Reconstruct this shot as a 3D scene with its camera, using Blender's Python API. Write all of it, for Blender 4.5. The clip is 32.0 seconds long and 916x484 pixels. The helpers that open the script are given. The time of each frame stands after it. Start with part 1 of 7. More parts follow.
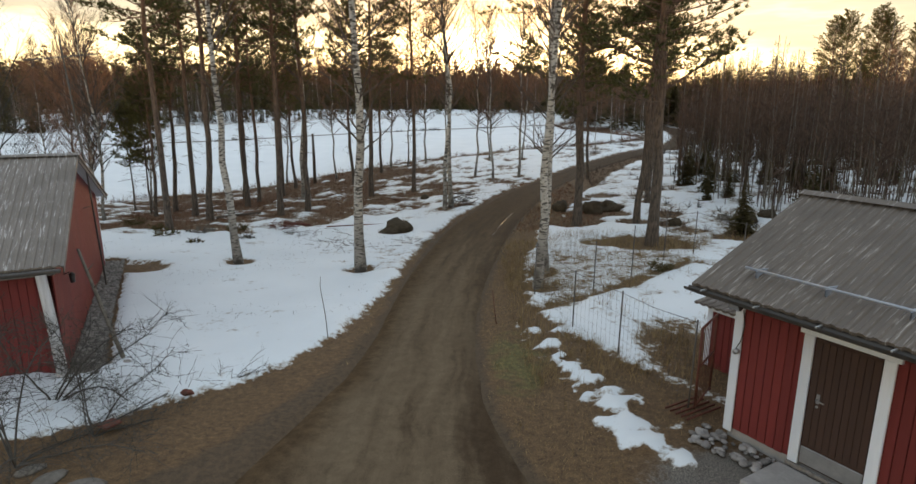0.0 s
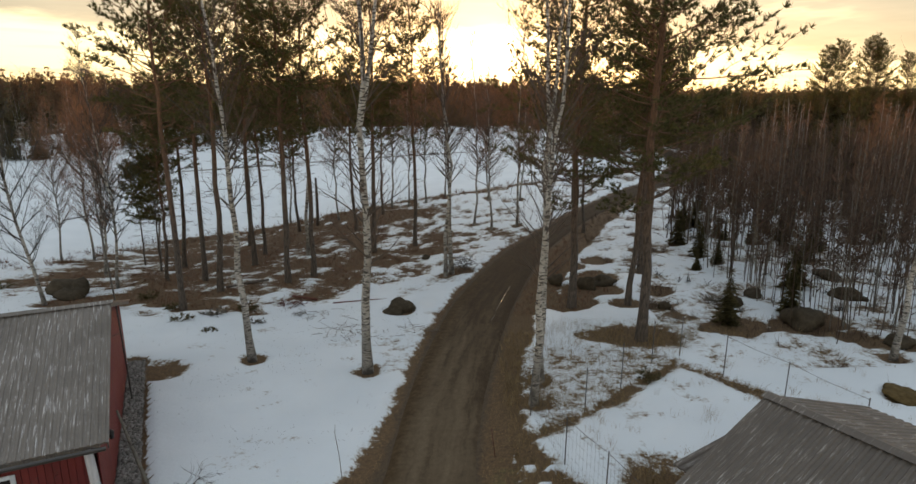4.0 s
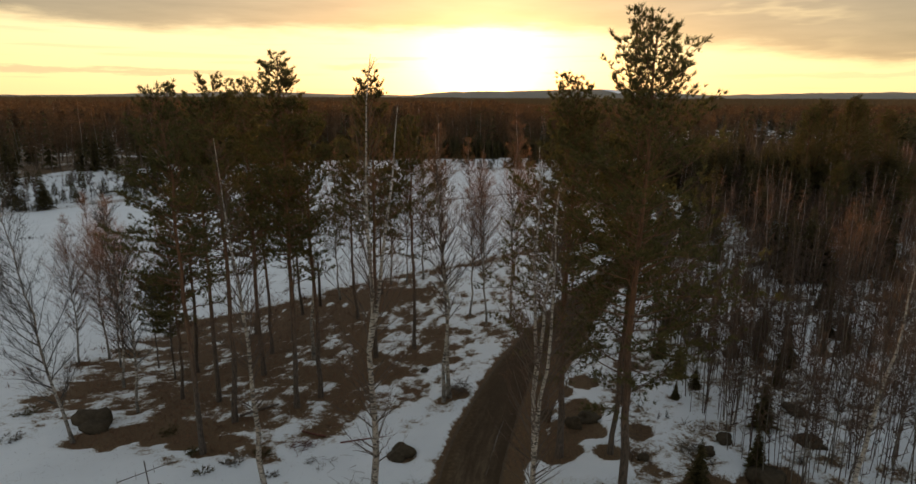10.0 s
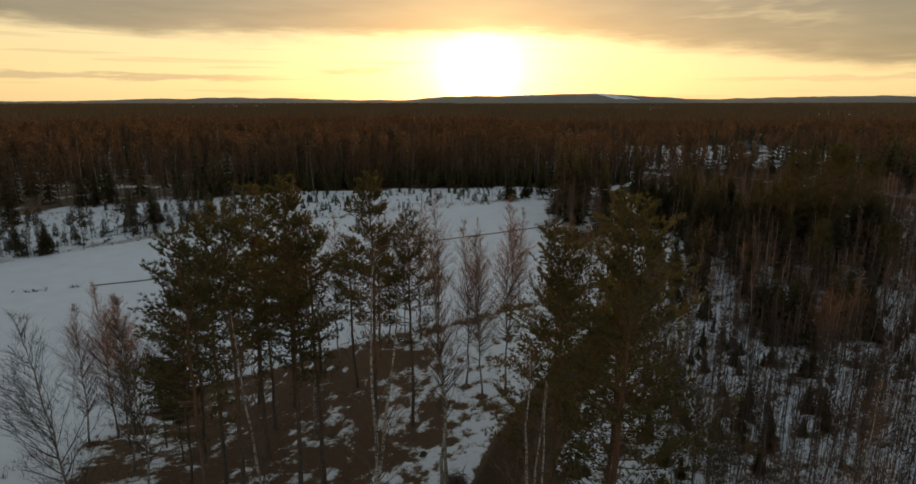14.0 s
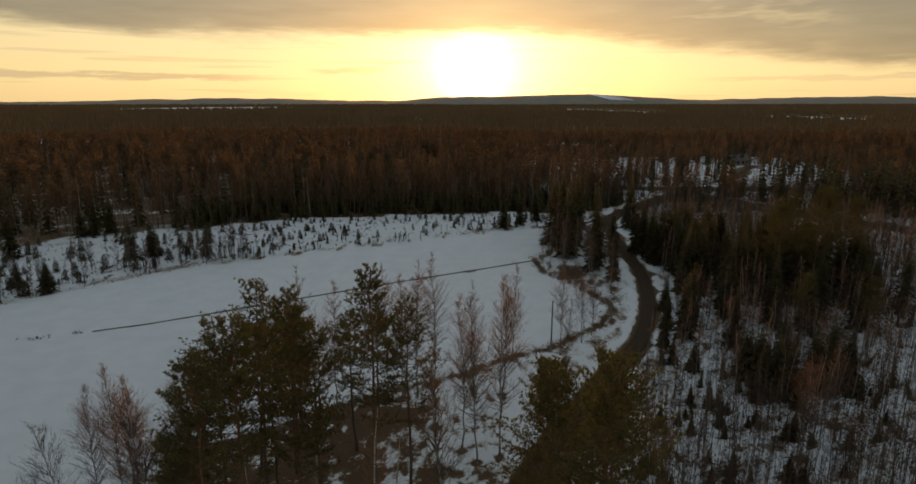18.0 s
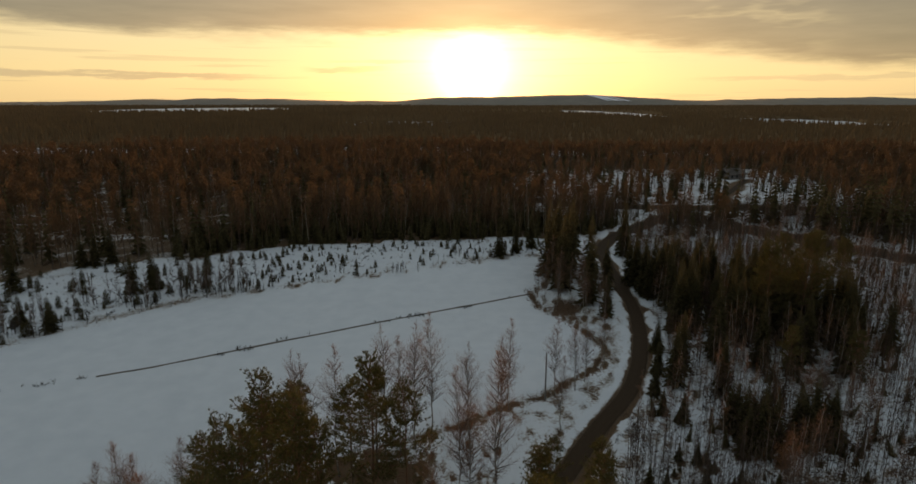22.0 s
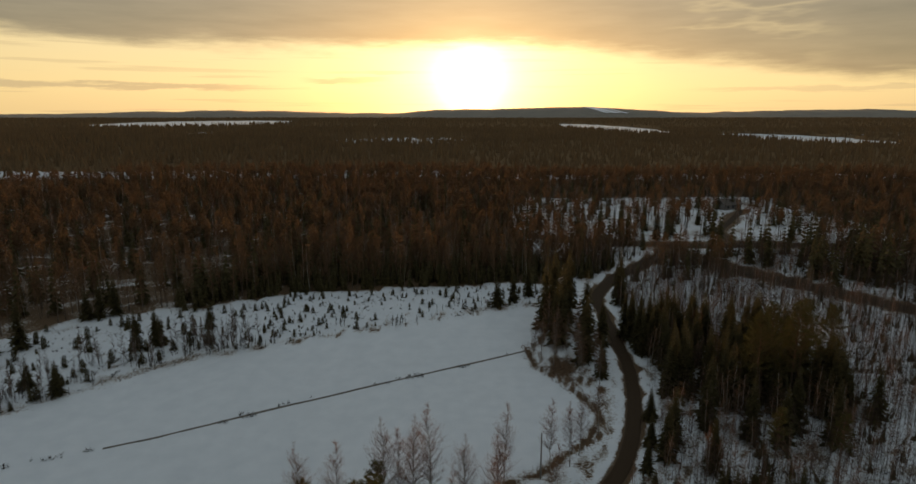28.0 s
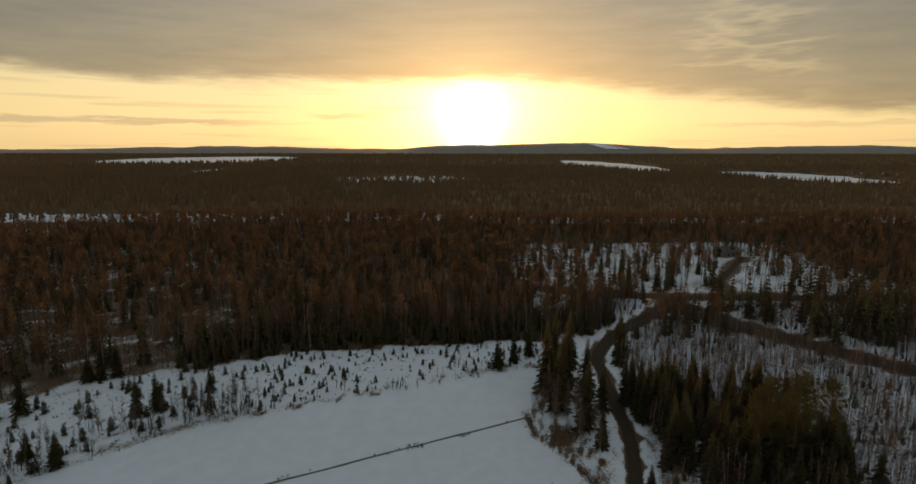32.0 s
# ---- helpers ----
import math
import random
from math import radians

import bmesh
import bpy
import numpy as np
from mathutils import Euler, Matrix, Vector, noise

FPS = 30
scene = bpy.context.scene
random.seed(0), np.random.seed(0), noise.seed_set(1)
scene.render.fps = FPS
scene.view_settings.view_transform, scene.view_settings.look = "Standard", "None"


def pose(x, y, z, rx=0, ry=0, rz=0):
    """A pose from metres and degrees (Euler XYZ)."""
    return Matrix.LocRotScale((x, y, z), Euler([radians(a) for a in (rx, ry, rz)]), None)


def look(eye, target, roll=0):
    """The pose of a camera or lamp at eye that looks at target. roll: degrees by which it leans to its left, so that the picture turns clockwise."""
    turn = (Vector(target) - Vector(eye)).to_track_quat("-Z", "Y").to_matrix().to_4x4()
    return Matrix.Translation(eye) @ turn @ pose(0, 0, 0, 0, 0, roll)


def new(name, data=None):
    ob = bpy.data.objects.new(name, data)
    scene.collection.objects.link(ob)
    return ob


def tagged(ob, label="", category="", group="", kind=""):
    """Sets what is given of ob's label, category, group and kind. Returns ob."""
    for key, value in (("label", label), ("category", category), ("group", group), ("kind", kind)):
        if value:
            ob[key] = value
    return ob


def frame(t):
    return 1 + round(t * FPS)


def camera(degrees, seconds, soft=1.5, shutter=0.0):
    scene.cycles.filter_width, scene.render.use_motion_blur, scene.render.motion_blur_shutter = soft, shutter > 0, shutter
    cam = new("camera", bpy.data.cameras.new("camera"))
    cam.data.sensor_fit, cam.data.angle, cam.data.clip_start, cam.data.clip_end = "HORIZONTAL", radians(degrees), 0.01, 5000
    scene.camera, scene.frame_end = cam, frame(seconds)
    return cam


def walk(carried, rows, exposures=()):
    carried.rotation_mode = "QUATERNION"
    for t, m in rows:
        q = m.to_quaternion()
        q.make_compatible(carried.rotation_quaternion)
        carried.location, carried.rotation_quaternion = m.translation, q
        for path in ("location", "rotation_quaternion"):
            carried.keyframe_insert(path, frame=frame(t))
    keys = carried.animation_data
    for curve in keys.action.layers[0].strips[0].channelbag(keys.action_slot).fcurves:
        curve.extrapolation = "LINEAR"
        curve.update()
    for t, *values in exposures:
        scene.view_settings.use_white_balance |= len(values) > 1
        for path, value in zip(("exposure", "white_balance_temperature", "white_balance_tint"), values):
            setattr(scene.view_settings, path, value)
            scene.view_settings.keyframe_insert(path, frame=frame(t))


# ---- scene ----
cam = camera(74.61, 32.0)
# seconds, place in metres, yaw, pitch and roll in degrees
ROWS = [
    (0.0, 0.000, 0.000, 5.550, -0.00, -13.48, -0.15),
    (0.5, -0.009, -0.057, 6.017, -0.01, -13.50, -0.13),
    (1.0, -0.019, -0.114, 6.527, -0.02, -13.50, -0.10),
    (1.5, -0.029, -0.173, 7.053, -0.04, -13.49, -0.08),
    (2.0, -0.040, -0.232, 7.563, -0.09, -13.48, -0.06),
    (2.5, -0.051, -0.291, 8.074, -0.11, -13.48, -0.04),
    (3.0, -0.063, -0.351, 8.605, -0.12, -13.47, -0.02),
    (3.5, -0.075, -0.412, 9.162, -0.13, -13.48, -0.02),
    (5.5, -0.125, -0.659, 11.642, -0.20, -13.54, -0.06),
    (6.0, -0.138, -0.721, 12.312, -0.23, -13.57, -0.07),
    (6.5, -0.151, -0.783, 12.987, -0.27, -13.61, -0.08),
    (7.0, -0.164, -0.846, 13.696, -0.32, -13.63, -0.08),
    (7.5, -0.177, -0.909, 14.484, -0.36, -13.64, -0.10),
    (8.0, -0.190, -0.972, 15.260, -0.40, -13.65, -0.11),
    (8.5, -0.202, -1.034, 16.041, -0.46, -13.66, -0.12),
    (9.0, -0.215, -1.097, 16.841, -0.52, -13.66, -0.13),
    (9.5, -0.227, -1.160, 17.669, -0.57, -13.64, -0.13),
    (10.0, -0.239, -1.222, 18.501, -0.63, -13.61, -0.13),
    (10.5, -0.251, -1.284, 19.326, -0.69, -13.57, -0.12),
    (11.0, -0.262, -1.346, 20.171, -0.77, -13.54, -0.11),
    (11.5, -0.273, -1.407, 21.013, -0.84, -13.51, -0.09),
    (12.0, -0.283, -1.469, 21.854, -0.90, -13.48, -0.06),
    (12.5, -0.293, -1.529, 22.724, -0.97, -13.43, -0.03),
    (13.0, -0.302, -1.589, 23.583, -1.02, -13.37, 0.01),
    (13.5, -0.311, -1.649, 24.430, -1.08, -13.31, 0.05),
    (14.0, -0.319, -1.708, 25.310, -1.14, -13.26, 0.08),
    (14.5, -0.326, -1.766, 26.185, -1.21, -13.26, 0.09),
    (16.5, -0.347, -1.992, 29.712, -1.44, -13.29, 0.07),
    (17.0, -0.350, -2.046, 30.595, -1.50, -13.30, 0.07),
    (17.5, -0.352, -2.099, 31.496, -1.55, -13.30, 0.07),
    (18.0, -0.353, -2.152, 32.414, -1.60, -13.30, 0.07),
    (18.5, -0.353, -2.203, 33.351, -1.69, -13.30, 0.07),
    (19.0, -0.352, -2.253, 34.307, -1.73, -13.30, 0.07),
    (19.5, -0.349, -2.302, 35.256, -1.76, -13.31, 0.06),
    (20.0, -0.345, -2.349, 36.197, -1.79, -13.33, 0.04),
    (20.5, -0.340, -2.395, 37.138, -1.81, -13.34, 0.03),
    (21.0, -0.334, -2.440, 38.040, -1.84, -13.36, 0.03),
    (21.5, -0.326, -2.484, 38.922, -1.87, -13.37, 0.02),
    (22.0, -0.317, -2.526, 39.813, -1.91, -13.36, 0.02),
    (22.5, -0.307, -2.567, 40.663, -1.89, -13.38, 0.02),
    (23.0, -0.294, -2.606, 41.515, -1.93, -13.38, 0.01),
    (23.5, -0.281, -2.643, 42.361, -1.94, -13.41, -0.01),
    (24.0, -0.265, -2.679, 43.265, -1.97, -13.42, -0.01),
    (24.5, -0.248, -2.713, 44.206, -1.98, -13.40, -0.01),
    (25.0, -0.229, -2.745, 45.085, -1.98, -13.36, -0.02),
    (25.5, -0.209, -2.775, 45.947, -1.99, -13.31, -0.01),
    (26.5, -0.158, -2.827, 47.630, -1.99, -13.26, -0.01),
    (27.5, -0.108, -2.878, 49.312, -1.96, -12.77, 0.03),
    (28.0, -0.078, -2.898, 50.216, -1.96, -12.40, 0.02),
    (28.5, -0.046, -2.917, 51.097, -1.94, -12.00, 0.01),
    (29.0, -0.012, -2.933, 51.950, -1.91, -11.60, 0.01),
    (29.5, 0.025, -2.947, 52.805, -1.89, -11.19, 0.00),
    (30.0, 0.063, -2.959, 53.675, -1.87, -10.79, -0.00),
    (30.5, 0.104, -2.968, 54.571, -1.85, -10.40, -0.01),
    (31.0, 0.147, -2.975, 55.492, -1.82, -9.99, -0.02),
    (31.5, 0.193, -2.979, 56.390, -1.78, -9.59, -0.03),
    (32.0, 0.241, -2.981, 57.251, -1.76, -9.20, -0.04),
]
walk(cam, [(t, pose(x, y, z, 90 + pitch, roll, yaw)) for t, x, y, z, yaw, pitch, roll in ROWS],
     exposures=[(0.0, 1.52, 7050, 10), (2.0, 1.40, 7050, 10), (3.5, 1.24, 7100, 10), (5.5, 0.97, 7700, 13), (7.0, 0.83, 7800, 13), (10.0, 0.40, 7600, 12), (14.0, -0.04, 7300, 9), (32.0, -0.15, 7350, 8)])

# ---------- sky and sun ----------
SUN_AZ, SUN_EL = radians(3.1), radians(2.6)          # clockwise from +y, above the horizon
SUN_DIR = Vector((math.sin(SUN_AZ) * math.cos(SUN_EL), math.cos(SUN_AZ) * math.cos(SUN_EL), math.sin(SUN_EL)))


class Nodes:
    """Small helper to lay node trees."""

    def __init__(self, tree):
        self.t = tree
        tree.nodes.clear()

    def n(self, kind, **props):
        node = self.t.nodes.new(kind)
        for k, v in props.items():
            if k == "ins":
                for name, val in v.items():
                    if hasattr(val, "is_linked"):
                        self.t.links.new(val, node.inputs[name])
                    else:
                        node.inputs[name].default_value = val
            elif k == "operation":
                node.operation = v
            elif k == "blend_type":
                node.blend_type = v
            elif k == "data_type":
                node.data_type = v
            elif k == "sky_type":
                node.sky_type = v
            elif k == "attribute_name":
                node.attribute_name = v
            elif k == "noise_dimensions":
                node.noise_dimensions = v
        return node

    def math(self, op, a, b=0.0, c=None):
        node = self.t.nodes.new("ShaderNodeMath")
        node.operation = op
        for i, v in enumerate((a, b) if c is None else (a, b, c)):
            if hasattr(v, "is_linked"):
                self.t.links.new(v, node.inputs[i])
            else:
                node.inputs[i].default_value = v
        return node.outputs[0]

    def mix(self, fac, a, b, mode="MIX"):
        node = self.t.nodes.new("ShaderNodeMix")
        node.data_type, node.blend_type = "RGBA", mode
        for i, v in ((0, fac), (6, a), (7, b)):
            if hasattr(v, "is_linked"):
                self.t.links.new(v, node.inputs[i])
            elif i == 0:
                node.inputs[i].default_value = v
            else:
                node.inputs[i].default_value = (*v, 1)
        return node.outputs[2]

    def ramp(self, fac, stops, mode="LINEAR"):
        node = self.t.nodes.new("ShaderNodeValToRGB")
        node.color_ramp.interpolation = mode
        el = node.color_ramp.elements
        while len(el) < len(stops):
            el.new(0.5)
        for e, (p, c) in zip(el, stops):
            e.position, e.color = p, (*c, 1) if len(c) == 3 else c
        self.t.links.new(fac, node.inputs[0])
        return node.outputs[0]

    def noise(self, vec, scale, detail=4.0, rough=0.55):
        node = self.t.nodes.new("ShaderNodeTexNoise")
        node.inputs["Scale"].default_value = scale
        node.inputs["Detail"].default_value = detail
        node.inputs["Roughness"].default_value = rough
        if vec is not None:
            self.t.links.new(vec, node.inputs["Vector"])
        return node.outputs["Fac"]

    def scaled(self, vec, s):
        node = self.t.nodes.new("ShaderNodeMapping")
        node.inputs["Scale"].default_value = s
        self.t.links.new(vec, node.inputs["Vector"])
        return node.outputs[0]


def smooth(nd, v, a, b):
    """0 below a, 1 above b, smooth between."""
    node = nd.t.nodes.new("ShaderNodeMapRange")
    node.interpolation_type = "SMOOTHSTEP"
    nd.t.links.new(v, node.inputs[0])
    node.inputs[1].default_value, node.inputs[2].default_value = a, b
    return node.outputs[0]


world = bpy.data.worlds.new("world")
scene.world = world
world.use_nodes = True
nd = Nodes(world.node_tree)
way = nd.n("ShaderNodeTexCoord").outputs["Generated"]
sep = nd.n("ShaderNodeSeparateXYZ", ins={"Vector": way})
up = sep.outputs["Z"]
sky = nd.n("ShaderNodeTexSky", sky_type="NISHITA")
sky.sun_disc, sky.sun_elevation, sky.sun_rotation = False, SUN_EL, SUN_AZ
dot = nd.n("ShaderNodeVectorMath", operation="DOT_PRODUCT")
nd.t.links.new(way, dot.inputs[0])
dot.inputs[1].default_value = SUN_DIR
near = nd.math("MAXIMUM", dot.outputs["Value"], 0.0)
# the clear strip under the cloud sheet
strip = nd.ramp(nd.math("MULTIPLY", up, 6.0), [(0.0, (0.96, 0.77, 0.43)), (0.2, (1.0, 0.83, 0.48)), (0.55, (0.98, 0.83, 0.52)), (1.0, (0.74, 0.64, 0.46))])
side = smooth(nd, near, 0.55, 1.0)
strip = nd.mix(nd.math("MULTIPLY", side, 0.75), nd.mix(1.0, strip, (0.80, 0.74, 0.68), "MULTIPLY"), strip)
# cloud sheet
stretch = nd.scaled(way, (2.2, 2.2, 15.0))
billow = nd.noise(stretch, 2.6, 6.0, 0.6)
east = sep.outputs["X"]
edge = nd.math("ADD", nd.math("ADD", up, nd.math("MULTIPLY", smooth(nd, east, 0.12, 0.62), 0.050)), nd.math("MULTIPLY", nd.math("SUBTRACT", billow, 0.5), 0.060))
cover = smooth(nd, edge, 0.082, 0.112)
sheet = nd.ramp(nd.math("MULTIPLY", up, 2.5), [(0.0, (0.50, 0.40, 0.27)), (0.28, (0.36, 0.305, 0.235)), (0.55, (0.285, 0.277, 0.253)), (0.8, (0.36, 0.385, 0.40)), (1.0, (0.37, 0.42, 0.48))])
sheet = nd.mix(smooth(nd, near, 0.80, 1.0), nd.mix(1.0, sheet, (0.70, 0.74, 0.80), "MULTIPLY"), sheet)
mottle = nd.noise(nd.scaled(way, (3.0, 3.0, 22.0)), 3.0, 5.0, 0.55)
sheet = nd.mix(0.35, sheet, nd.ramp(mottle, [(0.3, (0.62, 0.60, 0.58)), (0.7, (1.35, 1.25, 1.1))]), "MULTIPLY")
# torn bright wisps at the sheet's southern end
swirl = nd.noise(nd.scaled(way, (2.2, 2.2, 13.0)), 1.6, 4.0, 0.6)
ridge = nd.math("SUBTRACT", 1.0, nd.math("MULTIPLY", nd.math("ABSOLUTE", nd.math("SUBTRACT", swirl, 0.5)), 15.0))
spot = nd.n("ShaderNodeVectorMath", operation="DOT_PRODUCT")
nd.t.links.new(way, spot.inputs[0])
spot.inputs[1].default_value = Vector((0.44, 0.88, 0.115)).normalized()
torn = nd.math("MULTIPLY", nd.math("MAXIMUM", ridge, 0.0), smooth(nd, spot.outputs["Value"], 0.991, 0.999))
sheet = nd.mix(nd.math("MULTIPLY", torn, 0.30), sheet, (0.86, 0.70, 0.42))
colour = nd.mix(cover, strip, sheet)
# thin dark bars of cloud low in the strip
bars = nd.noise(nd.scaled(way, (1.6, 1.6, 60.0)), 2.4, 4.0, 0.5)
bar = nd.math("MULTIPLY", smooth(nd, bars, 0.57, 0.66), nd.math("SUBTRACT", 1.0, cover))
colour = nd.mix(nd.math("MULTIPLY", bar, 0.35), colour, (0.52, 0.42, 0.28))
rag = nd.noise(nd.scaled(way, (7.0, 7.0, 60.0)), 2.0, 5.0, 0.6)
for height, thick, x0, x1, x2, x3, dense in ((0.034, 0.0055, -0.75, -0.58, -0.34, -0.22, 0.75), (0.046, 0.0060, -0.22, -0.17, -0.11, -0.06, 0.8), (0.058, 0.0045, -0.12, -0.09, -0.05, -0.03, 0.7), (0.030, 0.004, 0.36, 0.46, 0.6, 0.75, 0.4)):
    off = nd.math("ABSOLUTE", nd.math("SUBTRACT", up, nd.math("ADD", height - 0.010, nd.math("MULTIPLY", rag, 0.020))))
    body = nd.math("SUBTRACT", 1.0, smooth(nd, off, thick * 0.3, thick))
    span = nd.math("MULTIPLY", smooth(nd, east, x0, x1), nd.math("SUBTRACT", 1.0, smooth(nd, east, x2, x3)))
    colour = nd.mix(nd.math("MULTIPLY", nd.math("MULTIPLY", body, span), dense), colour, (0.50, 0.42, 0.29))
colour = nd.mix(0.03, colour, sky.outputs["Color"], "ADD")
# the sun's glow in thin cloud
core = nd.math("ADD", nd.math("MULTIPLY", nd.math("POWER", near, 1100.0), 2.8), nd.math("MULTIPLY", nd.math("POWER", near, 200.0), 0.9))
core = nd.math("MULTIPLY", core, nd.math("ADD", 0.45, nd.math("MULTIPLY", swirl, 1.1)))
halo = nd.math("MULTIPLY", nd.math("POWER", near, 45.0), 0.45)
veil = nd.math("SUBTRACT", 1.0, nd.math("MULTIPLY", cover, 0.8))
glow = nd.mix(1.0, (1.0, 0.84, 0.50), nd.math("MULTIPLY", nd.math("ADD", core, halo), veil), "MULTIPLY")
colour = nd.mix(1.0, colour, glow, "ADD")
back = nd.n("ShaderNodeBackground", ins={"Color": colour, "Strength": 1.0})
nd.n("ShaderNodeOutputWorld", ins={"Surface": back.outputs[0]})

lamp = bpy.data.lights.new("sun", "SUN")
lamp.energy, lamp.angle, lamp.color = 4.0, radians(4), (1.0, 0.56, 0.22)
sun = new("sun", lamp)
sun.matrix_world = look((0, 0, 60), Vector((0, 0, 60)) - SUN_DIR)

# ---------- materials ----------
def material(name, build):
    m = bpy.data.materials.new(name)
    m.use_nodes = True
    nd = Nodes(m.node_tree)
    coords = nd.n("ShaderNodeTexCoord").outputs["Object"]
    bsdf = nd.n("ShaderNodeBsdfPrincipled")
    nd.n("ShaderNodeOutputMaterial", ins={"Surface": bsdf.outputs[0]})
    build(nd, coords, bsdf)
    return m


def put(nd, bsdf, colour=None, rough=None, bump=None, strength=0.3, dist=0.02, metal=0.0):
    if colour is not None:
        nd.t.links.new(colour, bsdf.inputs["Base Color"])
    if rough is not None:
        if hasattr(rough, "is_linked"):
            nd.t.links.new(rough, bsdf.inputs["Roughness"])
        else:
            bsdf.inputs["Roughness"].default_value = rough
    bsdf.inputs["Metallic"].default_value = metal
    if bump is not None:
        b = nd.n("ShaderNodeBump", ins={"Height": bump, "Strength": strength, "Distance": dist})
        nd.t.links.new(b.outputs[0], bsdf.inputs["Normal"])


def plain(name, a, b, scale=6.0, rough=0.7, bump=0.3, dist=0.01, metal=0.0, stretch=(1, 1, 1), island=0.0):
    """Two colours mixed by grain at two scales; island: how much loose pieces differ."""

    def build(nd, co, bsdf):
        v = nd.scaled(co, stretch)
        n1, n2 = nd.noise(v, scale, 5.0, 0.6), nd.noise(v, scale * 9, 3.0, 0.6)
        f = nd.math("ADD", nd.math("MULTIPLY", n1, 0.7), nd.math("MULTIPLY", n2, 0.3))
        col = nd.ramp(f, [(0.3, a), (0.7, b)])
        if island:
            rnd = nd.n("ShaderNodeNewGeometry").outputs["Random Per Island"]
            col = nd.mix(1.0, col, nd.ramp(rnd, [(0.0, (1 - island,) * 3), (1.0, (1 + island,) * 3)]), "MULTIPLY")
        put(nd, bsdf, col, rough, f, bump, dist, metal)

    return material(name, build)


def ground_build(nd, co, bsdf):
    at = nd.n("ShaderNodeAttribute", attribute_name="zone")
    zone, mud = at.outputs["Color"], at.outputs["Alpha"]
    s = nd.n("ShaderNodeSeparateColor", ins={"Color": zone})
    bare, green, gravel = s.outputs[0], s.outputs[1], s.outputs[2]
    fine, mid, big = nd.noise(co, 9.0, 6.0, 0.65), nd.noise(co, 2.2, 5.0, 0.6), nd.noise(co, 0.35, 3.0, 0.5)
    wob = nd.math("ADD", bare, nd.math("MULTIPLY", nd.math("SUBTRACT", nd.math("ADD", nd.math("MULTIPLY", fine, 0.45), nd.math("MULTIPLY", mid, 0.55)), 0.5), 1.35))
    cut = smooth(nd, wob, 0.47, 0.53)
    snow = nd.mix(smooth(nd, wob, 0.33, 0.52), nd.ramp(big, [(0.3, (0.60, 0.65, 0.68)), (0.7, (0.665, 0.712, 0.738))]), (0.30, 0.27, 0.225))
    grit = nd.noise(co, 45.0, 3.0, 0.6)
    straw = nd.ramp(nd.math("ADD", nd.math("MULTIPLY", fine, 0.5), nd.math("MULTIPLY", grit, 0.5)), [(0.34, (0.031, 0.019, 0.010)), (0.5, (0.102, 0.060, 0.027)), (0.66, (0.192, 0.120, 0.056))])
    moss = nd.ramp(fine, [(0.35, (0.050, 0.047, 0.016)), (0.65, (0.140, 0.122, 0.042))])
    stone = nd.ramp(grit, [(0.35, (0.055, 0.048, 0.040)), (0.65, (0.20, 0.18, 0.155))])
    earth = nd.mix(smooth(nd, nd.math("ADD", green, nd.math("MULTIPLY", nd.math("SUBTRACT", mid, 0.5), 1.35)), 0.35, 0.75), straw, moss)
    earth = nd.mix(smooth(nd, nd.math("ADD", gravel, nd.math("MULTIPLY", nd.math("SUBTRACT", fine, 0.5), 0.7)), 0.35, 0.65), earth, stone)
    dirt = nd.ramp(nd.math("ADD", nd.math("MULTIPLY", fine, 0.6), nd.math("MULTIPLY", grit, 0.4)), [(0.35, (0.040, 0.026, 0.014)), (0.65, (0.104, 0.069, 0.038))])
    earth = nd.mix(smooth(nd, nd.math("ADD", mud, nd.math("MULTIPLY", nd.math("SUBTRACT", mid, 0.5), 0.9)), 0.3, 0.7), earth, dirt)
    put(nd, bsdf, nd.mix(cut, snow, earth), nd.ramp(cut, [(0, (0.6,) * 3), (1, (0.95,) * 3)]),
        nd.math("ADD", nd.math("MULTIPLY", fine, 0.7), nd.math("MULTIPLY", nd.math("MULTIPLY", grit, cut), 0.5)), 0.5, 0.045)


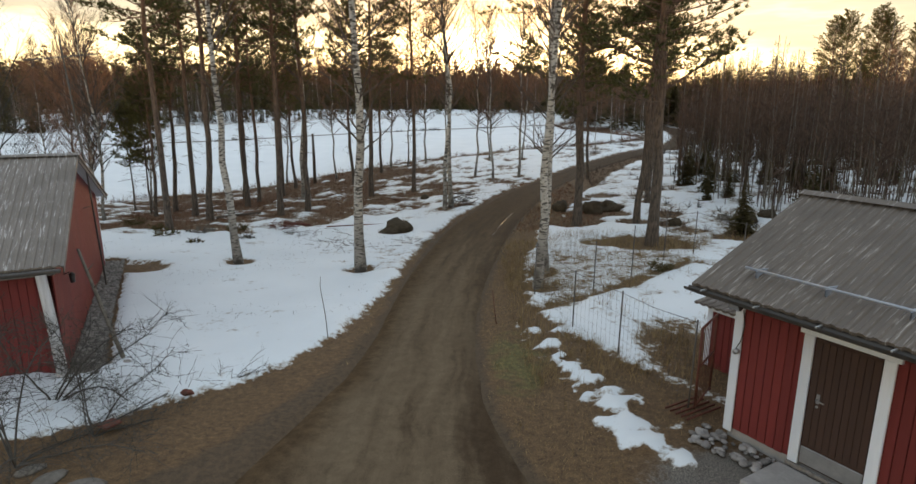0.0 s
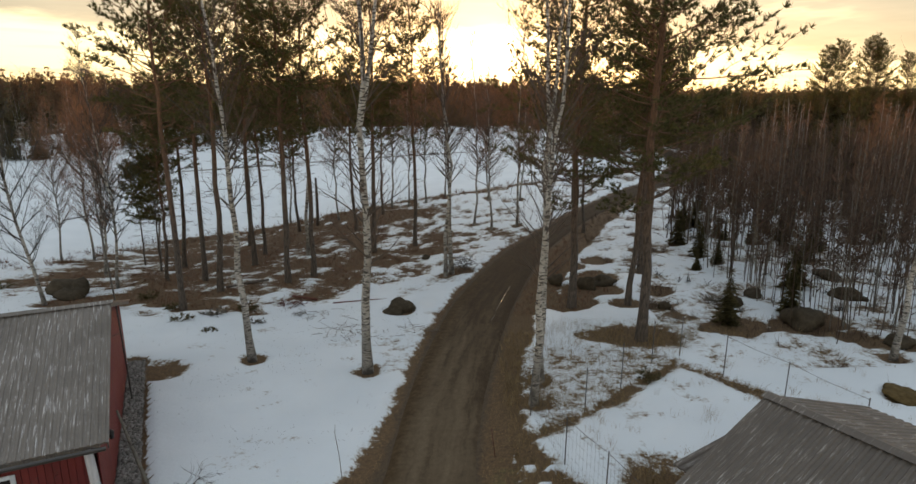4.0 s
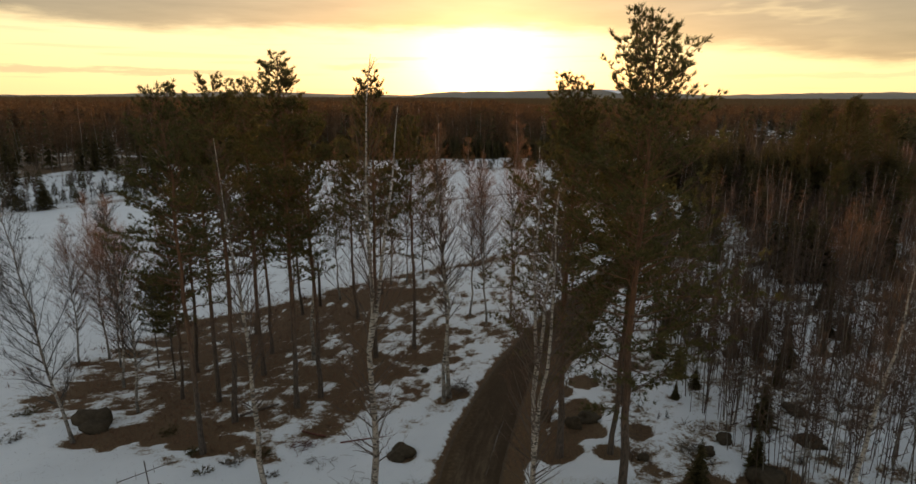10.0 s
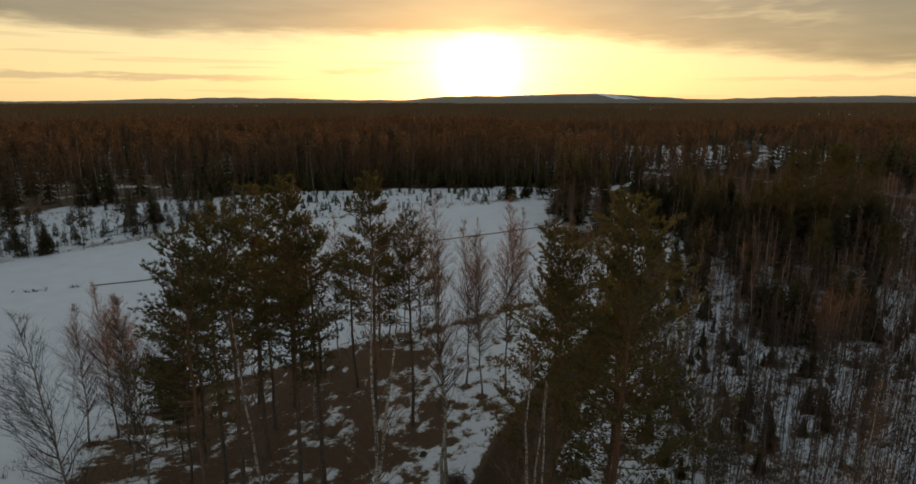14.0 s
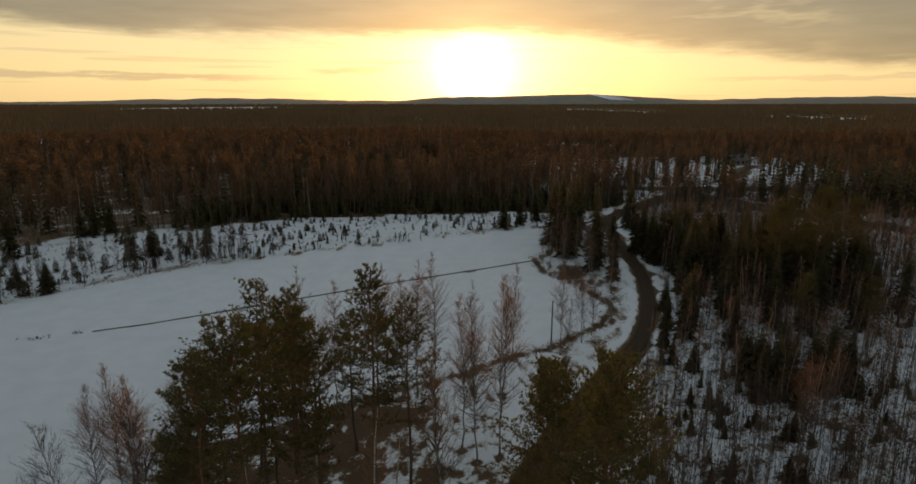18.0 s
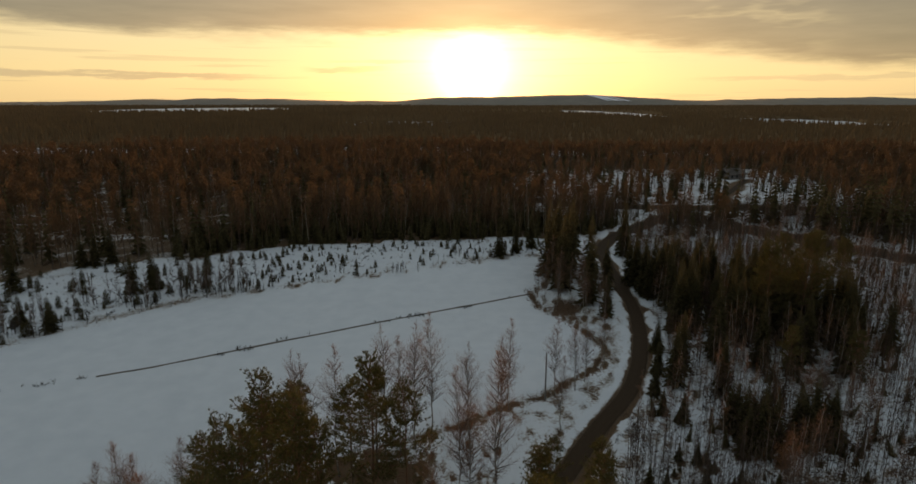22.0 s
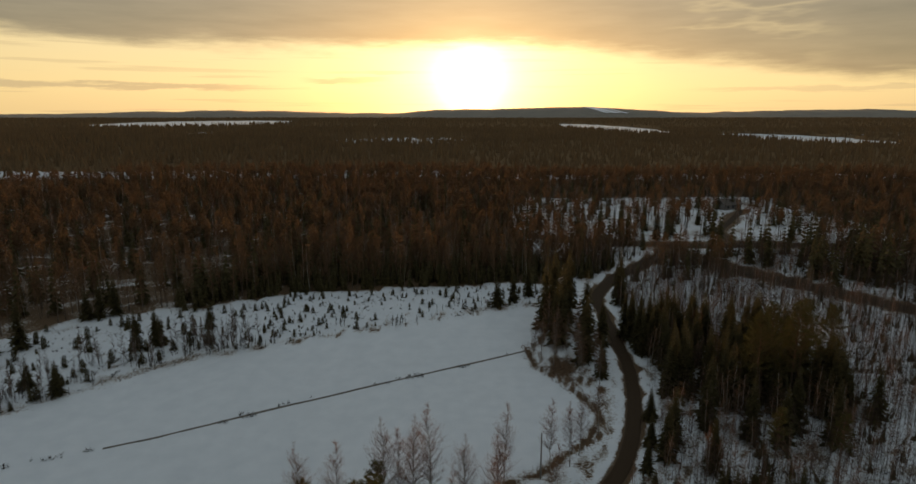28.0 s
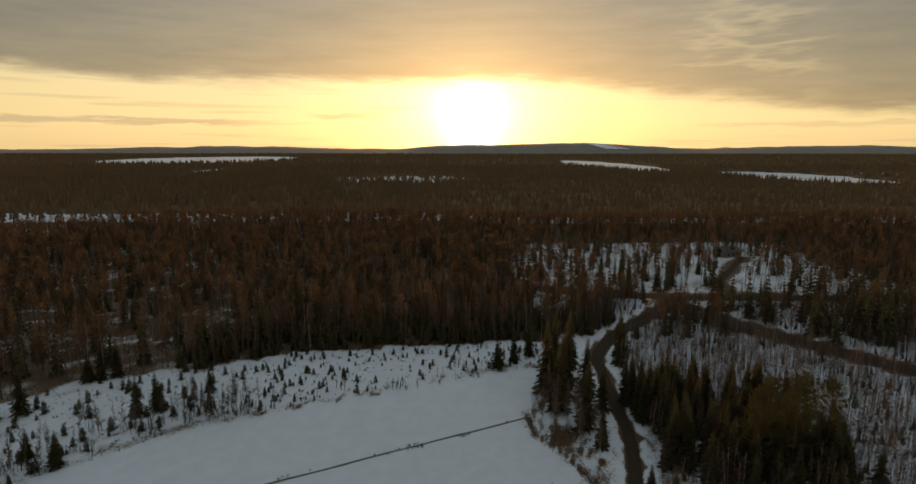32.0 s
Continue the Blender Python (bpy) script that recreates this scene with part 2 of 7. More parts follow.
def road_build(nd, co, bsdf):
    lane = nd.n("ShaderNodeAttribute", attribute_name="zone").outputs["Color"]
    s = nd.n("ShaderNodeSeparateColor", ins={"Color": lane})
    across, along, off = s.outputs[0], s.outputs[1], s.outputs[2]
    fine, mid, grit = nd.noise(co, 5.0, 6.0, 0.65), nd.noise(co, 0.7, 4.0, 0.6), nd.noise(co, 60.0, 3.0, 0.6)
    # metres from the middle, wavering a little
    metres = nd.math("ADD", nd.math("MULTIPLY", nd.math("SUBTRACT", off, 0.5), 10.0), nd.math("MULTIPLY", nd.math("SUBTRACT", mid, 0.5), 0.5))
    grain = nd.math("ADD", nd.math("MULTIPLY", fine, 0.4), nd.math("MULTIPLY", grit, 0.6))
    dry = nd.ramp(grain, [(0.35, (0.096, 0.071, 0.045)), (0.65, (0.172, 0.130, 0.085))])
    wet = nd.ramp(grain, [(0.35, (0.029, 0.019, 0.011)), (0.65, (0.070, 0.047, 0.028))])
    lanes = nd.n("ShaderNodeCombineXYZ", ins={"X": nd.math("MULTIPLY", metres, 3.2), "Y": nd.math("MULTIPLY", along, 60.0)}).outputs[0]
    streak = nd.noise(lanes, 1.0, 4.0, 0.6)
    # two worn wheel tracks, a soft crown, dark wet margins; the outer margin of the bend is the wettest
    span = nd.math("DIVIDE", nd.math("ADD", metres, 2.5), 5.0)
    damp = nd.ramp(span, [(0.0, (0.80,) * 3), (0.17, (0.62,) * 3), (0.30, (0.12,) * 3), (0.42, (0.22,) * 3), (0.55, (0.30,) * 3), (0.62, (0.18,) * 3), (0.70, (0.42,) * 3), (0.84, (0.95,) * 3), (1.0, (0.75,) * 3)])
    damp = nd.math("ADD", damp, nd.math("MULTIPLY", nd.math("SUBTRACT", streak, 0.5), 2.1))
    damp = nd.math("ADD", damp, nd.math("MULTIPLY", nd.math("SUBTRACT", mid, 0.5), 0.7))
    # the stretch among the trees stays wetter
    damp = nd.math("ADD", damp, nd.math("MULTIPLY", smooth(nd, along, 0.105, 0.22), 1.2))
    col = nd.mix(smooth(nd, damp, -0.15, 1.2), dry, wet)
    dirt = nd.ramp(nd.math("ADD", nd.math("MULTIPLY", fine, 0.6), nd.math("MULTIPLY", grit, 0.4)), [(0.35, (0.040, 0.026, 0.014)), (0.65, (0.104, 0.069, 0.038))])
    rim = nd.math("ADD", nd.math("SUBTRACT", 1.0, nd.math("MULTIPLY", across, 2.0)), nd.math("MULTIPLY", nd.math("SUBTRACT", mid, 0.5), 0.5))
    col = nd.mix(nd.math("MULTIPLY", smooth(nd, rim, 0.38, 0.92), nd.math("SUBTRACT", 1.0, smooth(nd, along, 0.13, 0.26))), col, dirt)
    # melt water standing in the ruts between the first trees
    rut = nd.ramp(span, [(0.24, (0,) * 3), (0.29, (0.55,) * 3), (0.34, (0,) * 3), (0.60, (0,) * 3), (0.67, (1,) * 3), (0.74, (0,) * 3)])
    reach = nd.math("MULTIPLY", smooth(nd, along, 0.125, 0.155), nd.math("SUBTRACT", 1.0, smooth(nd, along, 0.21, 0.25)))
    pool = smooth(nd, nd.math("ADD", nd.math("MULTIPLY", rut, reach), nd.math("MULTIPLY", nd.math("SUBTRACT", nd.noise(lanes, 0.55, 3.0, 0.5), 0.5), 2.2)), 0.86, 0.98)
    nd.t.links.new(nd.ramp(pool, [(0, (0.06,) * 3), (1, (0.5,) * 3)]), bsdf.inputs["Specular IOR Level"])
    rough = nd.mix(pool, nd.ramp(damp, [(0, (0.95,) * 3), (1, (0.7,) * 3)]), (0.24, 0.24, 0.24))
    height = nd.math("MULTIPLY", nd.math("ADD", fine, nd.math("MULTIPLY", grit, 0.4)), nd.math("SUBTRACT", 1.0, nd.math("MULTIPLY", pool, 0.97)))
    put(nd, bsdf, nd.mix(nd.math("MULTIPLY", pool, 0.6), col, (0.03, 0.022, 0.014)), rough, height, 0.35, 0.02)


def bark_birch(nd, co, bsdf):
    v = nd.scaled(co, (1.0, 1.0, 4.0))
    marks = nd.noise(v, 4.5, 4.0, 0.6)
    patch = nd.noise(co, 1.6, 3.0, 0.6)
    z = nd.n("ShaderNodeSeparateXYZ", ins={"Vector": co}).outputs["Z"]
    white = nd.ramp(patch, [(0.3, (0.25, 0.225, 0.195)), (0.7, (0.47, 0.44, 0.39))])
    dark = smooth(nd, marks, 0.50, 0.57)
    foot = nd.math("MULTIPLY", nd.math("SUBTRACT", 1.0, smooth(nd, z, 0.2, 2.6)), smooth(nd, patch, 0.30, 0.60))
    col = nd.mix(nd.math("MAXIMUM", dark, foot), white, (0.055, 0.047, 0.038))
    put(nd, bsdf, col, 0.8, marks, 0.4, 0.02)


def bark_pine(nd, co, bsdf):
    v = nd.scaled(co, (6.0, 6.0, 1.3))
    plate = nd.noise(v, 3.0, 5.0, 0.65)
    z = nd.n("ShaderNodeSeparateXYZ", ins={"Vector": co}).outputs["Z"]
    low = nd.ramp(plate, [(0.35, (0.030, 0.024, 0.019)), (0.65, (0.135, 0.105, 0.082))])
    high = nd.ramp(plate, [(0.35, (0.075, 0.036, 0.018)), (0.65, (0.20, 0.10, 0.05))])
    put(nd, bsdf, nd.mix(smooth(nd, z, 2.0, 11.0), low, high), 0.9, plate, 0.8, 0.05)


def corrugated(base_a, base_b, light):
    def build(nd, co, bsdf):
        streak = nd.noise(nd.scaled(co, (14.0, 0.9, 0.9)), 2.0, 5.0, 0.7)
        blot = nd.noise(co, 0.7, 4.0, 0.6)
        fine = nd.noise(co, 14.0, 4.0, 0.6)
        col = nd.ramp(nd.math("ADD", nd.math("MULTIPLY", blot, 0.6), nd.math("MULTIPLY", fine, 0.4)), [(0.35, base_a), (0.65, base_b)])
        worn = nd.math("MULTIPLY", smooth(nd, streak, 0.54, 0.68), smooth(nd, blot, 0.32, 0.58))
        col = nd.mix(nd.math("MULTIPLY", worn, 0.85), col, light)
        put(nd, bsdf, col, nd.ramp(fine, [(0.3, (0.55,) * 3), (0.7, (0.8,) * 3)]), fine, 0.25, 0.01)
    return build


def board_build(a, b):
    def build(nd, co, bsdf):
        grain = nd.noise(nd.scaled(co, (12.0, 12.0, 0.8)), 3.0, 5.0, 0.65)
        blot = nd.noise(co, 1.3, 4.0, 0.6)
        rnd = nd.n("ShaderNodeObjectInfo").outputs["Random"]
        f = nd.math("ADD", nd.math("MULTIPLY", grain, 0.5), nd.math("MULTIPLY", blot, 0.5))
        col = nd.ramp(f, [(0.3, a), (0.7, b)])
        col = nd.mix(1.0, col, nd.ramp(rnd, [(0.0, (0.86,) * 3), (1.0, (1.1,) * 3)]), "MULTIPLY")
        put(nd, bsdf, col, 0.75, grain, 0.35, 0.01)
    return build


M_GROUND = material("ground_snow_and_straw", ground_build)
M_ROAD = material("dirt_road", road_build)
M_BIRCH = material("birch_bark", bark_birch)
M_PINE = material("pine_bark", bark_pine)
M_TWIG = plain("birch_twigs", (0.066, 0.047, 0.037), (0.138, 0.098, 0.077), 3.0, 0.8, 0.1, island=0.3)
M_TWIG_GREY = plain("grey_lichen_twigs", (0.07, 0.062, 0.05), (0.19, 0.17, 0.14), 9.0, 0.9, 0.3)
M_NEEDLE = plain("pine_needles", (0.062, 0.064, 0.025), (0.130, 0.118, 0.048), 0.8, 0.75, 0.0, island=0.4)
M_WOODPINE = plain("brownish_pine_needles", (0.104, 0.066, 0.039), (0.155, 0.098, 0.058), 0.05, 0.8, 0.0, island=0.18)
M_SPRUCE = plain("spruce_needles", (0.066, 0.060, 0.028), (0.130, 0.108, 0.052), 0.9, 0.8, 0.0, island=0.4)
M_DARKTWIG = plain("dark_wet_twigs", (0.022, 0.020, 0.017), (0.075, 0.066, 0.055), 9.0, 0.8, 0.3)
M_DARKBARK = plain("dark_bark", (0.05, 0.04, 0.03), (0.13, 0.10, 0.08), 5.0, 0.9, 0.4)
M_REDTWIG = plain("reddish_birch_twigs", (0.145, 0.082, 0.056), (0.235, 0.138, 0.094), 0.5, 0.8, 0.0, island=0.3)
M_RED = material("falu_red_boards", board_build((0.120, 0.014, 0.013), (0.185, 0.024, 0.021)))
M_WHITE = material("white_painted_boards", board_build((0.58, 0.63, 0.69), (0.73, 0.78, 0.85)))
M_BROWN = material("dark_brown_door", board_build((0.034, 0.016, 0.011), (0.062, 0.031, 0.021)))
M_ROOF = material("worn_brown_sheet_roof", corrugated((0.076, 0.063, 0.052), (0.128, 0.107, 0.089), (0.40, 0.38, 0.355)))
M_GUTTER = plain("dark_gutter_metal", (0.025, 0.023, 0.021), (0.055, 0.05, 0.046), 5.0, 0.5, 0.1)
M_STEEL = plain("galvanised_steel", (0.30, 0.31, 0.32), (0.46, 0.47, 0.48), 6.0, 0.4, 0.1, metal=0.8)
M_RAIL = plain("blue_grey_snow_guard", (0.26, 0.30, 0.36), (0.38, 0.42, 0.48), 6.0, 0.45, 0.1, metal=0.3)
M_GREYWOOD = plain("weathered_grey_wood", (0.10, 0.09, 0.08), (0.26, 0.24, 0.22), 4.0, 0.9, 0.5, stretch=(6, 6, 0.6))
M_FADED = plain("faded_white_paint", (0.36, 0.36, 0.37), (0.58, 0.58, 0.59), 4.0, 0.8, 0.3, stretch=(4, 4, 0.6))
M_STONE = plain("grey_field_stone", (0.17, 0.165, 0.16), (0.42, 0.41, 0.395), 3.0, 0.85, 0.5, 0.03, island=0.35)
M_BOULDER = plain("mossy_boulder", (0.026, 0.021, 0.013), (0.085, 0.066, 0.044), 2.2, 0.9, 0.7, 0.06)
M_MOUND = plain("brown_moss", (0.060, 0.040, 0.016), (0.150, 0.105, 0.045), 3.0, 0.95, 0.7, 0.05)
def pebble_build(nd, co, bsdf):
    speck, blot = nd.noise(co, 9.0, 4.0, 0.6), nd.noise(co, 1.4, 3.0, 0.6)
    rnd = nd.n("ShaderNodeObjectInfo").outputs["Random"]
    col = nd.ramp(nd.math("ADD", nd.math("MULTIPLY", speck, 0.5), nd.math("MULTIPLY", blot, 0.5)), [(0.3, (0.17, 0.165, 0.16)), (0.7, (0.33, 0.32, 0.31))])
    col = nd.mix(1.0, col, nd.ramp(rnd, [(0.0, (0.40, 0.38, 0.36)), (0.5, (0.85, 0.82, 0.80)), (1.0, (1.35, 1.33, 1.30))]), "MULTIPLY")
    put(nd, bsdf, col, 0.8, speck, 0.3, 0.01)


M_COBBLE = plain("grey_brown_cobbles", (0.085, 0.078, 0.068), (0.25, 0.235, 0.215), 3.0, 0.85, 0.4, 0.02, island=0.4)
M_PEBBLE = material("river_stone", pebble_build)
M_SLAB = plain("muddy_stone", (0.075, 0.066, 0.055), (0.185, 0.168, 0.145), 3.0, 0.85, 0.4, 0.02)
M_CONCRETE = plain("grey_concrete", (0.22, 0.21, 0.20), (0.36, 0.345, 0.33), 3.0, 0.9, 0.3)
M_STRAW = plain("dead_grass", (0.13, 0.085, 0.035), (0.30, 0.21, 0.10), 2.0, 0.9, 0.0, island=0.4)
M_HEATHER = plain("brown_heather", (0.075, 0.031, 0.016), (0.175, 0.082, 0.040), 1.5, 0.9, 0.0, island=0.5)
M_RUST = plain("rusty_iron", (0.06, 0.02, 0.014), (0.16, 0.05, 0.03), 6.0, 0.8, 0.2)
M_WIRE = plain("fence_iron", (0.05, 0.045, 0.04), (0.11, 0.10, 0.09), 6.0, 0.7, 0.1)
M_DITCH = plain("ditch_water_and_mud", (0.075, 0.066, 0.052), (0.19, 0.17, 0.14), 0.6, 0.6, 0.3)
M_GLASS = plain("dark_window", (0.015, 0.016, 0.018), (0.03, 0.032, 0.035), 2.0, 0.08, 0.0)
M_FARWOOD = plain("distant_woods", (0.125, 0.086, 0.048), (0.195, 0.134, 0.075), 0.02, 1.0, 0.0)
M_FARWOOD.node_tree.nodes["Principled BSDF"].inputs["Specular IOR Level"].default_value = 0.0
for m in (M_BOULDER, M_MOUND):
    m.node_tree.nodes["Principled BSDF"].inputs["Specular IOR Level"].default_value = 0.15
for m in (M_NEEDLE, M_WOODPINE, M_SPRUCE, M_REDTWIG, M_TWIG):
    t = m.node_tree
    skin = t.nodes["Principled BSDF"]
    skin.inputs["Specular IOR Level"].default_value = 0.1
    # thin needles and twigs let some light through
    glow = t.nodes.new("ShaderNodeBsdfTranslucent")
    t.links.new(skin.inputs["Base Color"].links[0].from_socket, glow.inputs["Color"])
    both = t.nodes.new("ShaderNodeMixShader")
    both.inputs[0].default_value = 0.35 if m in (M_WOODPINE, M_NEEDLE) else 0.5
    t.links.new(skin.outputs[0], both.inputs[1])
    t.links.new(glow.outputs[0], both.inputs[2])
    t.links.new(both.outputs[0], t.nodes["Material Output"].inputs["Surface"])
# aerial haze over the hills is painted in as a paler, greyer wood colour
M_HILL = plain("haze_tinted_hill_woods", (0.15, 0.14, 0.115), (0.23, 0.21, 0.17), 0.01, 1.0, 0.0)
M_FARSNOW = plain("distant_snow", (0.70, 0.73, 0.78), (0.82, 0.84, 0.86), 0.01, 0.7, 0.0)
M_BLACK = plain("black_plastic", (0.012, 0.012, 0.012), (0.03, 0.03, 0.03), 8.0, 0.4, 0.1)

# ---------- ground ----------
def ss(a, b, v):
    v = np.clip((np.asarray(v, float) - a) / (b - a), 0, 1)
    return v * v * (3 - 2 * v)


def ground_z(x, y):
    """Height of the bare ground: a shallow valley beside the drive, rising again past the field."""
    z = -3.3 * np.exp(-(((x + 24) / 18) ** 2 + ((y - 55) / 24) ** 2)) - 0.5 * np.exp(-(((x + 5) / 6) ** 2 + ((y - 26) / 12) ** 2))
    z = z - 0.9 * np.exp(-(((x + 45) / 30) ** 2 + ((y - 82) / 22) ** 2))
    return z + 2.6 * ss(100, 150, y) * ss(60, 10, x) - 0.5 * np.exp(-(((x - 1) / 9) ** 2 + ((y - 48) / 16) ** 2))


def lattice(ix, iy, seed):
    h = (ix.astype(np.int64) * 374761393 + iy.astype(np.int64) * 668265263 + seed * 1442695041) & 0x7FFFFFFF
    h = ((h ^ (h >> 13)) * 1274126177) & 0x7FFFFFFF
    return ((h ^ (h >> 16)) & 0xFFFF) / 65535.0


def vnoise(x, y, seed=0):
    x, y = np.asarray(x, float), np.asarray(y, float)
    ix, iy = np.floor(x), np.floor(y)
    fx, fy = x - ix, y - iy
    fx, fy = fx * fx * (3 - 2 * fx), fy * fy * (3 - 2 * fy)
    a, b = lattice(ix, iy, seed), lattice(ix + 1, iy, seed)
    c, d = lattice(ix, iy + 1, seed), lattice(ix + 1, iy + 1, seed)
    return (a * (1 - fx) + b * fx) * (1 - fy) + (c * (1 - fx) + d * fx) * fy


def fbm(x, y, seed=0, octaves=4):
    return sum(vnoise(x * 2 ** k, y * 2 ** k, seed + k) * 0.5 ** (k + 1) for k in range(octaves)) / (1 - 0.5 ** octaves)


def line_distance(x, y, pts):
    """Distance to a polyline, with the width interpolated along it when points have a third value."""
    best, wide = np.full(np.shape(x), 1e9), np.zeros(np.shape(x))
    for p, q in zip(pts[:-1], pts[1:]):
        dx, dy = q[0] - p[0], q[1] - p[1]
        u = np.clip(((x - p[0]) * dx + (y - p[1]) * dy) / (dx * dx + dy * dy), 0, 1)
        d = np.hypot(x - p[0] - u * dx, y - p[1] - u * dy)
        w = (p[2] + u * (q[2] - p[2])) if len(p) > 2 else 0
        wide, best = np.where(d < best, w, wide), np.minimum(d, best)
    return best, wide


def curve(pts, step):
    """A smooth line through the points, resampled."""
    p = np.array(pts, float)
    out = []
    for i in range(len(p) - 1):
        a, b, c, d = p[max(i - 1, 0)], p[i], p[i + 1], p[min(i + 2, len(p) - 1)]
        n = max(2, int(np.hypot(*(c - b)[:2]) / step))
        for k in range(n):
            u = k / n
            out.append(0.5 * (2 * b + (c - a) * u + (2 * a - 5 * b + 4 * c - d) * u * u + (3 * b - a - 3 * c + d) * u ** 3))
    out.append(p[-1])
    return np.array(out)


DRIVE = curve([(-1.2, -14, 3.2), (-1.2, -2, 3.2), (-1.2, 5, 2.9), (-1.1, 9.6, 1.85), (-0.95, 11.4, 1.5), (-0.8, 14.0, 1.3), (-0.6, 16.8, 1.35), (-0.2, 20.3, 1.45), (0.65, 25.5, 1.6), (1.75, 30.3, 1.62), (4.7, 39.5, 1.45),
               (8.4, 47.0, 1.25), (13.5, 55.3, 1.2), (19.2, 64, 1.2), (27.2, 75.5, 1.2), (33.2, 90, 1.25), (37.3, 105.5, 1.25), (39.2, 121, 1.35),
               (40.6, 136, 1.4), (43, 152, 1.7), (53, 171, 2.2), (63, 183, 2.6), (74, 195, 3.2), (84, 207, 4.0), (90, 216, 4.0)], 1.0)
MAIN = curve([(20, 236, 3.2), (60, 224, 3.4), (97, 216, 3.6), (125, 216.5, 3.4), (145, 213, 3.4), (181, 210.5, 3.4), (260, 204, 3.4), (420, 180, 3.4)], 4.0)
BRANCH = curve([(84, 210, 3.6), (88, 198, 4.0), (94, 184, 4.6), (105, 166, 4.0), (115, 150, 3.6), (133, 122, 3.6), (160, 80, 3.6), (210, 10, 3.6)], 4.0)
LANE = curve([(114, 222, 1.6), (116, 234, 1.6), (121, 246, 1.6), (130, 259, 1.6), (142, 276, 1.6), (155, 296, 1.6)], 3.0)
DITCH = [(-52, 82.6), (-34.5, 91.5), (-22, 97), (-12.5, 101.3), (-8.0, 103.3), (4, 108.6), (18.2, 115.2)]
BANK = [(-34, 37), (-30, 43), (-29, 48.5), (-26.5, 54.5), (-19.8, 58.5), (-11, 62), (0.8, 65.5), (8, 70), (14, 72.5), (22.6, 80.5), (27, 88), (25.5, 95), (22.5, 103), (19, 109), (18.6, 116), (23.5, 122), (26, 137)]
NORTH = [(-140, 40), (-95, 76), (-70.6, 94.7), (-63.9, 102.1), (-50.2, 113.2), (-24.7, 122.7), (-1.7, 130.3), (14, 137.7), (26, 141.5)]
WOOD_EDGE = [(-200, 95), (-130, 112), (-94.7, 124), (-83.7, 137), (-61.4, 139), (-39.1, 151.5), (-16.2, 154.5), (5.1, 157), (21, 159.5), (34, 162)]


def above(x, y, line):
    """True where a point lies past (north of) a line given from west to east."""
    return y > np.interp(x, [p[0] for p in line], [p[1] for p in line])


def in_field(x, y):
    """Positive inside the open field, roughly in metres from its rim."""
    d1, _ = line_distance(x, y, BANK)
    d2, _ = line_distance(x, y, NORTH)
    lo = np.interp(x, [-60, -34, -30, -26.5, -11, 8, 22.6, 27], [20, 37, 43, 54.5, 62, 70, 80.5, 88])
    inside = (y > lo) & ~above(x, y, NORTH) & (x < np.interp(y, [60, 80, 88, 95, 103, 109, 116, 122, 137], [10, 22, 27, 25.5, 22.5, 19, 18.6, 23.5, 26]))
    return np.where(inside, np.minimum(d1, d2), -np.minimum(d1, d2))


WELLS = []           # (x, y, radius) of thawed rings round trunks, filled from the tree plan


